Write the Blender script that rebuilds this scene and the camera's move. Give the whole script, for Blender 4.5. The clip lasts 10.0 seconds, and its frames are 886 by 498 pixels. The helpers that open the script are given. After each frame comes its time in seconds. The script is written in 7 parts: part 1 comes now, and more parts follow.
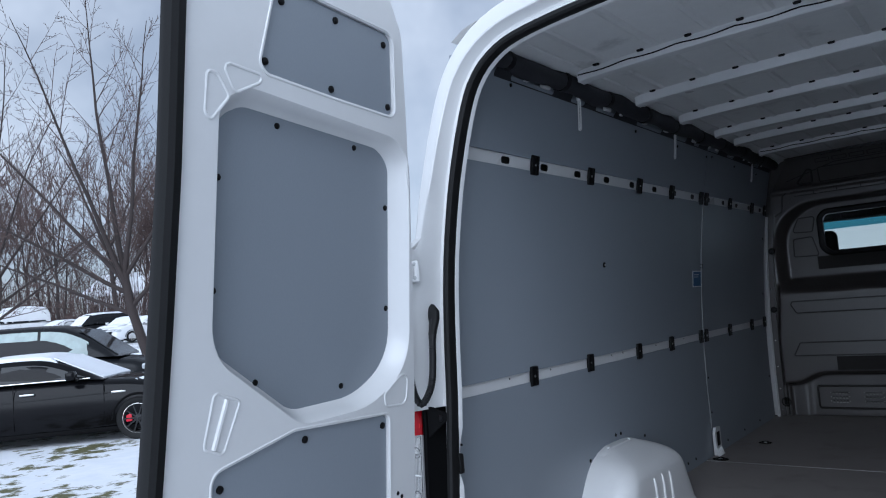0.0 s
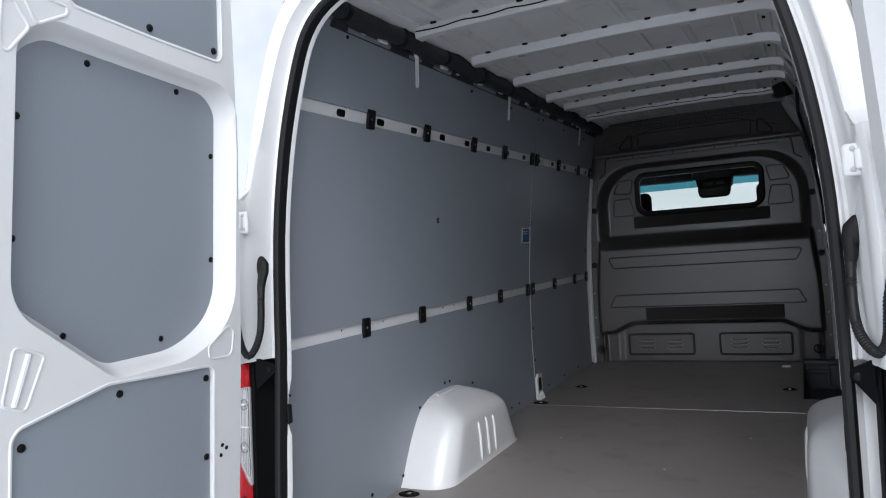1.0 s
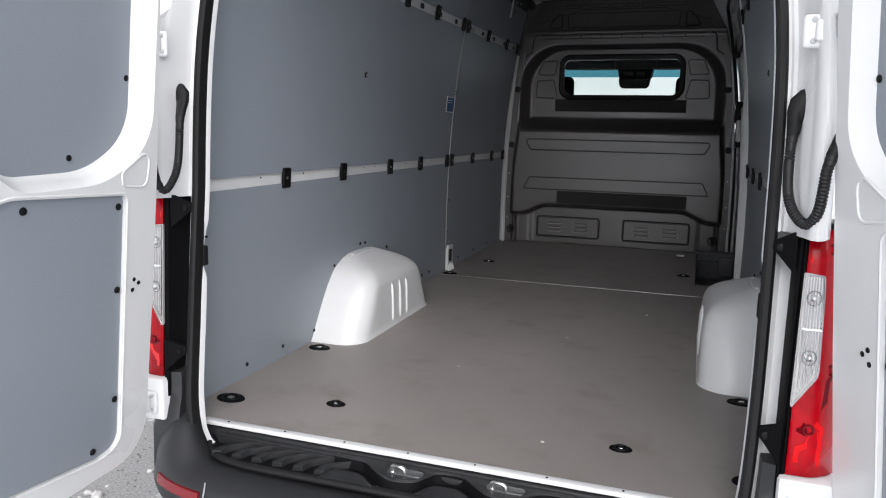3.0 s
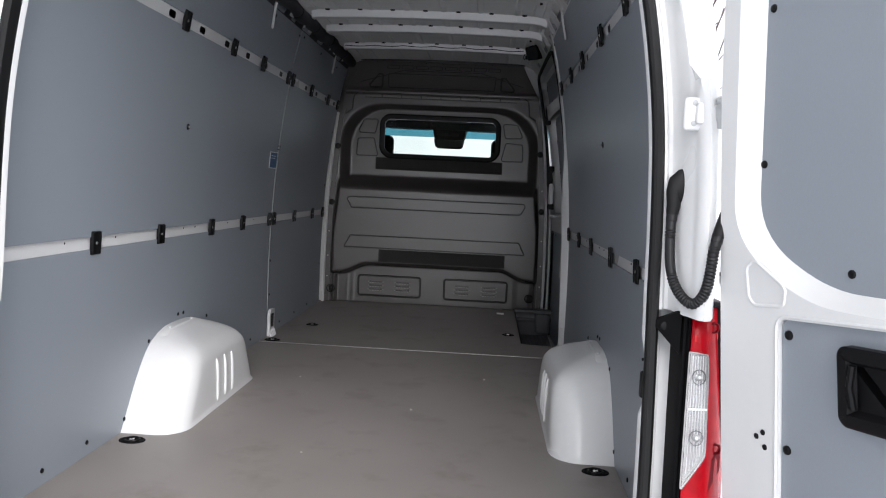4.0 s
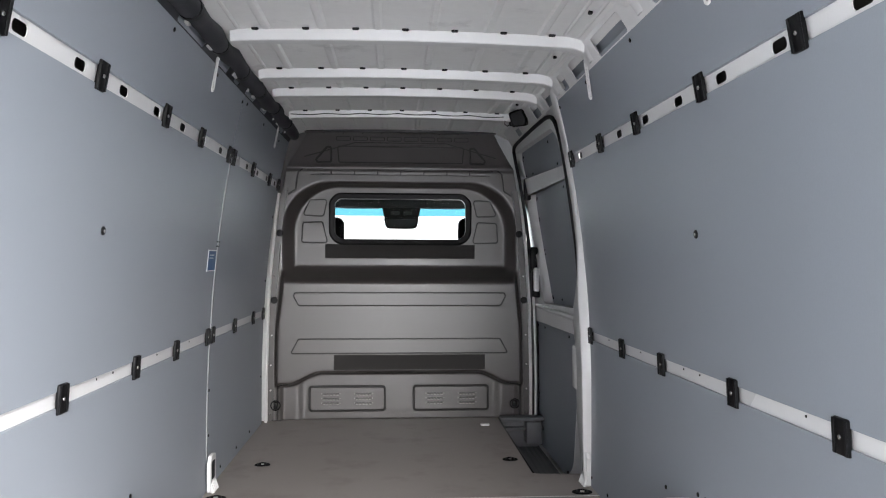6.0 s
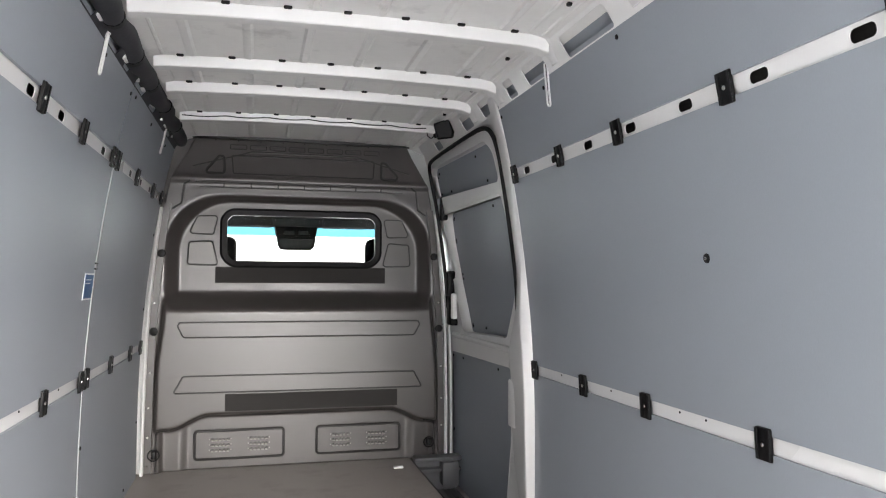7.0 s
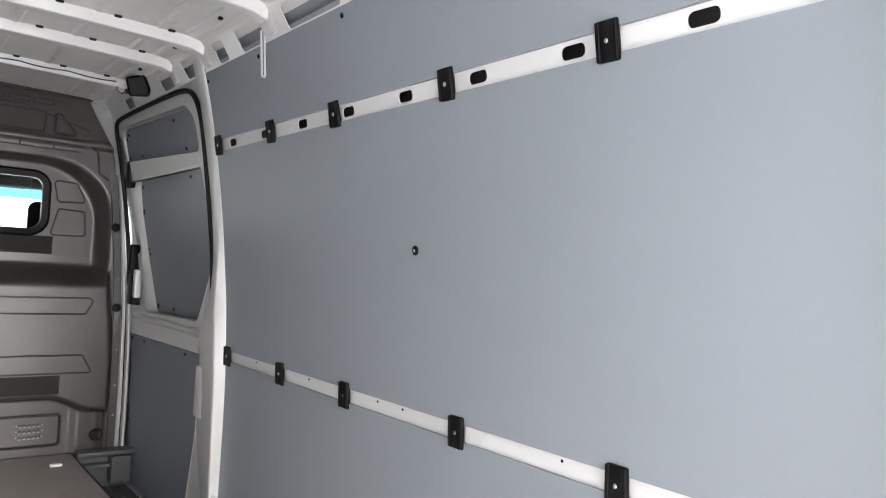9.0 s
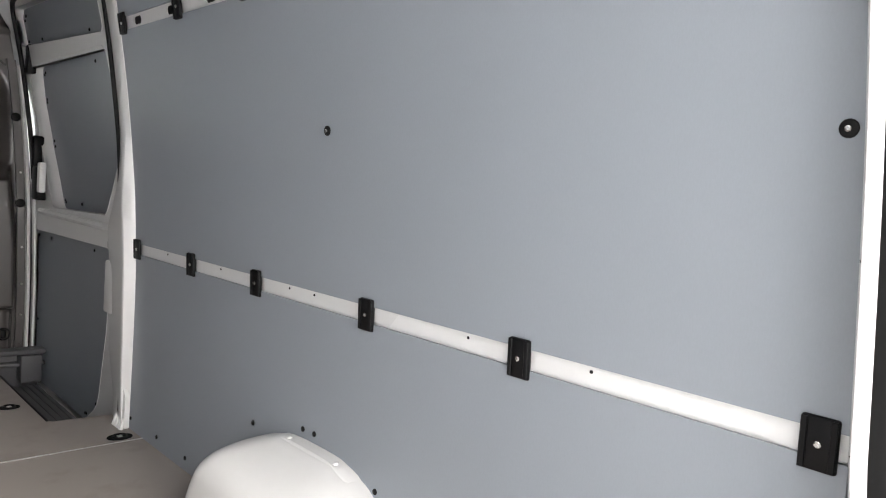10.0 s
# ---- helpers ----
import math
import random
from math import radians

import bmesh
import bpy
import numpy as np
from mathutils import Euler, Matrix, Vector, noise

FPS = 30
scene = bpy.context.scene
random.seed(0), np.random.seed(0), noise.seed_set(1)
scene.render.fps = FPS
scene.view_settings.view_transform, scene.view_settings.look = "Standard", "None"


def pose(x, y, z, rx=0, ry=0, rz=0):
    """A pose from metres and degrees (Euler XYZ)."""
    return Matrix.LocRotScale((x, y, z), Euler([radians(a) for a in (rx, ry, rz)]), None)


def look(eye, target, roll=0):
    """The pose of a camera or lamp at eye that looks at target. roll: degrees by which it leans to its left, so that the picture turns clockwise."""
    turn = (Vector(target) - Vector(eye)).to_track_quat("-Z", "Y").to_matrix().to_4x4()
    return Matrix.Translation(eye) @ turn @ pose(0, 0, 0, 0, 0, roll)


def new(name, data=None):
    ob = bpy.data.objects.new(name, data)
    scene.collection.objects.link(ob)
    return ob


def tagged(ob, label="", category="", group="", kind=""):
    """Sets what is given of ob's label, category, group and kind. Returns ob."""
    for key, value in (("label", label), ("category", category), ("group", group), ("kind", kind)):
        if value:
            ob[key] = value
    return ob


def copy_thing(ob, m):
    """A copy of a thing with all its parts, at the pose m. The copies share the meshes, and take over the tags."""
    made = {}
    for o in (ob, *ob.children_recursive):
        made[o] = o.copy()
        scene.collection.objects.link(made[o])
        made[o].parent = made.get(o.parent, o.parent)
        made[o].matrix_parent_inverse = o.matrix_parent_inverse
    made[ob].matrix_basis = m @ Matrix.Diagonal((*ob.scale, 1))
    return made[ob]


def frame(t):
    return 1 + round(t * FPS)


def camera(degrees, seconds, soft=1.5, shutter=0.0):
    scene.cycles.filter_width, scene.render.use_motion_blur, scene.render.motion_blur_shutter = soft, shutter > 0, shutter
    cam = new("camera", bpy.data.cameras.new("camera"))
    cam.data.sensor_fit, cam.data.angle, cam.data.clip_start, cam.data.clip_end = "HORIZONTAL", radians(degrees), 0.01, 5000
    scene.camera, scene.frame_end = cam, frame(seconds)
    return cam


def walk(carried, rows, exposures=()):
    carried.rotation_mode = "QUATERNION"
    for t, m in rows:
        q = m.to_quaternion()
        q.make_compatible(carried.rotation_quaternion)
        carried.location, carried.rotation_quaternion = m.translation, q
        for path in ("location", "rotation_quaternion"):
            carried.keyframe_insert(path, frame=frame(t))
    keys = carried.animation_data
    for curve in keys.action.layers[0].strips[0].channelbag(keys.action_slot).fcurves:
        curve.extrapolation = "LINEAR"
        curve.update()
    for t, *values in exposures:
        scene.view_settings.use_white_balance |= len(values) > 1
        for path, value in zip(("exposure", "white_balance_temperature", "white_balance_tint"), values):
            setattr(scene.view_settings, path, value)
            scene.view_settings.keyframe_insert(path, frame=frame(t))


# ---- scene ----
cam = camera(62.7, 10.0, soft=1.1)
EXPOSURES = [(0, 0.29, 5330, 9), (0.5, 0.82, 5930, 10), (1, 0.90, 6020, 11), (2, 1.07, 6240, 12), (2.5, 1.05, 6270, 12), (3.2, 1.2, 6330, 12), (4.5, 1.58, 6260, 12), (5, 1.88, 6160, 12), (6.5, 3.22, 6690, 12), (7, 3.36, 6800, 12), (8, 3.4, 6900, 12), (9, 3.46, 6820, 12), (10, 3.28, 6950, 12)]
PATH = [
    (0, (0.648, -1.745, 0.982), (-0.584, -0.178, 1.145), -4.7),
    (0.5, (0.677, -1.748, 0.98), (-0.339, -0.027, 1.074), -4.7),
    (1, (0.703, -1.746, 0.974), (-0.187, 0.046, 0.98), -4.1),
    (1.5, (0.721, -1.749, 0.958), (-0.164, 0.041, 0.848), -3.4),
    (2, (0.714, -1.764, 0.922), (-0.271, -0.041, 0.676), -2.9),
    (2.5, (0.689, -1.769, 0.901), (-0.298, -0.062, 0.564), -1.6),
    (3, (0.598, -1.729, 0.891), (-0.044, 0.136, 0.564), 1.2),
    (3.2, (0.544, -1.714, 0.904), (0.044, 0.2, 0.607), 1.8),
    (4.3, (0.367, -1.455, 0.946), (0.329, 0.541, 0.827), 2.9),
    (4.5, (0.358, -1.34, 0.97), (0.35, 0.658, 0.883), 3.0),
    (5, (0.218, -1.154, 0.991), (0.252, 0.845, 0.957), 2.5),
    (5.2, (0.154, -1.082, 0.997), (0.2, 0.917, 0.985), 2.2),
    (6.3, (-0.082, -0.585, 1.059), (0.077, 1.407, 1.121), -0.2),
    (6.5, (-0.116, -0.489, 1.048), (0.072, 1.5, 1.143), -0.2),
    (7, (-0.255, -0.287, 1.06), (0.237, 1.649, 1.148), 0.3),
    (7.5, (-0.3, -0.202, 1.072), (0.443, 1.652, 1.162), 1.3),
    (8, (-0.303, -0.187, 1.082), (0.65, 1.568, 1.184), 2.3),
    (8.5, (-0.296, -0.182, 1.079), (0.795, 1.492, 1.181), 3.0),
    (9, (-0.248, -0.18, 1.072), (0.985, 1.394, 1.133), 3.3),
    (9.5, (-0.202, -0.184, 1.033), (1.113, 1.322, 1.002), 3.8),
    (10, (-0.181, -0.188, 0.99), (1.196, 1.255, 0.839), 4.5),
]
walk(cam, [(t, look(eye, target, roll)) for t, eye, target, roll in PATH],
     exposures=EXPOSURES)

# ---- light ----
SUN_AZ, SUN_EL = radians(158), radians(30)
world = bpy.data.worlds.new("overcast_sky")
scene.world = world
world.use_nodes = True
wn = world.node_tree
wn.nodes.clear()


def wnode(kind, **kw):
    n = wn.nodes.new(kind)
    for k, v in kw.items():
        n.inputs[k].default_value = v
    return n


w_out = wnode("ShaderNodeOutputWorld")
w_bg = wnode("ShaderNodeBackground", Strength=0.53)
w_sky = wnode("ShaderNodeTexSky")
w_sky.sky_type = "NISHITA"
w_sky.sun_disc = False
w_sky.sun_elevation, w_sky.sun_rotation = SUN_EL, SUN_AZ
w_dim = wnode("ShaderNodeMix")
w_dim.data_type, w_dim.blend_type = "RGBA", "MULTIPLY"
w_dim.inputs[0].default_value = 1.0
w_dim.inputs[7].default_value = (0.09, 0.09, 0.09, 1)
w_co = wnode("ShaderNodeTexCoord")
w_noise = wnode("ShaderNodeTexNoise", Scale=2.6, Detail=5.0, Roughness=0.55)
w_ramp = wnode("ShaderNodeValToRGB")
w_ramp.color_ramp.elements[0].position, w_ramp.color_ramp.elements[0].color = 0.36, (0.5, 0.5, 0.5, 1)
w_ramp.color_ramp.elements[1].position, w_ramp.color_ramp.elements[1].color = 0.58, (1, 1, 1, 1)
w_mix = wnode("ShaderNodeMix")
w_mix.data_type = "RGBA"
w_mix.inputs[7].default_value = (1.16, 1.165, 1.18, 1)
for a, b in ((w_co.outputs["Generated"], w_noise.inputs["Vector"]), (w_noise.outputs[0], w_ramp.inputs[0]),
             (w_sky.outputs[0], w_dim.inputs[6]), (w_dim.outputs[2], w_mix.inputs[6]), (w_ramp.outputs[0], w_mix.inputs[0]),
             (w_mix.outputs[2], w_bg.inputs[0]), (w_bg.outputs[0], w_out.inputs[0])):
    wn.links.new(a, b)
sun = new("sun", bpy.data.lights.new("sun", "SUN"))
sun.data.energy, sun.data.angle, sun.data.color = 2.0, radians(60), (1.0, 0.985, 0.97)
sun.matrix_world = look((20 * math.sin(SUN_AZ), 20 * math.cos(SUN_AZ), 20 * math.tan(SUN_EL)), (0, 0, 0))


# ---- materials ----
def material(name, base, rough=0.5, metal=0.0, vary=0.06, grain=60.0, bump=0.0, bump_scale=300.0, stain=None, stain_scale=2.0,
             stain_range=(0.55, 0.7), coat=0.0, spec=0.5, rough_vary=0.08, island=0.0, stretch=None):
    """A principled material with grain, slow variation, stains and fine relief in metres of the object."""
    m = bpy.data.materials.new(name)
    m.use_nodes = True
    t = m.node_tree
    b = t.nodes["Principled BSDF"]
    b.inputs["Metallic"].default_value = metal
    b.inputs["Specular IOR Level"].default_value = spec
    b.inputs["Coat Weight"].default_value = coat
    b.inputs["Coat Roughness"].default_value = 0.06

    def node(kind, **kw):
        n = t.nodes.new(kind)
        for k, v in kw.items():
            n.inputs[k].default_value = v
        return n

    geo = node("ShaderNodeNewGeometry")
    pos = geo.outputs["Position"]
    if stretch:
        vm = node("ShaderNodeVectorMath")
        vm.operation = "MULTIPLY"
        vm.inputs[1].default_value = stretch
        t.links.new(pos, vm.inputs[0])
        pos = vm.outputs[0]
    fine = node("ShaderNodeTexNoise", Scale=grain, Detail=4.0, Roughness=0.6)
    slow = node("ShaderNodeTexNoise", Scale=1.7, Detail=3.0)
    t.links.new(pos, fine.inputs["Vector"])
    t.links.new(geo.outputs["Position"], slow.inputs["Vector"])
    total = node("ShaderNodeMath")
    total.operation = "ADD"
    t.links.new(fine.outputs[0], total.inputs[0])
    t.links.new(slow.outputs[0], total.inputs[1])
    val = node("ShaderNodeMapRange")
    val.inputs[1].default_value, val.inputs[2].default_value = 0.6, 1.4
    val.inputs[3].default_value, val.inputs[4].default_value = 1 - vary, 1 + vary
    t.links.new(total.outputs[0], val.inputs[0])
    hsv = node("ShaderNodeHueSaturation", Color=(*base, 1))
    last = val.outputs[0]
    if island:
        oi = node("ShaderNodeObjectInfo")
        mr = node("ShaderNodeMapRange")
        mr.inputs[3].default_value, mr.inputs[4].default_value = 1 - island, 1 + island
        t.links.new(oi.outputs["Random"], mr.inputs[0])
        mu = node("ShaderNodeMath")
        mu.operation = "MULTIPLY"
        t.links.new(last, mu.inputs[0])
        t.links.new(mr.outputs[0], mu.inputs[1])
        last = mu.outputs[0]
    t.links.new(last, hsv.inputs["Value"])
    colour = hsv.outputs[0]
    if stain:
        sn = node("ShaderNodeTexNoise", Scale=stain_scale, Detail=6.0, Roughness=0.62)
        t.links.new(geo.outputs["Position"], sn.inputs["Vector"])
        sr = node("ShaderNodeMapRange")
        sr.inputs[1].default_value, sr.inputs[2].default_value = stain_range
        t.links.new(sn.outputs[0], sr.inputs[0])
        mx = node("ShaderNodeMix")
        mx.data_type = "RGBA"
        mx.inputs[7].default_value = (*stain, 1)
        t.links.new(sr.outputs[0], mx.inputs[0])
        t.links.new(colour, mx.inputs[6])
        colour = mx.outputs[2]
    t.links.new(colour, b.inputs["Base Color"])
    rr = node("ShaderNodeMapRange")
    rr.inputs[3].default_value, rr.inputs[4].default_value = max(0.02, rough - rough_vary), min(1, rough + rough_vary)
    t.links.new(slow.outputs[0], rr.inputs[0])
    t.links.new(rr.outputs[0], b.inputs["Roughness"])
    if bump:
        bn = node("ShaderNodeTexNoise", Scale=bump_scale, Detail=3.0)
        t.links.new(pos, bn.inputs["Vector"])
        bp = node("ShaderNodeBump", Strength=bump, Distance=0.002)
        t.links.new(bn.outputs[0], bp.inputs["Height"])
        t.links.new(bp.outputs[0], b.inputs["Normal"])
    return m


def glass(name, colour, rough=0.02, ior=1.45):
    m = bpy.data.materials.new(name)
    m.use_nodes = True
    b = m.node_tree.nodes["Principled BSDF"]
    b.inputs["Base Color"].default_value = (*colour, 1)
    b.inputs["Transmission Weight"].default_value = 1.0
    b.inputs["Roughness"].default_value = rough
    b.inputs["IOR"].default_value = ior
    return m


WHITE = material("white_van_paint", (0.69, 0.69, 0.685), 0.3, vary=0.02, grain=25, coat=0.4, bump=0.03, bump_scale=120)
ROOFWHITE = material("primer_white_roof_metal", (0.68, 0.68, 0.67), 0.45, vary=0.05, grain=30, bump=0.05, bump_scale=60,
                     stain=(0.36, 0.36, 0.355), stain_scale=5, stain_range=(0.58, 0.8))
PANEL = material("grey_coated_plywood", (0.240, 0.264, 0.293), 0.42, vary=0.04, grain=350, bump=0.08, bump_scale=700, spec=0.5,
                 stretch=(1, 1, 0.35))
FLOORBOARD = material("brown_film_faced_floor", (0.245, 0.221, 0.207), 0.48, vary=0.15, grain=420, bump=0.12, bump_scale=500,
                      stain=(0.155, 0.132, 0.118), stain_scale=4.5, stain_range=(0.53, 0.82))
PARTITION = material("dark_grey_partition_plastic", (0.060, 0.054, 0.0515), 0.32, vary=0.06, grain=500, bump=0.1, bump_scale=900, spec=1.0)
FOAM = material("black_felt_strip", (0.03, 0.028, 0.027), 0.9, vary=0.15, grain=300, bump=0.2, bump_scale=800)
# dark tone for shade in grooves and recesses, and for dark trim
SHADE_TRIM = material("groove_shade_and_dark_trim", (0.026, 0.0245, 0.024), 0.5)
BLACK = material("black_plastic", (0.005, 0.005, 0.0056), 0.42, vary=0.12, grain=200, bump=0.06, bump_scale=600, spec=0.16)
RUBBER = material("black_rubber", (0.009, 0.009, 0.0092), 0.55, vary=0.12, grain=90, bump=0.08, bump_scale=250, spec=0.22)
GREYPLASTIC = material("grey_bumper_plastic", (0.017, 0.0175, 0.019), 0.5, vary=0.1, grain=300, bump=0.18, bump_scale=600, spec=0.4,
                       stain=(0.035, 0.035, 0.035), stain_scale=7, stain_range=(0.6, 0.8))
STEEL = material("zinc_steel", (0.62, 0.61, 0.59), 0.28, metal=1.0, vary=0.08, grain=80)
ALU = material("brushed_aluminium", (0.75, 0.75, 0.75), 0.3, metal=1.0, vary=0.06, grain=200, stretch=(0.05, 1, 1))
DUCT = material("dark_wrapped_cable_duct", (0.02, 0.021, 0.026), 0.6, vary=0.2, grain=25, bump=0.4, bump_scale=40)
# grey for hinge castings, and for shade on white metal
SEALER = material("grey_hinge_and_shade_tone", (0.42, 0.43, 0.43), 0.4, vary=0.05)
LABEL = material("blue_label", (0.02, 0.09, 0.22), 0.35)
PAPER = material("white_label_paper", (0.75, 0.76, 0.76), 0.5)
REDBACK = material("red_reflector", (0.33, 0.0008, 0.006), 0.24, vary=0.45, grain=28, bump=0.35, bump_scale=60, coat=0.0, spec=0.2)
CLEARLENS = glass("clear_lens", (0.95, 0.95, 0.95), 0.04)
CHROME = material("lamp_reflector", (0.8, 0.8, 0.8), 0.3, metal=1.0, vary=0.03)
PANE = glass("window_pane", (0.78, 0.82, 0.81), 0.0, 1.06)
TINT = glass("tinted_band", (0.07, 0.24, 0.30), 0.0, 1.06)
MATGREY = material("grey_ribbed_mat", (0.085, 0.087, 0.093), 0.6, vary=0.12, grain=200, bump=0.15, bump_scale=500)
CABGREY = material("dark_cab_trim", (0.012, 0.0125, 0.014), 0.8, vary=0.1, grain=90)
CABDARK = material("black_cab_plastic", (0.0045, 0.0045, 0.005), 0.7, vary=0.1, spec=0.08)
# highlights on the vent louvres, put in as a pale base colour
PALEPLASTIC = material("louvre_highlight_plastic", (0.34, 0.325, 0.31), 0.3, vary=0.1, grain=200, spec=0.8)
STRIPGREY = material("grey_painted_strip", (0.30, 0.31, 0.32), 0.55, vary=0.05, grain=60)


# ---- geometry helpers ----
def part(name, bm, mat, parent=None, label="", smooth=35):
    """One mesh object from a bmesh, under a thing or a part."""
    bmesh.ops.recalc_face_normals(bm, faces=bm.faces[:])
    me = bpy.data.meshes.new(name)
    bm.to_mesh(me)
    bm.free()
    if smooth:
        me.shade_smooth()
        me.set_sharp_from_angle(angle=radians(smooth))
    me.materials.append(mat)
    ob = new(name, me)
    if parent:
        ob.parent = parent
    if label:
        ob["label"] = label
    return ob


def piece(name, source, m, parent, label=""):
    """Another object on the mesh of source, at the pose m, under a parent."""
    ob = new(name, source if isinstance(source, bpy.types.Mesh) else source.data)
    ob.parent = parent
    ob.matrix_basis = m
    if label:
        ob["label"] = label
    return ob


def thing(name, label, category, group="", kind="", at=(0, 0, 0)):
    ob = new(name)
    ob.location = at
    ob.empty_display_size = 0.05
    return tagged(ob, label, category, group, kind)


def box(bm, x0, x1, y0, y1, z0, z1, bev=0.0, seg=2):
    m = Matrix.LocRotScale(((x0 + x1) / 2, (y0 + y1) / 2, (z0 + z1) / 2), None, (abs(x1 - x0), abs(y1 - y0), abs(z1 - z0)))
    made = bmesh.ops.create_cube(bm, size=1, matrix=m)
    if bev:
        edges = list({e for v in made["verts"] for e in v.link_edges})
        bmesh.ops.bevel(bm, geom=edges, offset=bev, segments=seg, affect="EDGES", profile=0.5)
    return bm


def boxed(*a, **k):
    return box(bmesh.new(), *a, **k)


def rounded(poly, r, n=5):
    """A polygon with its corners rounded; r is one radius or one for each corner."""
    out, count = [], len(poly)
    for i, p in enumerate(poly):
        rad = r[i] if isinstance(r, (list, tuple)) else r
        p, a, b = Vector(p), Vector(poly[i - 1]), Vector(poly[(i + 1) % count])
        da, db = (a - p), (b - p)
        half = da.angle(db) / 2
        cut = min(rad / max(math.tan(half), 1e-4), da.length * 0.49, db.length * 0.49)
        rr = cut * math.tan(half)
        pa, pb = p + da.normalized() * cut, p + db.normalized() * cut
        c = p + (da.normalized() + db.normalized()).normalized() * (rr / max(math.sin(half), 1e-4))
        for k in range(n + 1):
            w = k / n
            q = (pa - c).lerp(pb - c, w)
            out.append(tuple(c + q.normalized() * rr) if rr > 1e-5 else tuple(p))
    return out


def grow(poly, d):
    """A polygon pushed outward by d."""
    n = len(poly)
    area = sum(poly[i][0] * poly[(i + 1) % n][1] - poly[(i + 1) % n][0] * poly[i][1] for i in range(n))
    s = 1 if area > 0 else -1
    out = []
    for i in range(n):
        a, b = Vector(poly[i - 1]), Vector(poly[(i + 1) % n])
        t = (b - a).normalized()
        out.append((poly[i][0] + s * t.y * d, poly[i][1] - s * t.x * d))
    return out


def plate(bm, outer, holes, place, w0, w1):
    """A plate of the given outline with holes through it, between the depths w0 and w1."""
    loops = [outer, *holes]
    rings = []
    for w in (w0, w1):
        edges, ring = [], []
        for lp in loops:
            vs = [bm.verts.new(place(p[0], p[1], w)) for p in lp]
            ring.append(vs)
            edges += [bm.edges.new((vs[i - 1], vs[i])) for i in range(len(vs))]
        if holes:
            bmesh.ops.triangle_fill(bm, edges=edges, use_beauty=True, use_dissolve=False)
        else:
            bm.faces.new(ring[0])
        rings.append(ring)
    for a, b in zip(*rings):
        for i in range(len(a)):
            bm.faces.new((a[i - 1], a[i], b[i], b[i - 1]))
    return bm


def loft(bm, rings, closed=True, caps=(False, False)):
    """Faces between rings of points with equal counts."""
    vs = [[bm.verts.new(p) for p in r] for r in rings]
    for a, b in zip(vs, vs[1:]):
        for i in range(0 if closed else 1, len(a)):
            bm.faces.new((a[i - 1], a[i], b[i], b[i - 1]))
    if caps[0]:
        bm.faces.new(vs[0])
    if caps[1]:
        bm.faces.new(vs[-1])
    return vs


def tube(bm, pts, r, n=8, closed=False, cap=True):
    """A round tube along points; r is one radius or one for each point."""
    pts = [Vector(p) for p in pts]
    rings, up = [], None
    for i, p in enumerate(pts):
        a = pts[i - 1] if (i or closed) else p
        b = pts[(i + 1) % len(pts)] if (i < len(pts) - 1 or closed) else p
        t = (b - a).normalized()
        if up is None:
            up = t.orthogonal().normalized()
        up = (up - t * up.dot(t)).normalized()
        side = t.cross(up)
        rad = r[i] if isinstance(r, (list, tuple)) else r
        rings.append([p + (up * math.cos(k * math.tau / n) + side * math.sin(k * math.tau / n)) * rad for k in range(n)])
    vs = loft(bm, rings + ([rings[0]] if closed else []))
    if closed:
        bmesh.ops.remove_doubles(bm, verts=vs[0] + vs[-1], dist=1e-6)
    elif cap:
        bm.faces.new(vs[0])
        bm.faces.new(vs[-1])
    return bm


def sweep(bm, path, frames, profile, closed_profile=False):
    """A profile of (n, y) swept along path points; frames give for each point the outward and the depth directions."""
    rings = [[p + f[0] * a + f[1] * b for a, b in profile] for p, f in zip(path, frames)]
    loft(bm, rings, closed=closed_profile)
    return bm


def smooth_step(a, b, x):
    t = min(1, max(0, (x - a) / (b - a)))
    return t * t * (3 - 2 * t)


def interp(x, xs, ys):
    return float(np.interp(x, xs, ys))


# ---- the van's measures: x to the right, y from the tail to the cab, z from the cargo floor; the ground lies at GROUND ----
GROUND = -0.70
FRONT = 3.97


def wall_x(z):
    """Half the width between the linings at a height, gently bowed."""
    zs = (-0.3, 0, 0.35, 0.55, 0.696, 0.9, 1.12, 1.32, 1.504, 1.63, 1.748, 1.85, 1.95)
    xs = (0.870, 0.872, 0.872, 0.868, 0.862, 0.849, 0.829, 0.803, 0.773, 0.748, 0.72, 0.69, 0.66)
    return sum(interp(z + 0.03 * k, zs, xs) for k in (-2, -1, 0, 1, 2)) / 5


def on_wall(side, y, z, off=0.0):
    """The pose of a thing on the lining: its z axis points into the van, its y axis up the wall."""
    d = (wall_x(z + 0.02) - wall_x(z - 0.02)) / 0.04
    nrm = Vector((-side, 0, side * d * side)).normalized()
    upv = Vector((side * d, 0, 1)).normalized()
    xv = upv.cross(nrm)
    m = Matrix((xv, upv, nrm)).transposed().to_4x4()
    m.translation = Vector((side * wall_x(z), y, z)) + nrm * off
    return m


def lining(bm, side, y0, y1, z0, z1, off=0.0, thick=0.009):
    """A sheet that follows the bowed wall."""
    n = max(2, int((z1 - z0) / 0.05))
    rings = []
    for k in range(n + 1):
        z = z0 + (z1 - z0) * k / n
        x = side * (wall_x(z) - off)
        o = side * thick
        rings.append([Vector((x, y0, z)), Vector((x, y1, z)), Vector((x + o, y1, z)), Vector((x + o, y0, z))])
    loft(bm, rings, caps=(True, True))
    return bm


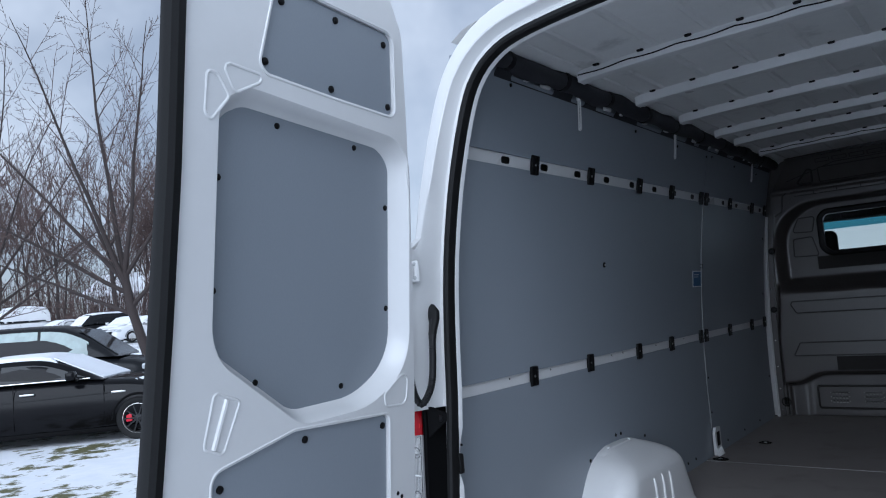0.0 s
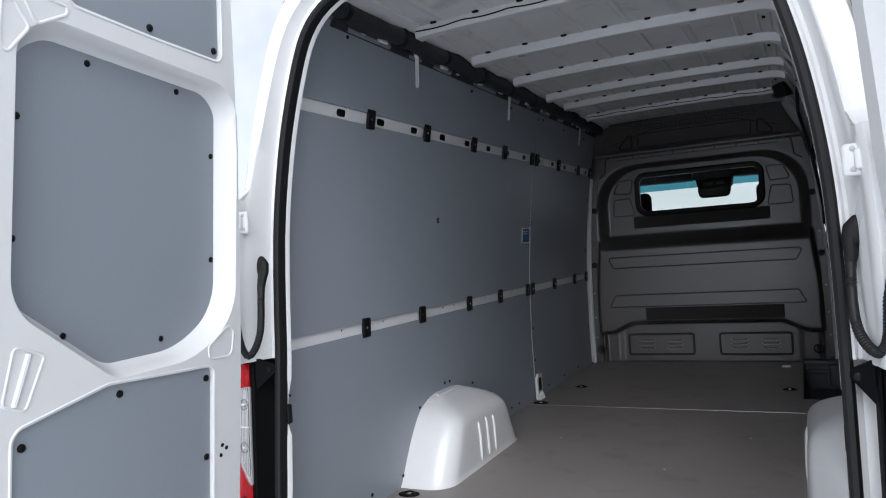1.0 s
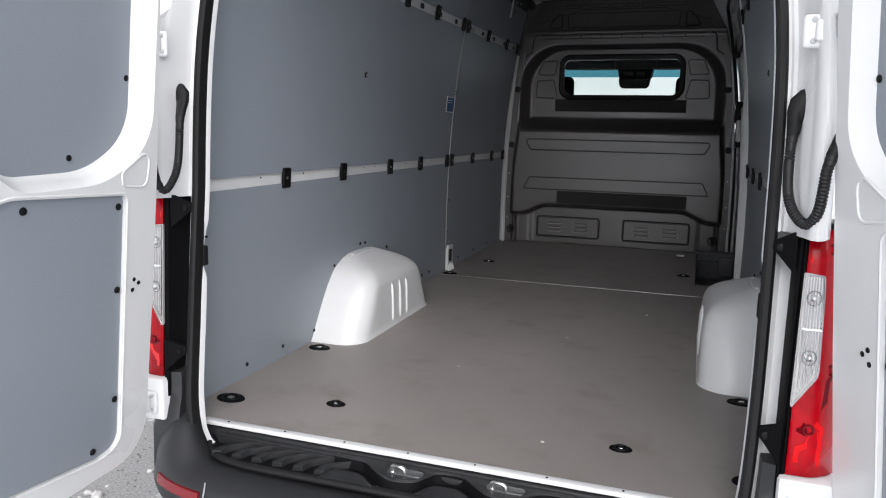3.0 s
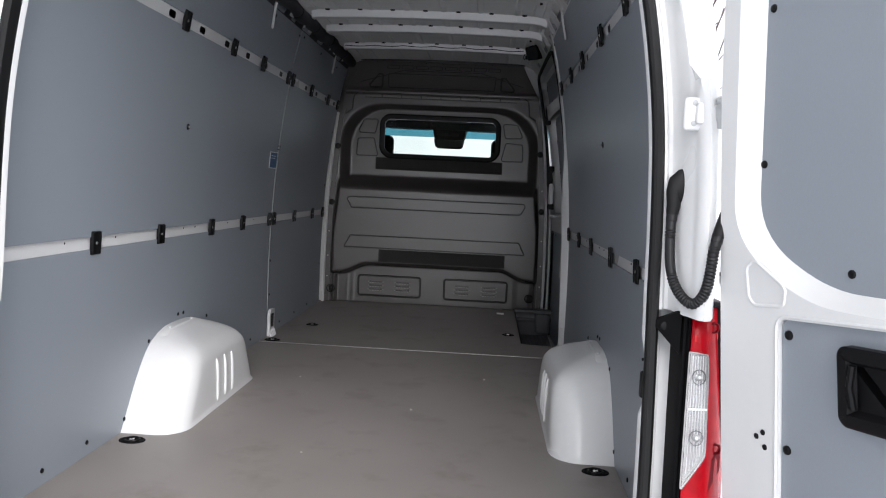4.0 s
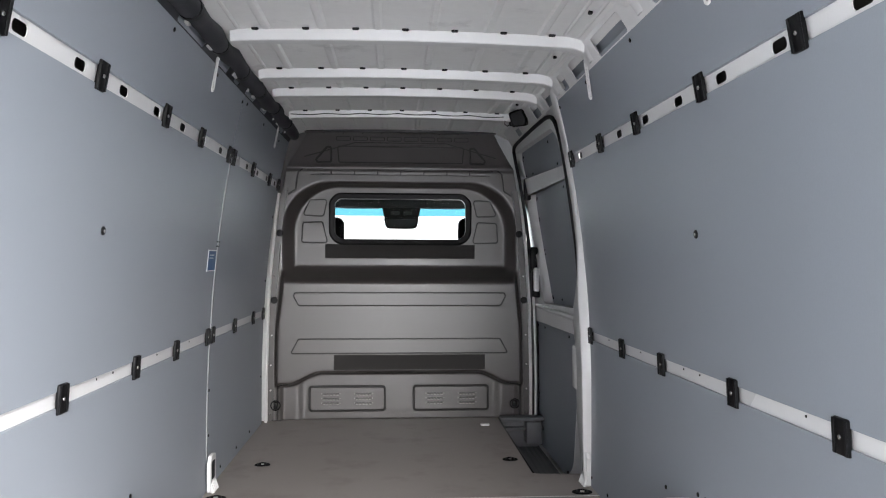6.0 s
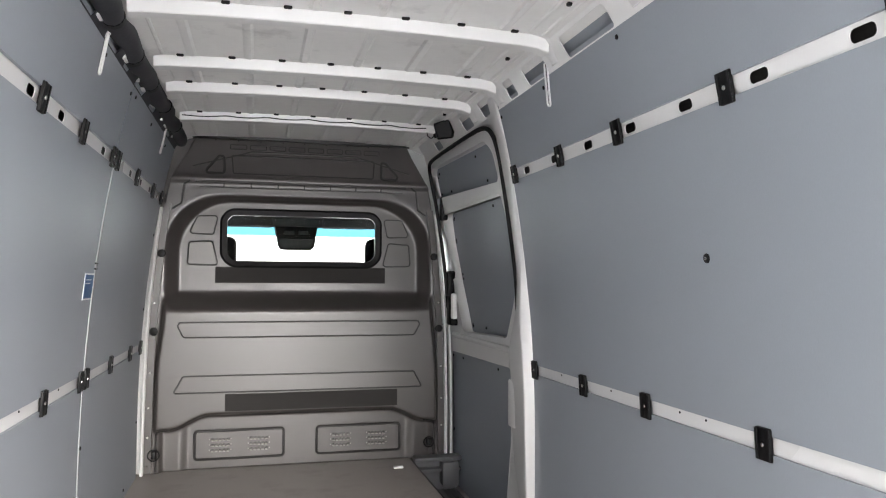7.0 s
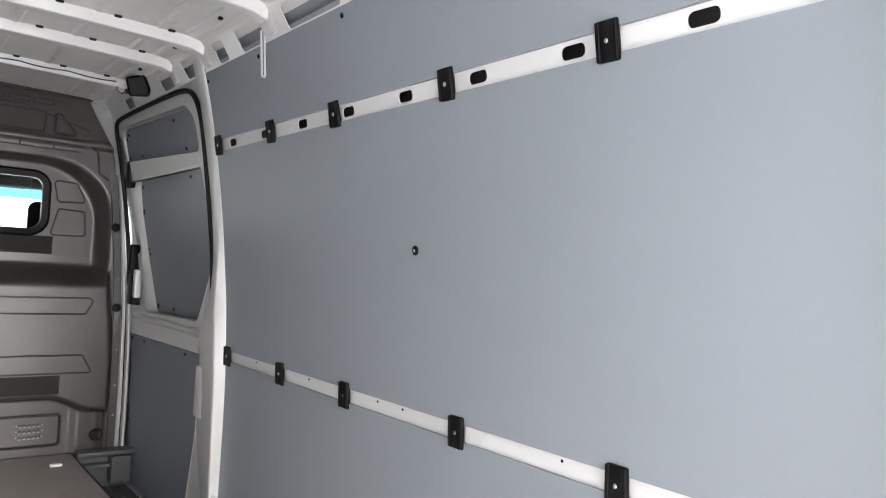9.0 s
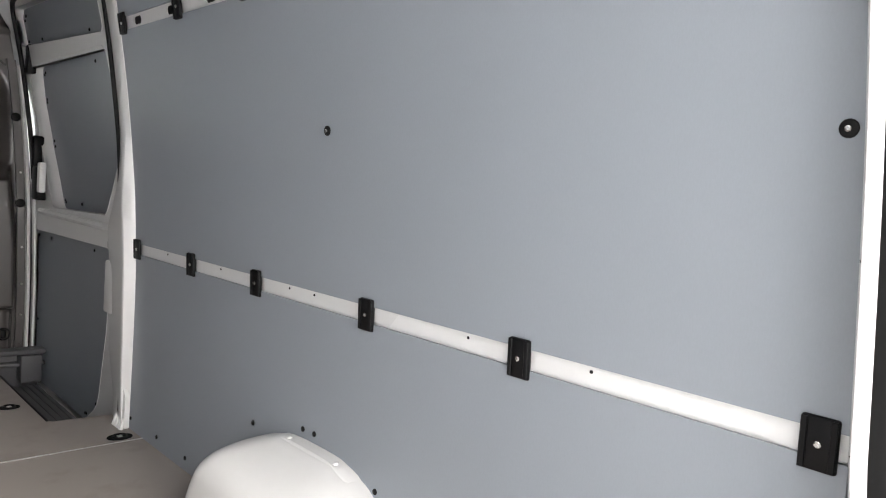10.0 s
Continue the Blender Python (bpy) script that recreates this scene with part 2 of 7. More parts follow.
def stud_mesh(name, r, h, mat, n=14, dome=0.6):
    """A round-headed plug or screw, its head along z."""
    bm = bmesh.new()
    rings = []
    for rr, z in ((r, -0.004), (r, h * 0.35), (r * 0.92, h * 0.7), (r * dome, h)):
        rings.append([Vector((rr * math.cos(k * math.tau / n), rr * math.sin(k * math.tau / n), z)) for k in range(n)])
    loft(bm, rings, caps=(True, True))
    ob = part(name, bm, mat)
    me = ob.data
    bpy.data.objects.remove(ob)
    return me


PLUG = stud_mesh("plug_shape", 0.0075, 0.004, BLACK)
CLIP_PLUG = stud_mesh("panel_plug_shape", 0.0088, 0.006, BLACK)
SCREW = stud_mesh("screw_shape", 0.0055, 0.004, STEEL, 10)
BIGPLUG = stud_mesh("big_plug_shape", 0.015, 0.005, BLACK, 18)
SMALLSCREW = stud_mesh("small_screw_shape", 0.0035, 0.002, BLACK, 8)

# ---- side walls with their linings ----
UP0, UP1, LO0, LO1, TOP = 1.481, 1.527, 0.675, 0.716, 1.795
CLIP_Y = (0.143, 0.673, 1.143, 1.66, 2.085, 2.546)
CLIP_Y_FRONT = (2.635, 3.09, 3.58, 3.9)
SEAM = 2.59


def clip_mesh():
    """A black rail clip with two ridges, its face along z."""
    bm = bmesh.new()
    box(bm, -0.025, 0.025, -0.038, 0.038, -0.004, 0.007, 0.004)
    box(bm, -0.024, -0.015, -0.036, 0.036, 0.006, 0.0095, 0.001, 1)
    box(bm, 0.015, 0.024, -0.036, 0.036, 0.006, 0.0095, 0.001, 1)
    ob = part("clip_shape", bm, BLACK)
    me = ob.data
    bpy.data.objects.remove(ob)
    return me


CLIP = clip_mesh()


def side_wall(side):
    name = "wall_left" if side < 0 else "wall_right"
    wall = thing(name, "van side wall lined with grey coated plywood panels", "wall", kind="structure")
    last = FRONT if side < 0 else SEAM + 0.0
    # outer sheet metal with the sliding door's opening on one side
    runs = [(0.16, FRONT + 0.1, -0.45, 1.55), (0.5, FRONT + 0.1, 1.55, 2.0)] if side < 0 else [(0.16, 2.66, -0.45, 1.55), (0.5, 2.66, 1.55, 2.0), (2.66, FRONT + 0.1, -0.45, -0.3), (2.66, FRONT + 0.1, 1.86, 2.0)]
    for y0, y1, z0, z1 in runs:
        part("outer_sheet", lining(bmesh.new(), side, y0, y1, z0, z1, -0.075, 0.012), WHITE, wall, "white painted outer body sheet")
    spans = [(0.105, SEAM - 0.004)] + ([(SEAM + 0.006, FRONT - 0.03)] if side < 0 else [])
    for y0, y1 in spans:
        for z0, z1 in ((-0.006, LO0), (LO1, UP0), (UP1, TOP)):
            part("panel", lining(bmesh.new(), side, y0, y1, z0, z1), PANEL, wall)
    # dark sheet added to give the slots their inner shade
    part("backing", lining(lining(bmesh.new(), side, 0.11, last, -0.01, 1.60, -0.05, 0.004), side, 0.4, last, 1.60, 1.86, -0.05, 0.004), SHADE_TRIM, wall, "dark sheet for the shade behind the rail slots")
    spots = [(k, 0.043) for k in ((0.41, 0.65, 0.895, 2.29, 2.17) if side < 0 else (0.41, 0.65, 0.895, 2.083, 2.32, 2.568))]
    spots += [(1.08, 0.288), (1.34, 0.348), (1.393, 0.346), (1.652, 0.288)]
    spots += [(0.461, 1.765), (1.558, 1.752), (2.104, 1.748), (2.566, 1.744), (2.604, 1.109), (2.617, 0.447), (2.62, 0.244)]
    if side < 0:
        spots += [(2.66, 1.753), (3.1, 1.74), (3.6, 1.736), (2.85, 0.04), (3.2, 0.04), (3.55, 0.04), (3.9, 0.3), (3.9, 0.9), (3.9, 1.3)]
    for yy, zz in spots:
        if yy < SEAM or side < 0:
            piece("plug", PLUG, on_wall(side, min(yy, SEAM - 0.02) if side > 0 else yy, zz), wall)
    for yy, zz in ((1.306, 1.12), (0.142, 1.113)):
        p = piece("plug", BIGPLUG, on_wall(side, yy, zz) @ Matrix.Scale(0.84, 4), wall, "round black plug with a steel screw")
        piece("screw", SCREW, pose(0, 0, 0.004), p)
    # slanted pressing that shows through the lining near the roof
    for yy in (0.955, 2.03) + ((3.45,) if side < 0 else ()):
        bm = bmesh.new()
        half = 0.011 if side > 0 else 0.008
        ends = [(yy, TOP + 0.02), (yy + 0.05, TOP - 0.105)]
        loop = [(ends[0][0] - half, ends[0][1]), (ends[0][0] + half, ends[0][1])]
        loop += [(ends[1][0] + half * math.cos(q), ends[1][1] - half * math.sin(q)) for q in [math.pi * j / 10 for j in range(11)]]
        tube(bm, [on_wall(side, u, v, 0.005) @ Vector((0, 0, 0)) for u, v in loop], 0.0042, 7, True)
        part("bracket", bm, ROOFWHITE, wall, "slim pale metal loop over the panel")
        bm = bmesh.new()
        plate(bm, loop, [], lambda u, v, w, side=side: on_wall(side, u, v, w) @ Vector((0, 0, 0)), 0.001, 0.0035)
        part("slot", bm, SHADE_TRIM, wall, "dark slot inside the loop")
    # two rails in the gaps between the panels
    for z0, z1, slotted in ((LO0, LO1, False), (UP0, UP1, True)):
        rail = thing("lashing_rail", "white painted steel rail with black clips between grey panels" if not slotted
                     else "slotted white steel rail with black clips between panels", "rail", "wall rails")
        y1 = last - 0.02
        zc = (z0 + z1) / 2
        bm = bmesh.new()
        holes = []
        if slotted:
            c = 0.21
            while c < y1 - 0.05:
                holes.append(rounded([(c - 0.03, -0.0135), (c + 0.03, -0.0135), (c + 0.03, 0.0135), (c - 0.03, 0.0135)], 0.011, 4))
                c += 0.2785
        base = on_wall(side, 0, zc)
        sgn = 1 if (base.to_3x3() @ Vector((1, 0, 0))).y > 0 else -1
        half = (z1 - z0) / 2 + 0.012

        def place(u, v, w, base=base, sgn=sgn):
            return base @ Vector((sgn * u, v, -w))
        plate(bm, [(0.11, -half), (y1, -half), (y1, half), (0.11, half)], holes, place, 0.010, 0.0125)
        part("rail", bm, WHITE, rail)
        ys = list(CLIP_Y) + (list(CLIP_Y_FRONT) if side < 0 else [])
        for yy in ys:
            c = piece("clip", CLIP, on_wall(side, yy, zc), rail)
            piece("screw", SCREW, pose(0, 0, 0.006), c)
        if not slotted:
            for yy in (0.52, 0.82, 1.38, 1.5, 1.9, 2.3):
                piece("rivet", SMALLSCREW, on_wall(side, yy, zc + 0.008, -0.010), rail)
    return wall


wall_left = side_wall(-1)
side_wall(1)

# seam strip with its foot on the left wall
bm = bmesh.new()
lining(bm, -1, SEAM - 0.003, SEAM + 0.009, 0.72, 1.50, 0.004, 0.006)
lining(bm, -1, SEAM - 0.001, SEAM + 0.005, 0.15, 0.72, 0.003, 0.005)
part("seam_strip", bm, STRIPGREY, wall_left, "thin metal strip that covers the panel joint")
for zz in (1.118, 1.098):
    for dy in (-0.01, 0.014):
        piece("plug", SMALLSCREW, on_wall(-1, SEAM + dy, zz, 0.004), wall_left)


def jamb_foot(side):
    """The white pressed foot with a black insert, where the pillar meets the floor."""
    foot = thing("pillar_foot", "white pressed steel pillar foot with a black insert", "bracket", "pillar feet", at=(side * 0.862, SEAM + 0.02, 0))
    bm = bmesh.new()
    outline = rounded([(-0.045, 0.0), (0.05, 0.0), (0.05, 0.16), (-0.02, 0.16), (-0.045, 0.13)], 0.012, 4)
    plate(bm, outline, [rounded([(-0.022, 0.055), (0.026, 0.055), (0.026, 0.135), (-0.022, 0.135)], 0.008, 3)],
          lambda u, v, w: Vector((side * -w, u, v)), 0.0, 0.016)
    for k in range(4):
        tube(bm, [(-side * (0.012 + 0.012 * t), -0.033 + 0.024 * k, 0.045 - 0.045 * t) for t in (0, 0.5, 1)], (0.005, 0.008, 0.009), 7)
    part("body", bm, WHITE, foot)
    part("insert", boxed(-side * 0.004, -side * 0.0185, -0.021, 0.025, 0.056, 0.134, 0.002), BLACK, foot, "black plastic insert")
    return foot


jamb_foot(-1)
jamb_foot(1)
bm = bmesh.new()
lab = on_wall(-1, SEAM - 0.075, 1.034, 0.006)
box(bm, -0.068, 0.068, -0.047, 0.047, -0.006, -0.004)
sticker = tagged(part("sticker", bm, PAPER), "small white and blue sticker on the grey panel", "sticker")
sticker.matrix_basis = lab
part("blue_field", boxed(-0.062, 0.062, -0.042, 0.042, -0.0045, -0.0035), LABEL, sticker, "blue printed field")
for k in range(2):
    part("text_bar", boxed(-0.05, 0.03 - 0.012 * (k % 2), 0.022 - 0.013 * k, 0.026 - 0.013 * k, -0.004, -0.003), PAPER, sticker, "pale bar of small print")

# ---- floor ----
floor = thing("floor", "brown film-faced plywood cargo floor with light scuffs", "floor", kind="structure")
JOINT = 2.447


def slab_xy(outline, z0, z1):
    return plate(bmesh.new(), outline, [], lambda u, v, w: Vector((u, v, w)), z0, z1)


part("board", slab_xy([(-0.875, 0.028), (0.875, 0.028), (0.875, JOINT - 0.002), (-0.875, JOINT - 0.002)], -0.014, 0.0), FLOORBOARD, floor)
part("board", slab_xy([(-0.875, JOINT + 0.002), (0.875, JOINT + 0.002), (0.875, 2.775), (0.66, 2.79), (0.645, 2.805), (0.645, FRONT + 0.12), (-0.875, FRONT + 0.12)], -0.014, 0.0), FLOORBOARD, floor)
part("joint_strip", boxed(-0.875, 0.875, JOINT - 0.0035, JOINT + 0.0035, -0.01, 0.0012), ALU, floor, "thin pale strip in the floor joint")
part("edge_strip", boxed(0.640, 0.647, 2.80, FRONT + 0.05, -0.014, 0.003, 0.001), BLACK, floor, "black edging at the step")
# sill strip
bm = bmesh.new()
box(bm, -0.765, 0.765, 0.017, 0.043, -0.006, 0.0035, 0.0015)
box(bm, -0.765, 0.765, 0.0155, 0.020, -0.008, 0.0025, 0.001)
sill = part("sill_strip", bm, WHITE, floor, "bright aluminium edge strip along the loading sill")
for k in range(8):
    piece("rivet", SMALLSCREW, pose(-0.68 + 0.194 * k, 0.03, 0.0035), sill)
# under the boards
part("subfloor", boxed(-0.93, 0.64, 0.02, FRONT + 0.1, -0.12, -0.0145), GREYPLASTIC, floor, "dark underside of the cargo floor")
part("subfloor", boxed(0.64, 0.93, 0.02, 2.76, -0.12, -0.0145), GREYPLASTIC, floor, "dark underside of the cargo floor")
# step well at the sliding door
well = bmesh.new()
box(well, 0.64, 0.98, 2.765, FRONT + 0.05, -0.185, -0.165, 0.003)
for k in range(9):
    box(well, 0.665 + 0.03 * k, 0.677 + 0.03 * k, 2.79, FRONT - 0.02, -0.165, -0.160, 0.0015, 1)
part("step", well, MATGREY, floor, "ribbed black step in the doorway")
part("riser", boxed(0.63, 0.642, 2.765, FRONT + 0.05, -0.25, -0.015), BLACK, floor, "black riser of the step")
fr = boxed(0.65, 0.95, FRONT - 0.05, FRONT - 0.02, -0.18, 0.03, 0.006)
box(fr, 0.64, 0.95, FRONT - 0.11, FRONT - 0.02, 0.012, 0.036, 0.006)
box(fr, 0.66, 0.95, FRONT - 0.10, FRONT - 0.02, -0.05, -0.03, 0.006)
box(fr, 0.80, 0.90, FRONT - 0.13, FRONT - 0.02, -0.13, 0.01, 0.012)
part("front_riser", fr, MATGREY, floor, "dark stepped moulding at the front of the step")
part("riser", boxed(0.64, 0.95, 2.752, 2.766, -0.25, -0.015), BLACK, floor, "black riser of the step")


# ---- ceiling ----
def roof_z(x, y=0.0):
    return 1.882 - 0.012 * (x / 0.64) ** 2 - 0.035 * max(0, (abs(x) - 0.6) / 0.1) ** 2


RIB_Y = (0.86, 1.412, 1.957, 2.507, 2.87, 3.415)
cbm = bmesh.new()
xs = [-0.70 + 0.05 * k for k in range(29)]
ys_ = [0.1 + 0.1 * k for k in range(41)]
vg = [[cbm.verts.new((x, y, roof_z(x))) for y in ys_] for x in xs]
for i in range(len(xs) - 1):
    for j in range(len(ys_) - 1):
        cbm.faces.new((vg[i][j], vg[i + 1][j], vg[i + 1][j + 1], vg[i][j + 1]))
# shallow lengthwise beads pressed into the skin
for xb in (-0.5, -0.3, -0.1, 0.1, 0.3, 0.5):
    for y0, y1 in zip((0.2,) + RIB_Y, RIB_Y + (4.0,)):
        w = 0.018
        ring = []
        for y in (y0 + 0.05, y1 - 0.05):
            ring.append([Vector((xb - w, y, roof_z(xb - w) - 0.0005)), Vector((xb - w * 0.5, y, roof_z(xb) - 0.007)),
                         Vector((xb + w * 0.5, y, roof_z(xb) - 0.007)), Vector((xb + w, y, roof_z(xb + w) - 0.0005))])
        loft(cbm, ring, closed=False)
for xb in (0.585, 0.635, -0.60):
    for y0, y1 in zip((0.2,) + RIB_Y, RIB_Y + (4.0,)):
        tube(cbm, [(xb, y0 + 0.06, roof_z(xb) - 0.001), (xb, y1 - 0.06, roof_z(xb) - 0.001)], 0.0075, 8)
tagged(part("ceiling", cbm, ROOFWHITE), "bare white roof sheet with pressed beads", "ceiling", kind="structure")
cbm = bmesh.new()
vg = [[cbm.verts.new((x * 1.04, y, roof_z(x) + 0.09)) for y in (0.5, 2, 4.05)] for x in xs]
for i in range(len(xs) - 1):
    for j in range(2):
        cbm.faces.new((vg[i][j], vg[i + 1][j], vg[i + 1][j + 1], vg[i][j + 1]))
tagged(part("roof", cbm, WHITE), "white outer roof sheet of the van", "roof", kind="structure")


def roof_bow(y, number):
    """A hat-section cross member under the roof."""
    bow = thing("roof_bow", "white pressed steel cross member under the roof", "roof beam", "roof bows", at=(0, y, 1.87))
    bm = bmesh.new()
    rings = []
    for k in range(33):
        x = -0.632 + 1.297 * k / 32
        zc = roof_z(x) + 0.004
        d = 0.043
        prof = [(-0.046, 0.0), (-0.034, -0.004), (-0.028, -d * 0.92), (-0.024, -d), (0.024, -d), (0.028, -d * 0.92), (0.034, -0.004), (0.046, 0.0)]
        rings.append([Vector((x, a, zc + b - 1.87)) for a, b in prof])
    loft(bm, rings, closed=False)
    part("beam", bm, WHITE, bow)
    # pressed post that ties the beam to the roof rail
    bm = bmesh.new()
    rr = []
    for z, hy, x in ((-0.082, 0.024, 0.702), (-0.07, 0.027, 0.697), (-0.05, 0.034, 0.686), (-0.03, 0.044, 0.672), (-0.008, 0.05, 0.655)):
        rr.append([Vector((x, -hy, z)), Vector((x - 0.006, -hy + 0.008, z)), Vector((x - 0.006, hy - 0.008, z)), Vector((x, hy, z)), Vector((x + 0.03, hy, z + 0.012)), Vector((x + 0.03, -hy, z + 0.012))])
    loft(bm, rr, caps=(True, True))
    part("post", bm, WHITE, bow, "white pressed end post")
    # black rubber pads between beam and skin
    for k in range(7):
        x = -0.54 + 0.18 * k
        part("pad", boxed(x - 0.013, x + 0.013, -0.055, -0.039, roof_z(x) - 1.8775, roof_z(x) - 1.867, 0.005, 3), BLACK, bow, "black rubber pad")
    # uneven white sealant along the joint with the roof sheet
    rnd = random.Random(40 + number)
    x = -0.55
    while x < 0.55:
        w = rnd.uniform(0.02, 0.09)
        a = rnd.uniform(0.05, 0.058)
        z = roof_z(x + w / 2) - 1.87
        part("sealant_dab", boxed(x, x + w, a, a + rnd.uniform(0.008, 0.02), z - 0.006, z + 0.002, 0.0025, seg=1), WHITE, bow, "dab of white sealant")
        x += w + rnd.uniform(0.01, 0.08)
    return bow


for k in range(16):
    yy = 0.28 + 0.225 * k + 0.05 * math.sin(k * 2.1)
    w = 0.02 + 0.012 * math.sin(k * 3.7)
    part("tab", boxed(-0.706, -0.692, yy - w, yy + w, TOP - 0.004, TOP + 0.012 + 0.006 * math.sin(k * 5.0), 0.003), WHITE, wall_left, "small white metal tab above the panel")
for i, yy in enumerate(RIB_Y):
    roof_bow(yy, i)
for yy in (1.09, 1.64, 2.18, 2.64, 3.1):
    tagged(part("roof_clip", boxed(0.603, 0.617, yy - 0.009, yy + 0.009, roof_z(0.61) - 0.010, roof_z(0.61) + 0.002, 0.003), BLACK), "small black clip under the roof sheet", "clip", "roof clips")
# cable along the last and first cross members
for yy in (RIB_Y[0], RIB_Y[-1]):
    bm = bmesh.new()
    pts = []
    for k in range(41):
        x = -0.62 + 1.2 * k / 40
        pts.append((x, yy - 0.048, roof_z(x) - 0.020 - 0.007 * abs(math.sin(k * math.pi / 6.67))))
    tube(bm, pts, 0.0026, 6)
    tagged(part("cable", bm, BLACK), "thin black cable clipped along a roof beam", "cable")

# dark wrapped duct along the roof edge on one side, the bare cant rail on the other
duct = thing("cable_duct", "dark wrapped cable duct along the roof edge", "duct")
DUCT_LINE = [Vector((-0.678 + 0.005 * math.sin(k * 1.9), 0.20 + 0.098 * k, 1.83 + 0.007 * math.sin(k * 1.3))) for k in range(39)]
bm = bmesh.new()
tube(bm, DUCT_LINE, [0.036 + 0.004 * math.sin(k * 2.3) for k in range(39)], 12)
part("wrapped_duct", bm, DUCT, duct)
for k in range(2, 38, 4):
    # a turn of tape round the duct, with its loose end
    c, d = DUCT_LINE[k], (DUCT_LINE[k + 1] - DUCT_LINE[k - 1]).normalized()
    r = 0.0368 + 0.004 * math.sin(k * 2.3)
    bm = bmesh.new()
    tube(bm, [c - d * 0.016, c - d * 0.012, c + d * 0.012, c + d * 0.016], [r - 0.004, r + 0.0015, r + 0.0015, r - 0.004], 14)
    part("tape_band", bm, BLACK, duct, "black tape wound round the duct")
for side in (-1, 1):
    rail = thing("cant_rail", "white pressed roof edge rail with openings" if side > 0 else "dark roof edge rail behind a dark duct", "rail", kind="structure")
    bm = bmesh.new()
    holes = []
    for y0, y1 in ((0.45, 0.76), (0.9, 1.02), (1.12, 1.31), (1.55, 1.86), (2.02, 2.21), (2.33, 2.42), (2.56, 2.76), (2.92, 3.06), (3.5, 3.62)):
        holes.append(rounded([(y0, 0.006), (y1, 0.006), (y1, 0.078), (y0, 0.078)], 0.012, 3))
    p0, p1 = Vector((side * 0.712, 0, 1.775)), Vector((side * 0.655, 0, 1.862))
    nv = Vector((side * 0.087, 0, 0.057)).normalized()

    def place(u, v, w, p0=p0, p1=p1, nv=nv):
        return p0.lerp(p1, v / 0.1) + Vector((0, u, 0)) + nv * w
    plate(bm, [(0.35, 0.0), (FRONT - 0.05, 0.0), (FRONT - 0.05, 0.1), (0.35, 0.1)], holes, place, 0.0, 0.003)
    # the left rail takes the duct's dark colour
    part("rail", bm, WHITE if side > 0 else DUCT, rail)
    part("backing", plate(bmesh.new(), [(0.35, 0.0), (FRONT - 0.05, 0.0), (FRONT - 0.05, 0.1), (0.35, 0.1)], [], place, 0.03, 0.033), PANEL, rail, "grey inner side behind the openings")

# ---- rear frame: the opening's lip, seal and pillars ----
LIP = [(0.0, -0.075), (0.55, -0.075), (0.66, -0.07), (0.71, -0.05), (0.738, 0.0), (0.75, 0.10), (0.757, 0.3), (0.758, 0.5), (0.758, 0.69), (0.756, 0.9),
       (0.748, 1.1), (0.722, 1.3), (0.69, 1.45), (0.64, 1.62), (0.60, 1.69), (0.55, 1.735), (0.48, 1.768), (0.35, 1.785), (0.18, 1.796), (0.0, 1.80)]


def lip_curve(n=90):
    """The lip from its lowest middle round one side to the top, evenly spaced and eased."""
    p = [Vector((a, b)) for a, b in LIP]
    for _ in range(2):
        q = [p[0]]
        for a, b in zip(p, p[1:]):
            q += [a.lerp(b, 0.25), a.lerp(b, 0.75)]
        p = q + [p[-1]]
    d = [0.0]
    for a, b in zip(p, p[1:]):
        d.append(d[-1] + (b - a).length)
    return [Vector((interp(d[-1] * k / n, d, [v.x for v in p]), interp(d[-1] * k / n, d, [v.y for v in p]))) for k in range(n + 1)]


def rear_y(z):
    return interp(z, (-0.1, 0.1, 0.3, 0.7, 1.25, 1.8), (-0.06, -0.045, -0.015, 0.03, 0.06, 0.085))


def frame_loop(side, lo=-1.0, hi=9.0, start=0):
    c = lip_curve()
    path, frames = [], []
    for i, v in enumerate(c):
        a, b = c[max(0, i - 1)], c[min(len(c) - 1, i + 1)]
        t = (b - a).normalized()
        if i in (0, len(c) - 1):
            t = Vector((1, 0)) if i == 0 else Vector((-1, 0))
        if v.y < lo or v.y > hi or (i < start):
            continue
        path.append(Vector((side * v.x, rear_y(v.y), v.y)))
        frames.append((Vector((side * t.y, 0, -t.x)), Vector((0, 1, 0))))
    return path, frames


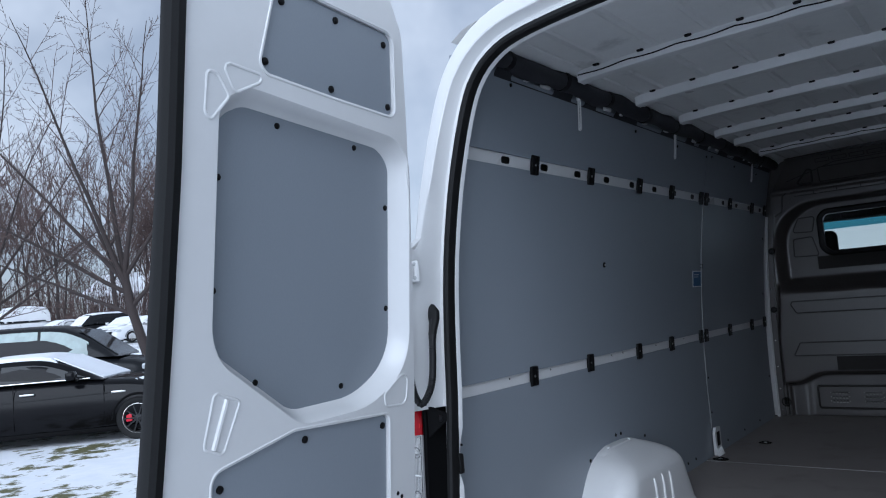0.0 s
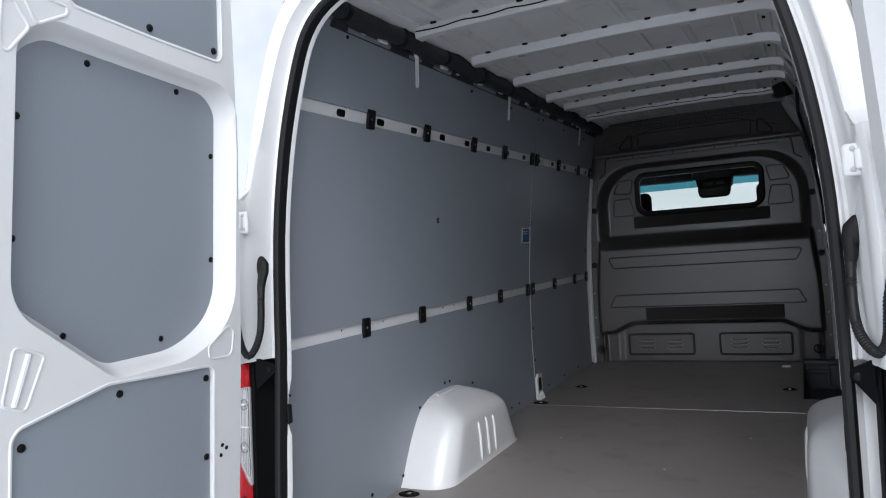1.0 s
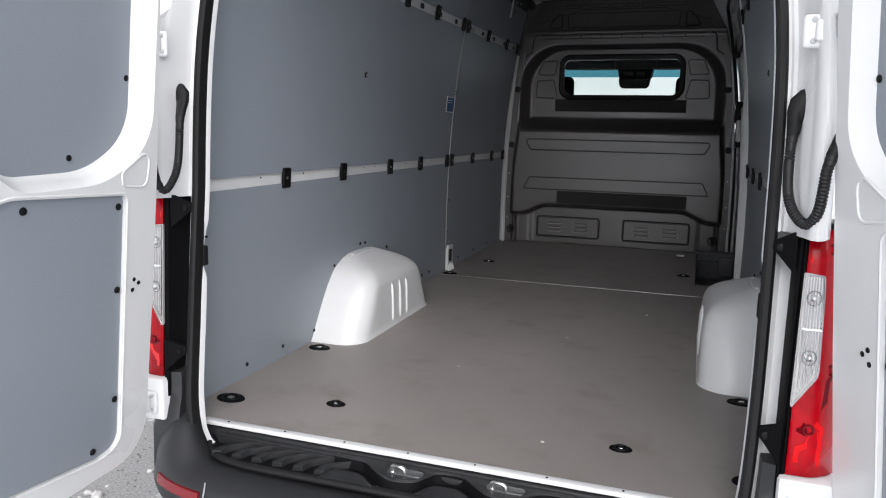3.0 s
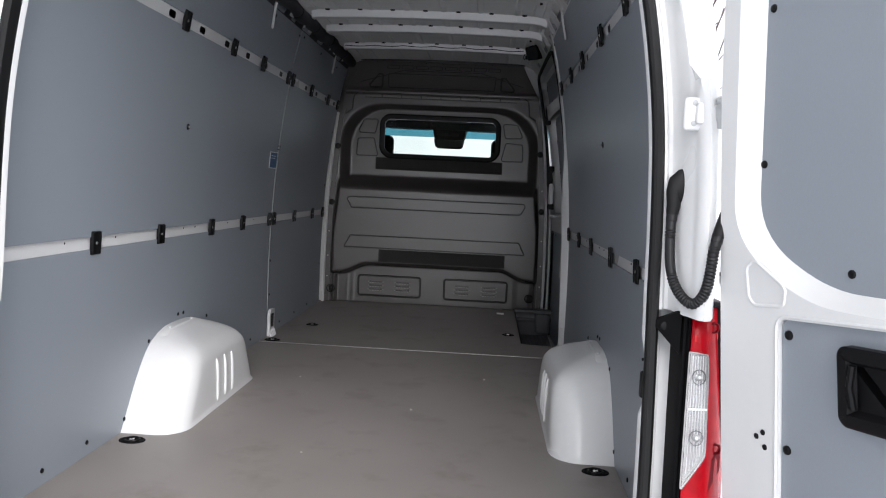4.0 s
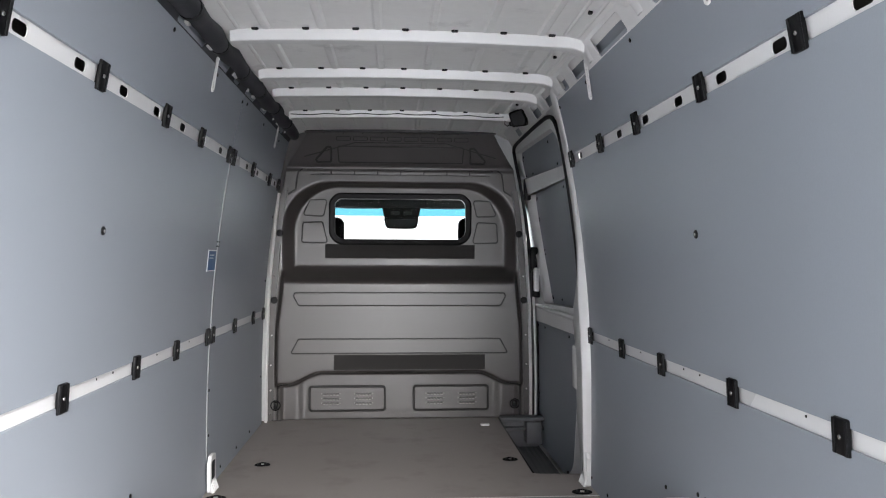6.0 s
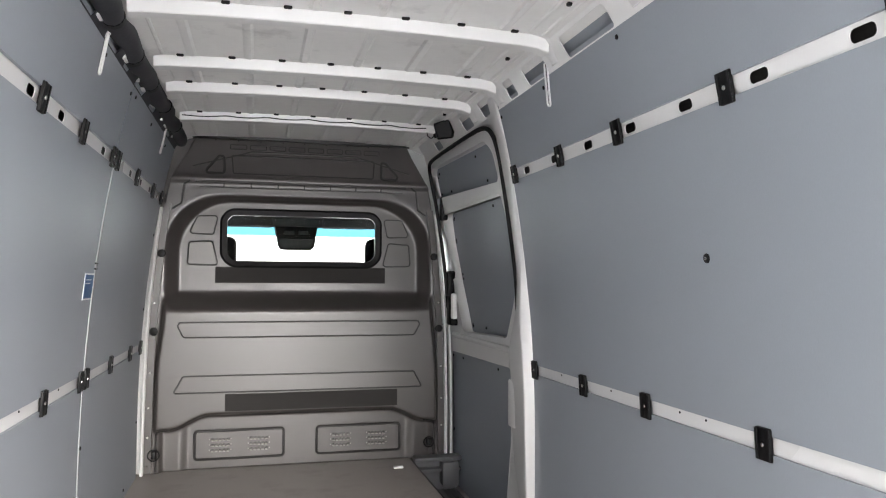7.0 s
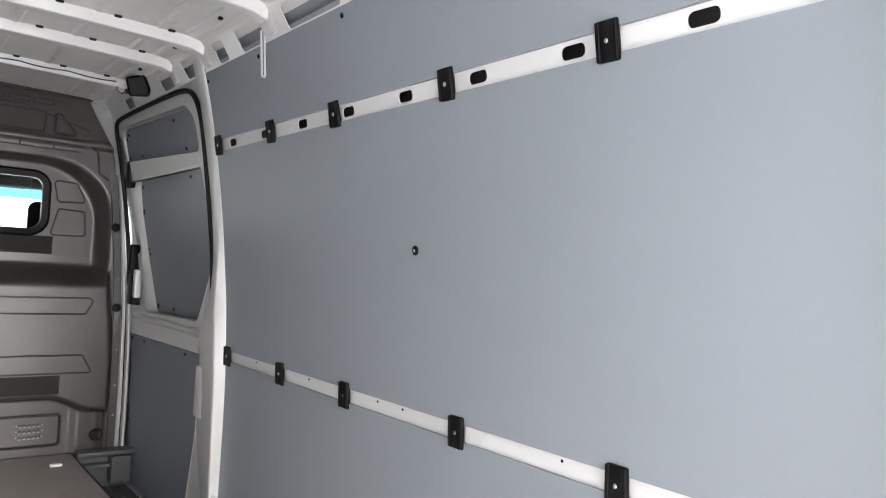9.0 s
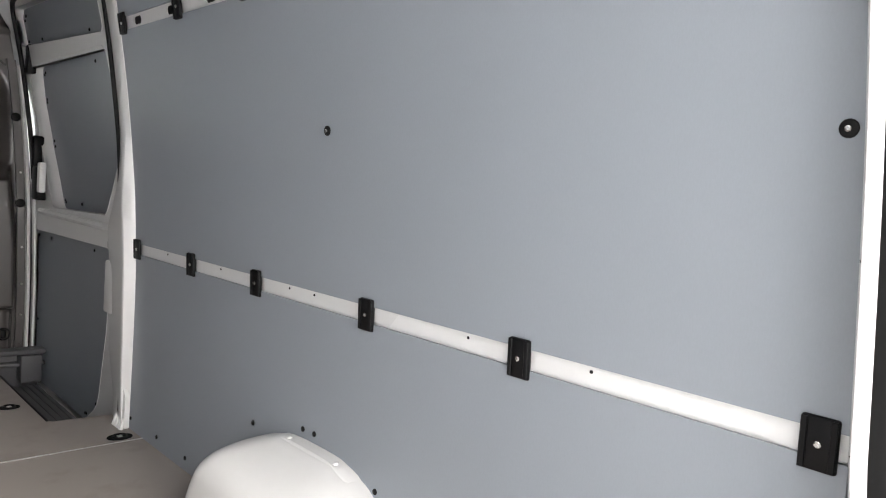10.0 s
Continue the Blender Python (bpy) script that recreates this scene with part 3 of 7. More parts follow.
rear_frame = thing("trim_rear_frame", "white painted rear door frame with black rubber seal", "door frame", kind="structure")
for side in (-1, 1):
    # inner lip that runs back to the lining
    path, frames = frame_loop(side, start=18)
    bm = bmesh.new()
    rings = []
    for p, f in zip(path, frames):
        deep = 0.004 * (1 - smooth_step(0.40, 0.48, p.z)) * smooth_step(-0.02, 0.05, p.z)
        dent = 0.012 * smooth_step(0.44, 0.47, p.z) * (1 - smooth_step(0.56, 0.60, p.z))
        rings.append([p + f[0] * (a + dent) + f[1] * (b + (deep if b > 0.04 else 0)) for a, b in
                      [(0.16, 0.058), (0.09, 0.053), (0.010, 0.048), (0.0, 0.046), (-0.005, 0.042), (-0.004, 0.030), (0.001, 0.02), (0.006, 0.004)]])
    loft(bm, rings, closed=False)
    part("lip", bm, WHITE, rear_frame)
    part("buffer", boxed(side * 0.753, side * 0.775, rear_y(0.5) + 0.028, rear_y(0.5) + 0.05, 0.475, 0.535, 0.005), RUBBER, rear_frame, "black rubber buffer")
    path, frames = frame_loop(side, lo=0.66)
    bm = bmesh.new()
    rings = []
    for p, f in zip(path, frames):
        g = interp(p.z, (1.15, 1.4, 1.8), (1.0, 0.62, 0.35))
        prof = [(0.004, 0.02), (0.012, 0.0), (0.026, -0.002), (0.032, 0.006), (0.040, 0.004), (0.046, -0.012), (0.056, -0.075), (0.060, -0.082), (0.064, -0.10), (0.070, -0.125), (0.080, -0.135),
                (0.095, -0.125), (0.112, -0.085), (0.124, 0.0), (0.13, 0.16)]
        # above the hinge the outer face steps back
        cut = smooth_step(1.160, 1.172, p.z)
        shallow = [(0.060, -0.080), (0.062, -0.074), (0.064, -0.045), (0.085, -0.050), (0.105, -0.048), (0.118, -0.035), (0.126, 0.0), (0.13, 0.16)]
        for j in range(7, 15):
            a, b = prof[j]
            prof[j] = (a + (shallow[j - 7][0] - a) * cut, b + (shallow[j - 7][1] - b) * cut)
        rings.append([p + f[0] * a + f[1] * (b * g if b < 0 else b) for a, b in prof])
    loft(bm, rings, closed=False)
    part("pillar", bm, WHITE, rear_frame, "white painted outer pillar with a drain channel")
    path, frames = frame_loop(side, start=16)
    slim = 0.62 if side > 0 else 0.9
    part("seal", sweep(bmesh.new(), path, frames, [(a, b * slim if b < 0.027 else b) for a, b in [(-0.001, 0.028), (-0.004, 0.02), (-0.005, 0.004), (-0.003, -0.012), (0.003, -0.018), (0.014, -0.016), (0.02, -0.006),
                                                   (0.022, 0.006), (0.018, 0.018), (0.008, 0.02), (0.004, 0.03)]], True),
         RUBBER, rear_frame, "black rubber door seal")
    path, frames = frame_loop(side, lo=-0.02, hi=0.70, start=20)
    part("pillar_low", sweep(bmesh.new(), path, frames, [(0.004, 0.02), (0.012, 0.016), (0.022, 0.026), (0.036, 0.04), (0.06, 0.042), (0.13, 0.045), (0.16, 0.25)]),
         WHITE, rear_frame, "white lower pillar beside the seal")
    # holes along the lip
    for zz in (0.2, 0.34, 0.56, 0.72, 0.95, 1.2):
        c = min(lip_curve(), key=lambda v: abs(v.y - zz) + (9 if v.x < 0.5 else 0))
        piece("rivet", SMALLSCREW, Matrix.Translation((side * (c.x - 0.0005), rear_y(zz) + 0.042, zz)) @ Matrix.Rotation(-side * radians(90), 4, "Y"), rear_frame)

# ---- front partition ----
partition = thing("wall_front", "dark grey moulded plastic cab partition with a small window", "partition wall", kind="structure")


def part_half(z):
    """Half the partition's width at a height."""
    return interp(z, (0, 0.3, 0.75, 1.05, 1.3, 1.46, 1.53, 1.62, 1.70, 1.80, 1.875), (0.838, 0.838, 0.828, 0.808, 0.785, 0.765, 0.755, 0.738, 0.695, 0.642, 0.61))


def corner_gap(ax, z, half, top, r):
    """How far a place lies inside an outline with two round upper corners."""
    return r - math.hypot(max(ax - (half - r), 0), max(z - (top - r), 0))


def part_y(x, z):
    """The moulded surface of the partition: a proud lower panel, a deep arched niche round the window, a recessed foot."""
    ax = abs(x)
    ledge = 0.238 + 0.075 * (1 - smooth_step(0.50, 0.72, ax))
    edge = 0.802 - 0.036 * smooth_step(0.5, 0.95, z)
    bulge = smooth_step(ledge - 0.024, ledge + 0.012, z) * (1 - smooth_step(0.872, 1.0, z)) * (1 - smooth_step(edge - 0.028, edge, ax))
    outer, inner = corner_gap(ax, z, 0.765, 1.542, 0.30), corner_gap(ax, z, 0.684, 1.510, 0.30)
    niche = 0.0 if outer <= 0 else 1.0 if inner >= 0 else smooth_step(0, 1, outer / (outer - inner))
    niche *= smooth_step(0.88, 1.0, z)
    foot = (1 - smooth_step(ledge - 0.02, ledge + 0.015, z)) * (1 - smooth_step(0.745, 0.775, ax)) * (0.6 + 0.4 * (1 - smooth_step(0.61, 0.67, ax)))
    y = FRONT + 0.03 - 0.058 * bulge + 0.09 * niche + 0.04 * foot
    ridge = smooth_step(1.60, 1.625, z) * (1 - smooth_step(1.63, 1.655, z))
    y += 0.20 * max(0.0, z - 1.63) - 0.018 * ridge - 0.012 * smooth_step(1.63, 1.65, z)
    return y


WIN = rounded([(-0.447, 1.155), (0.447, 1.155), (0.447, 1.41), (0.412, 1.452), (-0.412, 1.452), (-0.447, 1.41)], [0.075, 0.075, 0.05, 0.07, 0.07, 0.05], 6)
pbm = bmesh.new()
NX, NZ = 210, 220
grid = {}
for j in range(NZ + 1):
    z = 1.875 * j / NZ
    for i in range(NX + 1):
        x = part_half(z) * (2 * i / NX - 1)
        inside = math.hypot(max(abs(x) - 0.377, 0), max(abs(z - 1.3035) - 0.078, 0)) < 0.072
        if not inside:
            grid[i, j] = pbm.verts.new((x, part_y(x, z), z))
for j in range(NZ):
    for i in range(NX):
        c = [grid.get(k) for k in ((i, j), (i + 1, j), (i + 1, j + 1), (i, j + 1))]
        if all(c):
            pbm.faces.new(c)
shell = part("shell", pbm, PARTITION, partition, smooth=60)
sol = shell.modifiers.new("thickness", "SOLIDIFY")
sol.thickness, sol.offset = 0.006, 1.0


def groove(points, r=0.0042, mat=None, name="groove", closed=True, lift=0.002, label="dark line for the shade of a moulded groove"):
    """A narrow dark tube along the partition's surface, standing for the shade in its moulding."""
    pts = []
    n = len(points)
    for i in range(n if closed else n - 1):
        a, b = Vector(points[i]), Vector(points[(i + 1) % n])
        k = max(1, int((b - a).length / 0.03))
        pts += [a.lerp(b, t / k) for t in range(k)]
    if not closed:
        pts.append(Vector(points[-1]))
    return part(name, tube(bmesh.new(), [(p.x, part_y(p.x, p.y) - lift, p.y) for p in pts], r, 6, closed), mat or SHADE_TRIM, partition, label)


# shade of the moulded lines, pockets and ribs, laid on as dark tubes
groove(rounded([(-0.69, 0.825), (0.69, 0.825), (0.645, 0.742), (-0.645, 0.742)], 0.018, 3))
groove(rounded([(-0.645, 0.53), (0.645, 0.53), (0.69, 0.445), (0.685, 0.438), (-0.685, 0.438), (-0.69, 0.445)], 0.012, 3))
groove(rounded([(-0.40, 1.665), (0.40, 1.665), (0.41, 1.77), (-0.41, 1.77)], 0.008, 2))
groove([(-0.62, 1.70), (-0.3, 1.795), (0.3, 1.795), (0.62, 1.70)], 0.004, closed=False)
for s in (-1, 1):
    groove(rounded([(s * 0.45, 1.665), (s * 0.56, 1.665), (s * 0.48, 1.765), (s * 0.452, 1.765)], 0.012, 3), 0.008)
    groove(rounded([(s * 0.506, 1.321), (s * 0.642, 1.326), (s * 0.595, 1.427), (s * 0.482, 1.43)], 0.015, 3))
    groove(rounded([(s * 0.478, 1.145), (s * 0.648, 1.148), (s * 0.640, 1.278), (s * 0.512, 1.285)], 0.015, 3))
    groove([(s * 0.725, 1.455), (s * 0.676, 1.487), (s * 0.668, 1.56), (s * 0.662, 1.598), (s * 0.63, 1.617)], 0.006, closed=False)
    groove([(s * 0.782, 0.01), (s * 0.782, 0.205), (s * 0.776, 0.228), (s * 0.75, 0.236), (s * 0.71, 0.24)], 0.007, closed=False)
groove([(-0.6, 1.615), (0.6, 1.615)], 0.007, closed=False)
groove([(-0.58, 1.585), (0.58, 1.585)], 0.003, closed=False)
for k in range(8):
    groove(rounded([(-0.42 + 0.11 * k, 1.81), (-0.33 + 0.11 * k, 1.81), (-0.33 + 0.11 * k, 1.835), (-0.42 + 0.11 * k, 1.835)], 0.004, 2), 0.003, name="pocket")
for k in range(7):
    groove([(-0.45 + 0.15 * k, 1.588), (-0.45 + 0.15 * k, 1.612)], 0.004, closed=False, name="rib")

# felt strips
def strip_on(x0, x1, z0, z1, name, mat, label):
    bm = bmesh.new()
    rings = []
    for k in range(25):
        x = x0 + (x1 - x0) * k / 24
        ys = [min(part_y(x, z) for z in (z0, (z0 + z1) / 2, z1))] * 2
        rings.append([Vector((x, ys[0] - 0.005, z0)), Vector((x, ys[1] - 0.005, z1)), Vector((x, ys[1] + 0.05, z1)), Vector((x, ys[0] + 0.05, z0))])
    loft(bm, rings, caps=(True, True))
    return part(name, bm, mat, partition, label)


strip_on(-0.493, 0.493, 1.043, 1.136, "felt_strip", FOAM, "wide black felt strip below the window")
strip_on(-0.421, 0.546, 0.334, 0.428, "felt_strip", FOAM, "wide dark felt strip above the vents")

# two louvred vent plates
for cx in (-0.34, 0.334):
    bm = bmesh.new()
    holes = []
    for gx in (-0.105, 0.105):
        for r in range(3):
            for c in range(5):
                hx, hz = gx - 0.042 + 0.021 * c, 0.034 - 0.030 * r
                holes.append(rounded([(hx - 0.008, hz - 0.004), (hx + 0.008, hz - 0.004), (hx + 0.008, hz + 0.004), (hx - 0.008, hz + 0.004)], 0.0035, 2))
    yv = FRONT + 0.053
    plate(bm, rounded([(-0.235, -0.07), (0.235, -0.07), (0.235, 0.07), (-0.235, 0.07)], 0.012, 4), holes,
          lambda u, v, w, cx=cx: Vector((cx + u, yv + w, 0.135 + v)), 0.0, 0.012)
    vent = part("vent", bm, PARTITION, partition, "rectangular vent plate with rows of small louvres")
    # dark sheet that puts the shade into the louvre holes
    part("vent_back", boxed(cx - 0.23, cx + 0.23, yv + 0.013, yv + 0.015, 0.07, 0.20), SHADE_TRIM, vent, "dark sheet for the shade behind the louvres")
    for gx in (-0.105, 0.105):
        bm = bmesh.new()
        for r in range(3):
            for c in range(5):
                hx, hz = cx + gx - 0.042 + 0.021 * c, 0.135 + 0.034 - 0.030 * r
                rings = [[Vector((hx + w * math.cos(a), yv - o, hz - 0.0105 + w * 0.5 * math.sin(a))) for a in [k * math.tau / 8 for k in range(8)]] for w, o in ((0.0092, 0.0), (0.0075, 0.004), (0.004, 0.0058))]
                loft(bm, rings, caps=(False, True))
            for e in (-0.058, 0.058):
                box(bm, cx + gx + e - 0.003, cx + gx + e + 0.003, yv - 0.003, yv, 0.135 + 0.028 - 0.030 * r, 0.135 + 0.036 - 0.030 * r, 0.001, 1)
        part("louvre", bm, PALEPLASTIC, vent, "rows of small raised louvres, pale for their highlights")
    part("vent_rim", tube(bmesh.new(), [(cx + a, yv + 0.002, 0.135 + b) for a, b in rounded([(-0.243, -0.078), (0.243, -0.078), (0.243, 0.078), (-0.243, 0.078)], 0.018, 5)], 0.0075, 7, True), SHADE_TRIM, vent, "dark rim")
# side flanges with bolts, bright edges
for s in (-1, 1):
    bm = bmesh.new()
    rings = []
    for k in range(40):
        z = 0.005 + 1.48 * k / 39
        x = part_half(z)
        rings.append([Vector((s * (x - 0.035), FRONT + 0.006, z)), Vector((s * (x + 0.002), FRONT + 0.006, z)), Vector((s * (x + 0.004), FRONT + 0.03, z)), Vector((s * (x - 0.035), FRONT + 0.03, z))])
    loft(bm, rings, caps=(True, True))
    part("flange", bm, PARTITION, partition)
    bm = bmesh.new()
    tube(bm, [(s * (part_half(z) + 0.012), FRONT - 0.008, z) for z in [0.0 + 1.46 * k / 30 for k in range(31)]], 0.009, 8)
    part("edge_pipe", bm, WHITE, partition, "bright metal edge beside the partition")
    for zz in (0.05, 0.2, 0.36, 0.55, 0.93, 1.22):
        piece("bolt", SCREW, Matrix.Translation((s * (part_half(zz) - 0.015), FRONT + 0.003, zz)) @ Matrix.Rotation(radians(90), 4, "X"), partition)
    for zz in (0.775, 1.205):
        e = piece("eyelet", BIGPLUG, Matrix.Translation((s * (part_half(zz) - 0.022), FRONT + 0.002, zz)) @ Matrix.Rotation(radians(90), 4, "X") @ Matrix.Scale(1.5, 4), partition, "round dark mounting boss")
for k in range(9):
    x = -0.5 + 0.125 * k
    piece("bolt", SMALLSCREW, Matrix.Translation((x, part_y(x, 1.86) - 0.001, 1.86)) @ Matrix.Rotation(radians(90), 4, "X"), partition)
# clip rings low at both ends
for x in (-0.79, 0.745):
    bm = bmesh.new()
    tube(bm, [(x + 0.03 * math.cos(a), FRONT - 0.005, 0.105 + 0.03 * math.sin(a)) for a in [k * math.tau / 14 for k in range(14)]], 0.004, 6, True)
    box(bm, x - 0.012, x + 0.012, FRONT - 0.01, FRONT + 0.03, 0.085, 0.125, 0.003)
    part("grommet", bm, BLACK, partition, "black grommet with a loop")
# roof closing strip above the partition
part("header", boxed(-0.66, 0.66, FRONT + 0.03, FRONT + 0.13, 1.866, 1.97, 0.006), SHADE_TRIM, partition, "dark closing strip under the roof")
for s in (-1, 1):
    # the right corner's grey stands for white metal in shade
    part("corner_sheet", plate(bmesh.new(), [(s * 0.60, 1.90), (s * 0.60, 1.80), (s * 0.70, 1.62), (s * 0.76, 1.45), (s * 0.90, 1.45), (s * 0.90, 1.90)], [],
                               lambda u, v, w: Vector((u, FRONT + w, v)), 0.085, 0.095), SEALER if s > 0 else PARTITION, partition, "sheet metal corner")
    part("side_sheet", plate(bmesh.new(), [(s * 0.80, 0.0), (s * 0.76, 1.46), (s * (0.96 if s < 0 else 0.815), 1.46), (s * (0.96 if s < 0 else 0.862), 0.0)], [],
                             lambda u, v, w: Vector((u, FRONT + w, v)), 0.035, 0.045), WHITE, partition, "white sheet metal edge")

# window in the partition
window = thing("window_1", "small rounded partition window with a black rubber frame", "window", kind="structure")
yw = part_y(0, 1.2) - 0.004
bm = bmesh.new()
o, i2 = grow(WIN, 0.024), grow(WIN, -0.016)
loft(bm, [[Vector((u, yw + w, v)) for u, v in lp] for lp, w in ((o, 0.02), (o, -0.004), (grow(WIN, 0.012), -0.012), (i2, -0.008), (i2, 0.03))])
part("window_frame", bm, BLACK, window)
pane = part("pane", plate(bmesh.new(), grow(WIN, -0.018), [], lambda u, v, w: Vector((u, yw + w, v)), 0.014, 0.018), PANE, window)
pane.visible_shadow = False

# ---- cab beyond the window: roof lining, screen, mirror box, headrests ----
cab = thing("cab_shell", "dark trimmed cab seen beyond the partition window", "cab", kind="structure")
part("headliner", boxed(-0.9, 0.9, 4.12, 5.25, 1.515, 1.75, 0.02), CABGREY, cab)
part("header_rail", boxed(-0.9, 0.9, 5.14, 5.26, 1.452, 1.53, 0.015), CABGREY, cab)
part("cab_roof", boxed(-0.98, 0.98, 4.11, 5.3, 1.75, 2.0, 0.03), WHITE, cab, "white cab roof")
part("cab_floor", boxed(-0.95, 0.95, 4.12, 5.9, -0.3, -0.25), CABGREY, cab)
for s in (-1, 1):
    bm = plate(bmesh.new(), [(4.12, -0.3), (5.95, -0.3), (5.95, 0.75), (5.3, 1.75), (4.12, 1.95)], [[(4.55, 0.95), (5.55, 0.95), (5.1, 1.55), (4.6, 1.6)]],
               lambda u, v, w, s=s: Vector((s * (0.93 + w), u, v)), 0.0, 0.05)
    part("cab_side", bm, CABGREY, cab)
bm = bmesh.new()
loft(bm, [[Vector((x, 5.55, 0.6)), Vector((x, 5.6, 0.86)), Vector((x, 5.95, 0.9)), Vector((x, 6.2, 0.7)), Vector((x, 6.2, -0.3)), Vector((x, 5.75, -0.3))] for x in (-0.93, -0.3, 0.3, 0.93)], caps=(True, True))
part("dashboard", bm, CABDARK, cab)
screen = thing("window_2", "raked windscreen with a blue-green sun band", "windscreen", kind="structure")


def screen_place(u, v, w):
    return Vector((u, 5.98 - 0.62 * v - 0.05 * (u / 0.9) ** 2, 0.86 + 0.84 * v + w))


g = part("pane", plate(bmesh.new(), [(-0.88, 0.0), (0.88, 0.0), (0.84, 0.648), (-0.84, 0.648)], [], screen_place, 0.0, 0.004), PANE, screen)
g.visible_shadow = False
g = part("sun_band", plate(bmesh.new(), [(-0.84, 0.65), (0.84, 0.65), (0.83, 1.02), (-0.83, 1.02)], [], screen_place, 0.0, 0.004), TINT, screen, "blue-green tinted upper band")
g.visible_shadow = False
CARDGLASS = material("dark_mirror", (0.02, 0.021, 0.023), 0.3, spec=0.08)
mirror = thing("mirror_console", "dark rounded sensor and mirror console at the windscreen", "mirror", at=(0.014, 5.2, 1.4))
bm = bmesh.new()
loft(bm, [[Vector((u, w, v)) for u, v in rounded([(-0.14 - 0.045 * e, -0.03), (0.14 + 0.045 * e, -0.03), (0.17 + 0.02 * e, 0.12), (-0.17 - 0.02 * e, 0.12)], 0.02, 4)] for e, w in ((-0.15, -0.045), (0, -0.03), (0, 0.10))], caps=(True, True))
part("mount", bm, CABDARK, mirror)
bm = bmesh.new()
face = rounded([(-0.142, -0.025), (-0.125, -0.118), (0.125, -0.118), (0.142, -0.025)], [0.015, 0.04, 0.04, 0.015], 5)
loft(bm, [[Vector((u, w, v)) for u, v in lp] for lp, w in ((grow(face, -0.008), -0.068), (face, -0.06), (face, -0.02), (grow(face, -0.02), 0.02))], caps=(True, True))
part("housing", bm, CABDARK, mirror)
part("mirror_glass", plate(bmesh.new(), grow(face, -0.016), [], lambda u, v, w: Vector((u, w, v)), -0.073, -0.067), CARDGLASS, mirror, "dark mirror face")
for x in (-0.05, 0.05):
    part("lamp", boxed(x - 0.035, x + 0.035, -0.052, -0.03, -0.005, 0.022, 0.006), CABGREY, mirror, "grey reading lamp")
for x in (-0.315, 0.36):
    v = thing("sun_visor", "folded grey sun visor under the headliner", "sun visor", "visors", at=(x, 5.15, 1.49))
    part("board", boxed(-0.16, 0.16, -0.10, 0.10, -0.042, 0.03, 0.015), CABGREY, v)
for x in (-0.52, 0.535):
    seat = thing("cab_seat", "black cab seat with a headrest", "seat", "cab seats", at=(x, 4.55, -0.25))
    part("cushion", boxed(-0.25, 0.25, -0.25, 0.3, 0.0, 0.62, 0.06, 3), CABDARK, seat)
    part("backrest", boxed(-0.24, 0.24, -0.32, -0.18, 0.5, 1.3, 0.06, 3), CABDARK, seat)
    part("headrest", boxed(-0.136, 0.136, -0.3, -0.2, 1.3, 1.575, 0.048, 4), CABDARK, seat)

# ---- sliding door seen from inside ----
def door_x(z):
    return wall_x(z) + 0.028


def side_place(u, v, w):
    return Vector((door_x(v) + w, u, v))


def bent(outline, step=0.06):
    """More points along an outline, so that a plate of it can follow the bowed side."""
    out = []
    for i in range(len(outline)):
        a, b = Vector(outline[i]), Vector(outline[(i + 1) % len(outline)])
        k = max(1, int((b - a).length / step))
        out += [tuple(a.lerp(b, t / k)) for t in range(k)]
    return out


def bowed_plate(outline, holes, place, w0, w1):
    bm = plate(bmesh.new(), bent(outline), [bent(h) for h in holes], place, w0, w1)
    return bm


slide = thing("door_3", "closed white sliding door lined with grey panels", "sliding door", kind="structure")
D_UP = rounded([(2.83, 1.513), (4.0, 1.557), (4.0, 1.70), (3.95, 1.733), (2.93, 1.712), (2.845, 1.655)], [0.03, 0.03, 0.03, 0.05, 0.08, 0.08], 5)
D_MID = rounded([(2.845, 1.465), (3.90, 1.462), (3.912, 1.29), (3.85, 1.068), (3.71, 0.772), (2.965, 0.792), (2.79, 1.02), (2.805, 1.33)], [0.05, 0.05, 0.1, 0.3, 0.05, 0.06, 0.10, 0.2], 5)
D_LOW = rounded([(4.05, 0.64), (2.925, 0.656), (2.95, 0.30), (3.02, -0.04), (3.2, -0.155), (3.97, -0.155), (4.05, -0.08)], [0.03, 0.03, 0.2, 0.15, 0.08, 0.05, 0.05], 5)
# the skin in strips, so that it follows the bow
part("skin", bowed_plate([(2.64, -0.27), (FRONT + 0.13, -0.27), (FRONT + 0.13, 0.74), (2.64, 0.74)], [D_LOW], side_place, 0.0, 0.02), WHITE, slide)
part("skin", bowed_plate([(2.64, 0.74), (FRONT + 0.13, 0.74), (FRONT + 0.13, 1.45), (2.64, 1.45)], [D_MID], side_place, 0.0, 0.02), WHITE, slide)
part("skin", bowed_plate([(2.64, 1.45), (FRONT + 0.13, 1.45), (FRONT + 0.13, 1.84), (2.64, 1.84)], [D_UP], side_place, 0.0, 0.02), WHITE, slide)
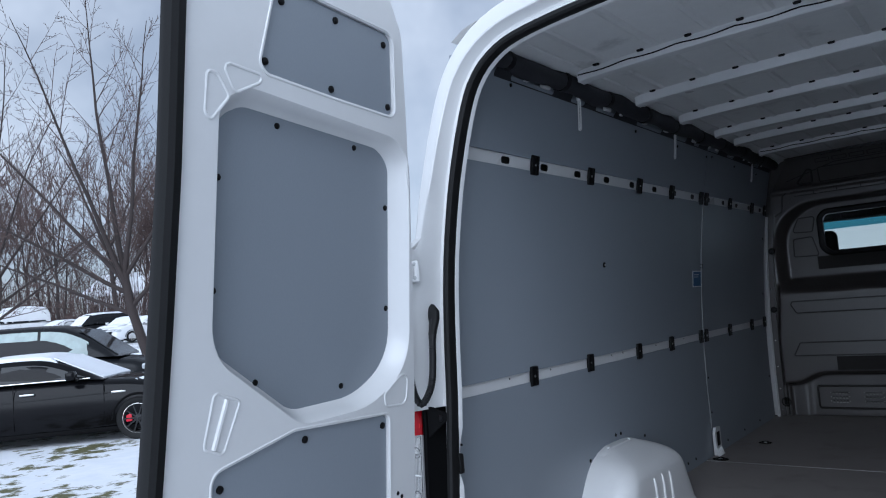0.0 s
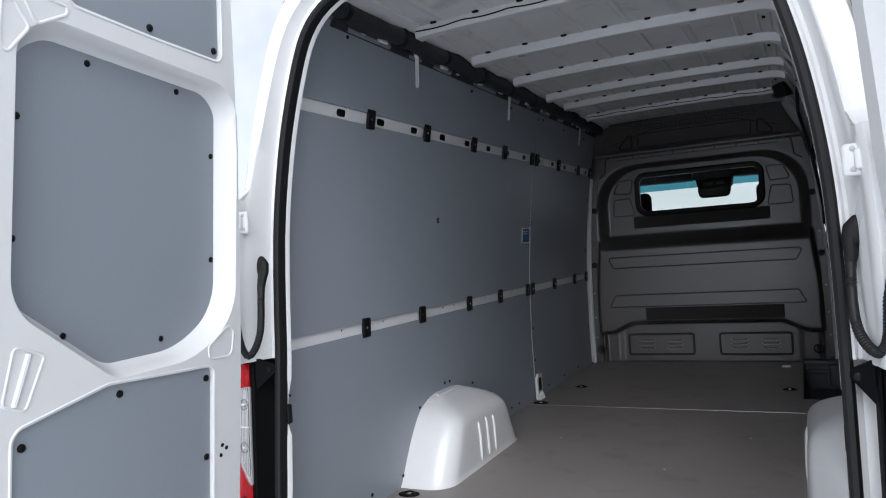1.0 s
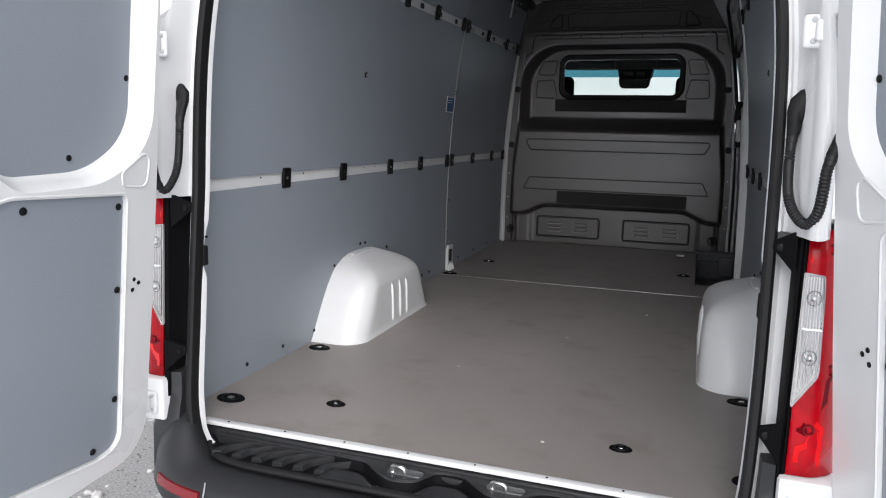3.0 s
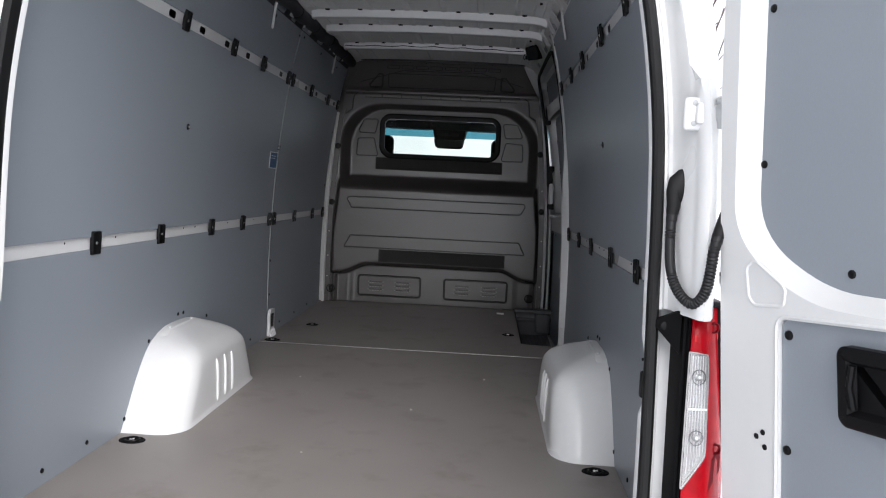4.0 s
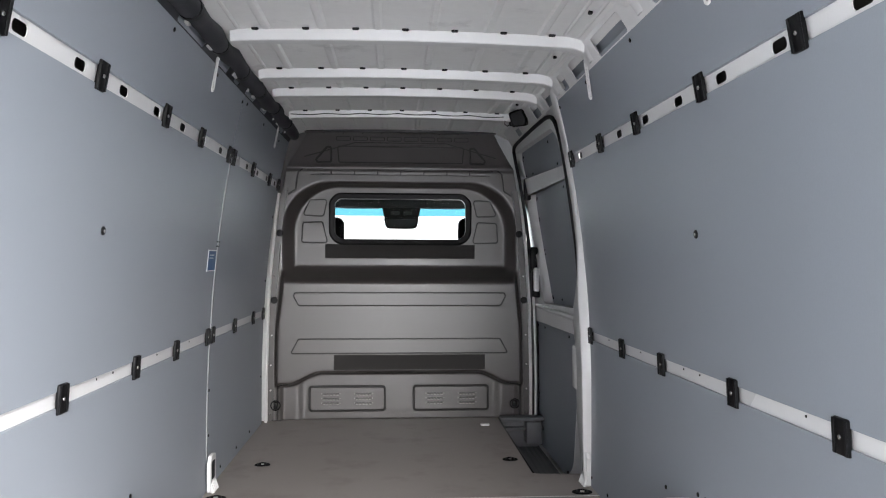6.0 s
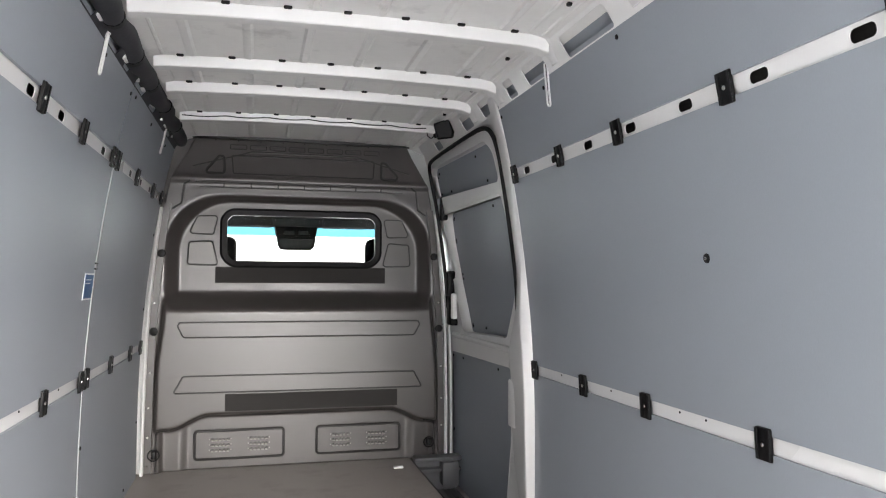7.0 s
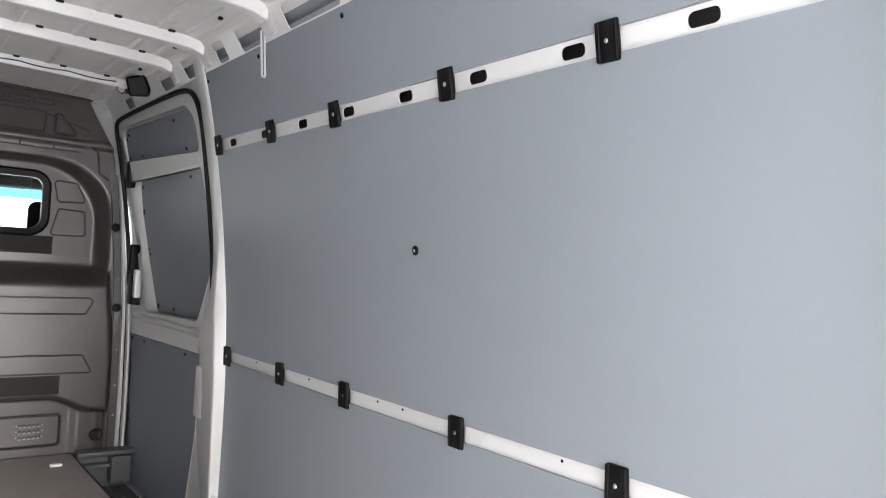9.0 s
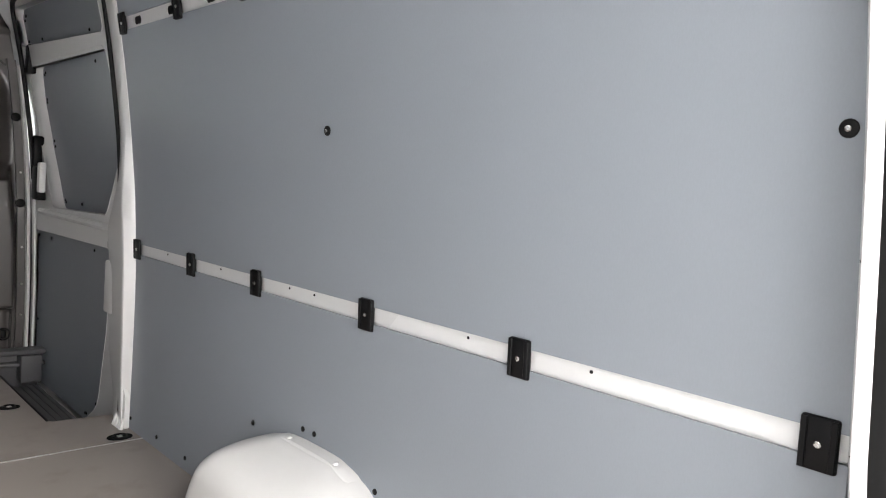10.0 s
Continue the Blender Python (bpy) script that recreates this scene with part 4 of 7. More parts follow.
for o, d in ((D_LOW, 0.018), (D_MID, 0.055), (D_UP, 0.035)):
    bm = bmesh.new()
    loft(bm, [[side_place(u, v, w) for u, v in bent(lp)] for lp, w in ((o, -0.002), (o, d))])
    part("reveal", bm, WHITE, slide)
    bm = plate(bmesh.new(), grow(o, 0.006), [], lambda u, v, w: Vector((w, u, v)), d, d + 0.006)
    for k in range(-4, 44):
        bmesh.ops.bisect_plane(bm, geom=bm.verts[:] + bm.edges[:] + bm.faces[:], plane_co=(0, 0, 0.041 * k), plane_no=(0, 0, 1))
    for v in bm.verts:
        v.co.x += door_x(v.co.z)
    p = part("panel", bm, PANEL, slide)
    ring = bent(grow(o, -0.03), 0.2)
    for u, v in ring[::3]:
        piece("plug", PLUG, Matrix.Translation(side_place(u, v, d)) @ Matrix.Rotation(radians(-90), 4, "Y"), slide)
# rail between the panels, check strap and latch
part("mid_rail", tube(bmesh.new(), [(door_x(0.745) - 0.012, 2.68 + 0.1 * k, 0.745) for k in range(13)], 0.016, 8), WHITE, slide, "rounded white rail across the door")
bm = boxed(0.838, 0.895, 3.83, 3.925, 0.80, 0.97, 0.012)
box(bm, 0.825, 0.875, 3.85, 3.91, 0.97, 1.12, 0.012)
part("latch", bm, BLACK, slide, "black latch housing at the door's edge")
part("strap", boxed(0.838, 0.872, 3.79, 3.832, 0.84, 0.99, 0.01), WHITE, slide, "white plastic cover")
part("closer", boxed(0.79, 0.83, 3.865, 3.92, 1.42, 1.56, 0.008), BLACK, slide, "black contact block")
# black seal round the doorway
SD = [(2.76, 0.86), (2.728, 0.93), (2.716, 1.07), (2.724, 1.26), (2.722, 1.46), (2.712, 1.62), (2.735, 1.712), (2.82, 1.757), (3.08, 1.764), (3.58, 1.766), (3.86, 1.763), (3.93, 1.74), (3.95, 1.68), (3.95, 1.55), (3.95, 0.9)]
for _ in range(2):
    q = [SD[0]]
    for u, v in zip(SD, SD[1:]):
        q += [tuple(Vector(u).lerp(Vector(v), 0.25)), tuple(Vector(u).lerp(Vector(v), 0.75))]
    SD = q + [SD[-1]]
bm = bmesh.new()
tube(bm, [(wall_x(v) + 0.006, u, v) for u, v in SD], 0.011, 8)
part("seal", bm, RUBBER, slide, "black rubber seal round the doorway")

# the pillar behind the sliding door: a white pressing that widens below the waist
bm = bmesh.new()
rings = []
for k in range(61):
    z = -0.02 + 1.88 * k / 60
    wide = interp(z, (-0.02, 0.1, 0.25, 0.42, 0.62, 0.74, 0.85, 0.95, 1.05, 1.2, 1.4, 1.9), (0.17, 0.19, 0.26, 0.285, 0.285, 0.30, 0.23, 0.145, 0.115, 0.115, 0.115, 0.115))
    proud = interp(z, (0, 0.2, 0.4, 0.85, 1.0, 1.12, 1.3, 1.9), (0.030, 0.036, 0.040, 0.040, 0.030, 0.016, 0.010, 0.007))
    back = interp(z, (0, 0.3, 0.6, 0.9, 1.05, 1.9), (0.0, 0.002, 0.012, 0.016, 0.008, 0.0))
    x = wall_x(z)
    y0 = SEAM - 0.004
    rings.append([Vector((x + 0.02, y0 - back - 0.004, z)), Vector((x - 0.0025, y0 - back - 0.003, z)), Vector((x - proud * 0.93, y0 + 0.002, z)), Vector((x - proud, y0 + 0.008, z)),
                  Vector((x - proud * 0.97, y0 + 0.022, z)), Vector((x - proud * 0.4, y0 + wide * 0.75, z)), Vector((x + 0.002, y0 + wide - 0.008, z)), Vector((x + 0.012, y0 + wide, z)), Vector((x + 0.09, y0 + wide + 0.006, z))])
loft(bm, rings, closed=False)
pillar = tagged(part("pillar", bm, WHITE), "white pressed steel pillar beside the sliding door", "pillar", kind="structure")
bm = boxed(wall_x(0.5) - 0.022, wall_x(0.5) + 0.02, 2.755, 2.85, 0.41, 0.62, 0.008)
part("striker", bm, WHITE, pillar, "shallow white striker box")
tagged(part("trim_front_post", tube(bmesh.new(), [(wall_x(z) + 0.012, FRONT + 0.01, z) for z in [-0.2 + 0.1 * k for k in range(17)]], 0.008, 8), WHITE),
       "white door post beside the partition", "door post", kind="structure")

# interior lamp box at the front roof corner
lampbox = thing("roof_speaker", "small dark box fixed in the roof corner", "sensor box", at=(0.652, 3.26, 1.822))
bm = bmesh.new()
shape = rounded([(-0.045, -0.030), (0.030, -0.048), (0.048, -0.02), (0.045, 0.05), (-0.038, 0.052)], 0.010, 4)
loft(bm, [[Vector((u, w, v)) for u, v in grow(shape, d)] for w, d in ((-0.070, -0.010), (-0.064, -0.003), (-0.058, 0.0), (0.055, 0.0), (0.066, -0.008))], caps=(True, True))
part("body", bm, BLACK, lampbox)
part("plug", boxed(-0.058, -0.040, -0.050, -0.022, -0.020, 0.004, 0.005), BLACK, lampbox, "black connector with a cable")
bm = bmesh.new()
tube(bm, [(-0.056, -0.036, -0.008), (-0.075, -0.020, -0.014), (-0.095, 0.03, 0.004), (-0.10, 0.10, 0.022)], 0.003, 6)
part("lead", bm, BLACK, lampbox, "thin black lead")
lampbox.rotation_euler = (radians(14), radians(-18), radians(-24))


# ---- wheel arches ----
WELD = stud_mesh("weld_shape", 0.007, 0.003, WHITE, 12)


def wheel_arch(side):
    """A white rounded wheel housing with three pressed ribs on its inner face."""
    arch_ob = thing("wheel_arch", "white painted wheel housing with three pressed ribs", "wheel arch", "wheel arches", at=(side * 0.872, 1.305, 0))
    zs_ = (0.0, 0.06, 0.112, 0.165, 0.216, 0.255, 0.287, 0.305, 0.316)
    rear_ = (-0.432, -0.394, -0.360, -0.324, -0.284, -0.247, -0.203, -0.155, -0.08)
    front_ = (0.445, 0.418, 0.392, 0.366, 0.335, 0.30, 0.25, 0.20, 0.13)
    deep_ = (0.214, 0.213, 0.212, 0.210, 0.203, 0.178, 0.118, 0.070, 0.03)

    def ease(z, values):
        return sum(interp(z + 0.007 * k, zs_, values) for k in (-2, -1, 0, 1, 2)) / 5

    bm = bmesh.new()
    rings = []
    for z in [-0.004, 0.0, 0.006, 0.014] + [0.03 + 0.018 * k for k in range(9)] + [0.185 + 0.0082 * k for k in range(17)]:
        z = min(z, 0.316)
        flare = 0.006 * (1 - smooth_step(0.0, 0.012, z))
        a, b, d = ease(z, rear_) - flare, ease(z, front_) + flare, ease(z, deep_) + flare
        r = min(0.105 - 0.02 * smooth_step(0.1, 0.25, z), d * 0.8)
        ring = [Vector((-side * (d - r) * k / 4, a, z)) for k in range(4)]
        ring += [Vector((-side * (d - r + r * math.sin(q)), a + r - r * math.cos(q), z)) for q in [math.pi / 2 * k / 8 for k in range(9)]]
        ring += [Vector((-side * d, a + r + (b - a - 2 * r) * k / 10, z)) for k in range(1, 10)]
        ring += [Vector((-side * (d - r + r * math.cos(q)), b - r + r * math.sin(q), z)) for q in [math.pi / 2 * k / 8 for k in range(9)]]
        ring += [Vector((-side * (d - r) * (1 - k / 4), b, z)) for k in range(1, 5)]
        rings.append(ring)
    vs = loft(bm, rings, closed=False)
    bm.faces.new(vs[-1])
    part("housing", bm, WHITE, arch_ob, smooth=60)

    def depth(y, z):
        """How far the housing stands out of the wall at a place on its inner face."""
        return ease(z, deep_)

    for y, z1 in ((-0.066, 0.195), (0.02, 0.195), (0.10, 0.188)):
        bm = bmesh.new()
        zs = [0.025 + (z1 - 0.025) * k / 10 for k in range(11)]
        tube(bm, [(-side * (depth(y, z) + 0.0005), y, z) for z in zs], [0.003, 0.0065] + [0.0075] * 7 + [0.0065, 0.003], 8)
        part("rib", bm, WHITE, arch_ob)
    bm = bmesh.new()
    rr = []
    for k in range(21):
        y = -0.175 + 0.36 * k / 20
        h = 0.011 * math.sin(math.pi * k / 20) ** 0.5
        top = min(0.316, interp(y, rear_, zs_), interp(-y, [-v for v in front_], zs_)) - 0.004
        rr.append([Vector((-side * x, y, top - drop + h * f)) for x, drop, f in ((-0.002, 0.0, 1.0), (0.014, 0.0, 1.0), (0.036, 0.001, 0.95), (0.046, 0.006, 0.5), (0.056, 0.020, 0.0))])
    loft(bm, rr, closed=False, caps=(False, False))
    part("top_flange", bm, WHITE, arch_ob, "raised joint flange on the crown")
    for y in (-0.10, 0.11):
        piece("spot_weld", WELD, Matrix.Translation((-side * 0.026, y, 0.321)), arch_ob)
    return arch_ob


wheel_arch(-1)
wheel_arch(1)


# ---- lashing rings in the floor ----
def lashing_ring(x, y, size, turn):
    ob = thing("lashing_ring", "black recessed floor lashing point with a steel ring", "lashing ring", "floor lashing points", at=(x, y, 0.0))
    ob.rotation_euler.z = radians(turn)
    bm = bmesh.new()
    n = 24
    rings = []
    for r, z in ((1.0, 0.0004), (0.97, 0.0035), (0.84, 0.004), (0.78, 0.0018), (0.0, 0.0012)):
        rings.append([Vector((size * r * math.cos(k * math.tau / n), size * 0.72 * r * math.sin(k * math.tau / n), z)) for k in range(n)])
    loft(bm, rings[:-1], caps=(False, True))
    part("cup", bm, CABDARK, ob)
    part("ring", tube(bmesh.new(), [(size * 0.55 * math.cos(a), size * 0.42 * math.sin(a), 0.005 + 0.002 * math.sin(a)) for a in [k * math.tau / 16 for k in range(16)]], 0.0032, 6, True), BLACK, ob, "folded dark steel ring")
    part("bolt", boxed(-size * 0.2, size * 0.2, -size * 0.16, size * 0.2, 0.002, 0.0065, 0.002), STEEL, ob, "bright steel bolt")


for s in (-1, 1):
    lashing_ring(s * 0.795, 0.203, 0.052, 10 * s)
    lashing_ring(s * 0.452, 0.285, 0.033, 0)
    lashing_ring(s * 0.797, 0.806, 0.046, 0)
    lashing_ring(s * 0.808, 2.498, 0.046, 0)
lashing_ring(-0.698, 3.006, 0.04, 0)
lashing_ring(0.568, 3.04, 0.04, 0)
tagged(part("paper_scrap", boxed(0.505, 0.56, 3.80, 3.83, 0.0005, 0.012, 0.004), PAPER), "small crumpled paper scrap on the floor", "paper")

CRUMB = material("pale_grit", (0.5, 0.48, 0.45), 0.8)
for x, y, r in ((0.235, 0.245, 0.005), (0.12, 1.35, 0.004), (-0.2, 0.8, 0.0035), (0.42, 1.9, 0.004), (-0.45, 1.75, 0.0035)):
    bm = bmesh.new()
    bmesh.ops.create_icosphere(bm, subdivisions=1, radius=r, matrix=Matrix.Translation((x, y, r * 0.6)) @ Matrix.Diagonal((1.4, 1, 0.7, 1)))
    tagged(part("grit", bm, CRUMB), "tiny pale crumb of grit on the floor", "grit", "floor grit")

# ---- rear doors ----
D_OUT = rounded([(0.17, -0.02), (0.185, 0.46), (0.203, 0.80), (0.23, 1.13), (0.275, 1.53), (0.305, 1.74), (0.375, 1.845), (0.985, 1.885), (0.987, 1.30), (0.999, 0.975), (1.008, 0.75),
                 (1.019, 0.40), (1.016, -0.02)], [0.11, 0.2, 0.2, 0.2, 0.2, 0.06, 0.05, 0.03, 0.2, 0.2, 0.2, 0.1, 0.03], 6)
D_TOP = rounded([(0.792, 1.548), (0.752, 1.738), (0.345, 1.728), (0.325, 1.515), (0.56, 1.522), (0.77, 1.533)], [0.02, 0.02, 0.03, 0.02, 0.1, 0.02], 4)
D_UPPER = rounded([(0.872, 0.94), (0.868, 1.425), (0.80, 1.462), (0.33, 1.432), (0.283, 1.39), (0.258, 0.86), (0.40, 0.775), (0.63, 0.772)], [0.10, 0.07, 0.08, 0.09, 0.06, 0.16, 0.25, 0.10], 7)
D_RIM = rounded([(0.900, 0.93), (0.898, 1.45), (0.82, 1.492), (0.31, 1.458), (0.252, 1.40), (0.228, 0.84), (0.39, 0.752), (0.64, 0.748)], [0.12, 0.10, 0.10, 0.11, 0.08, 0.18, 0.27, 0.12], 7)
D_LOWER = rounded([(0.888, 0.69), (0.66, 0.738), (0.315, 0.72), (0.282, 0.045), (0.36, 0.035), (0.76, 0.085), (0.885, 0.27)], [0.03, 0.08, 0.02, 0.05, 0.05, 0.05, 0.05], 5)
UB = [(0.694, 1.434), (0.426, 1.421), (0.291, 1.274), (0.276, 0.998), (0.452, 0.808), (0.738, 0.853), (0.860, 1.061), (0.856, 1.3)]
LB = [(0.864, 0.655), (0.622, 0.711), (0.333, 0.692), (0.32, 0.479), (0.863, 0.526), (0.824, 0.234), (0.733, 0.105), (0.375, 0.061), (0.304, 0.179)]
TB = [(0.775, 1.558), (0.557, 1.708), (0.372, 1.696), (0.565, 1.54), (0.346, 1.537), (0.733, 1.701)]
SKIN = -0.004


def rear_door(name, origin, uax, vax, nax, label, latch_side, deep=0.0475):
    """One rear door leaf. u runs from the hinge to the free edge, v up, w out of the van."""
    door = thing(name, label, "rear door", "rear doors", kind="structure")

    def place(u, v, w):
        return origin + uax * u + vax * v - nax * w

    def seat(u, v, w, lift=0.0):
        m = Matrix((uax, vax if nax.dot(uax.cross(vax)) > 0 else -vax, nax)).transposed().to_4x4()
        m.translation = place(u, v, w - lift)
        return m
    def bowed(lp):
        if latch_side:
            return lp
        return [(u - 0.024 * (1 - smooth_step(0.3, 0.6, u)) * smooth_step(0.74, 0.9, v) * (1 - smooth_step(0.98, 1.34, v)), v) for u, v in lp]
    opening, upper = bowed(D_RIM), bowed(D_UPPER)
    rim = D_OUT if latch_side else [(u - (0.045 + 0.012 * smooth_step(0.9, 1.3, v)) * (1 - smooth_step(0.2, 0.5, u)), v) for u, v in D_OUT]
    bm = plate(bmesh.new(), rim, [opening, D_LOWER, D_TOP], place, SKIN, 0.012)
    part("inner_skin", bm, WHITE, door)
    # rounded outer return and outer skin
    bm = bmesh.new()
    loft(bm, [[place(u, v, w) for u, v in lp] for lp, w in ((rim, SKIN), (grow(rim, 0.008), 0.004), (grow(rim, 0.010), 0.015), (grow(rim, -0.004), 0.045), (grow(rim, -0.03), 0.072))])
    part("edge", bm, WHITE, door)
    part("outer_skin", plate(bmesh.new(), grow(rim, -0.029), [], place, 0.071, 0.076), WHITE, door)
    # the deep rounded reveal of the upper panel
    bm = bmesh.new()
    mid = [((a[0] * 0.45 + b[0] * 0.55), (a[1] * 0.45 + b[1] * 0.55)) for a, b in zip(opening, upper)]
    near = [((a[0] * 0.86 + b[0] * 0.14), (a[1] * 0.86 + b[1] * 0.14)) for a, b in zip(opening, upper)]
    loft(bm, [[place(u, v, w) for u, v in lp] for lp, w in ((opening, SKIN), (near, SKIN + 0.004), (mid, deep * 0.56), (grow(upper, 0.003), deep - 0.0035), (grow(upper, -0.004), deep + 0.0025))])
    part("reveal", bm, WHITE, door, smooth=60)
    part("panel", plate(bmesh.new(), grow(upper, 0.004), [], place, deep, deep + 0.0075), PANEL, door)
    for lp, d, bolts in ((D_LOWER, 0.004, LB), (D_TOP, 0.004, TB)):
        part("panel", plate(bmesh.new(), grow(lp, -0.002), [], place, d, d + 0.007), PANEL, door)
        bm = bmesh.new()
        tube(bm, [place(u, v, SKIN + 0.001) for u, v in grow(lp, 0.005)], 0.0036, 7, True)
        part("bead", bm, WHITE, door, "raised white bead round the panel")
        for u, v in bolts:
            piece("plug", CLIP_PLUG, seat(u, v, d), door)
    for u, v in bowed(UB):
        piece("plug", PLUG, seat(u, v, deep), door)
    # pressed beads
    for lp in (rounded([(0.930, 1.505), (0.905, 1.503), (0.872, 1.462), (0.918, 1.405), (0.932, 1.42)], 0.012, 4), rounded([(0.896, 1.531), (0.79, 1.524), (0.79, 1.508), (0.858, 1.472)], 0.012, 4),
               rounded([(0.890, 0.858), (0.822, 0.832), (0.862, 0.728), (0.912, 0.748)], 0.01, 4), rounded([(0.232, 0.838), (0.240, 0.736), (0.385, 0.748)], 0.022, 5)):
        bm = bmesh.new()
        tube(bm, [place(u, v, SKIN + 0.0012) for u, v in lp], 0.004, 8, True)
        part("pressing", bm, WHITE, door)
    bm = bmesh.new()
    tube(bm, [place(0.858, 0.84, SKIN), place(0.888, 0.742, SKIN)], 0.006, 7)
    part("pressing", bm, WHITE, door)
    for u, v in ((0.266, 0.497), (0.248, 0.485), (0.270, 0.47), (1.008, 0.545)):
        piece("hole", PLUG, seat(u, v, SKIN) @ Matrix.Scale(0.75, 4), door, "small black drain hole")
    # seal along the free edge
    bm = bmesh.new()
    us = [(1.0, 1.89), (1.0, 1.30), (1.009, 0.975), (1.018, 0.75), (1.027, 0.56), (1.030, 0.30), (1.028, -0.02)]
    pts = [(interp(v, [q[1] for q in us][::-1], [q[0] for q in us][::-1]), v) for v in [-0.02 + 1.9 * k / 40 for k in range(41)]]
    rings = [[place(u + a, v, b) for a, b in ((-0.014, -0.004), (-0.012, -0.013), (0.006, -0.016), (0.018, -0.010), (0.021, 0.008), (0.016, 0.028), (-0.01, 0.03))] for u, v in pts]
    loft(bm, rings, caps=(True, True))
    part("seal", bm, RUBBER, door, "black rubber seal along the free edge")
    if latch_side:
        def dbox(u0, u1, v0, v1, w0, w1, bev):
            b = boxed(u0, u1, v0, v1, w0, w1, bev)
            for q in b.verts:
                q.co = place(*q.co)
            return b
        handle = part("inner_handle", dbox(1.004, 1.021, 0.425, 0.520, -0.034, -0.012, 0.005), BLACK, door, "black pull handle")
        part("knob", dbox(1.003, 1.038, 0.498, 0.526, -0.036, -0.002, 0.009), BLACK, handle)
        bm = bmesh.new()
        shape = rounded([(1.046, 0.425), (0.962, 0.44), (0.962, 0.262), (1.016, 0.25), (1.046, 0.30), (1.06, 0.33), (1.06, 0.39)], 0.014, 4)
        plate(bm, shape, [], place, -0.012, 0.0)
        loft(bm, [[place(u, v, w) for u, v in lp] for lp, w in ((grow(shape, 0.004), -0.004), (shape, -0.012))])
        latch = part("latch_plate", bm, WHITE, door, "white pressed lock carrier")
        bm = bmesh.new()
        bump = rounded([(1.054, 0.415), (1.005, 0.425), (0.994, 0.39), (0.99, 0.30), (1.02, 0.268), (1.05, 0.305), (1.06, 0.34)], 0.016, 4)
        loft(bm, [[place(u, v, w) for u, v in lp] for lp, w in ((grow(bump, 0.006), -0.010), (bump, -0.022), (grow(bump, -0.005), -0.028))], caps=(False, True))
        part("boss", bm, WHITE, latch, "raised white boss")
        bm = bmesh.new()
        plate(bm, rounded([(1.054, 0.392), (1.033, 0.402), (1.02, 0.38), (1.019, 0.33), (1.035, 0.31), (1.054, 0.33)], 0.008, 3), [], place, -0.032, -0.027)
        zinc = part("striker", bm, STEEL, latch, "zinc-plated lock plate with a striker loop")
        bm = bmesh.new()
        for vv in (0.368, 0.349):
            tube(bm, [place(1.025, vv, -0.03), place(1.033, vv, -0.046), place(1.071, vv + 0.003, -0.048), place(1.083, 0.358, -0.048)], 0.0045, 7)
        for vv in (0.389, 0.325):
            tube(bm, [place(1.037, vv, -0.030), place(1.037, vv, -0.037)], 0.007, 8)
        bmesh.ops.recalc_face_normals(bm, faces=bm.faces[:])
        me = zinc.data
        tmp = bpy.data.meshes.new("loop_shape")
        bm.to_mesh(tmp)
        bm.free()
        bm3 = bmesh.new()
        bm3.from_mesh(me)
        bm3.from_mesh(tmp)
        bm3.to_mesh(me)
        bm3.free()
        piece("plug", CLIP_PLUG, seat(0.976, 0.339, -0.013), latch)
    # sculpted flank beside the free edge
    bm = bmesh.new()
    rr = []
    for k in range(25):
        v = 0.62 - 0.60 * k / 24
        e = smooth_step(0.62, 0.52, v) if v > 0.52 else 1.0
        e *= smooth_step(0.02, 0.08, v)
        c = 0.955 - 0.018 * smooth_step(0.6, 0.4, v)
        rr.append([place(c + 0.030, v, SKIN), place(c + 0.022, v, SKIN - 0.010 * e), place(c - 0.006, v, SKIN - 0.012 * e), place(c - 0.022, v, SKIN - 0.003 * e), place(c - 0.03, v, SKIN)])
    loft(bm, rr, closed=False)
    part("flank", bm, WHITE, door, "pressed flank of the door skin")
    return door


U_L, V_L, N_L = Vector((0.07974, -0.99682, 0)), Vector((0.12810, 0.01025, 0.99171)), Vector((0.98855, 0.07908, -0.12851))
rear_door("door_1", Vector((-0.834, 0, 0)), U_L, V_L, N_L, "open white rear door lined with grey panels and black plugs", True)
U_R, V_R, N_R = Vector((0.32886, -0.94328, 0.04551)), Vector((-0.10865, 0.01007, 0.99403)), Vector((-0.93811, -0.33184, -0.09918))
door_2 = rear_door("door_2", Vector((0.898, 0.029, -0.010)), U_R, V_R, N_R, "white rear door swung wide open with grey panels", False, 0.030)


def door_two(u, v, w):
    return Vector((0.898, 0.029, -0.010)) + U_R * u + V_R * v - N_R * w


# black grab cup in the lower panel of the second door
cup = rounded([(0.454, 0.566), (0.59, 0.572), (0.59, 0.702), (0.454, 0.698)], 0.018, 5)
bm = bmesh.new()
loft(bm, [[door_two(u, v, w) for u, v in lp] for lp, w in ((cup, 0.006), (cup, -0.012), (grow(cup, -0.006), -0.016), (grow(cup, -0.022), -0.016), (grow(cup, -0.03), -0.002))], caps=(False, True))
grab = part("grab_cup", bm, BLACK, door_2, "black moulded grab cup in the panel")
part("grip", tube(bmesh.new(), [door_two(0.485, 0.60, -0.012), door_two(0.482, 0.635, -0.016), door_two(0.485, 0.67, -0.012)], 0.006, 8), BLACK, grab, "black grip bar")

LAMPGREY = material("lamp_reflector_grey", (0.34, 0.335, 0.335), 0.35, vary=0.05)
REDDARK = material("dark_red_lens", (0.13, 0.0004, 0.004), 0.35, spec=0.15)
REDBRIGHT = material("bright_red_lens", (0.62, 0.006, 0.008), 0.22, vary=0.15, grain=80, spec=0.3)
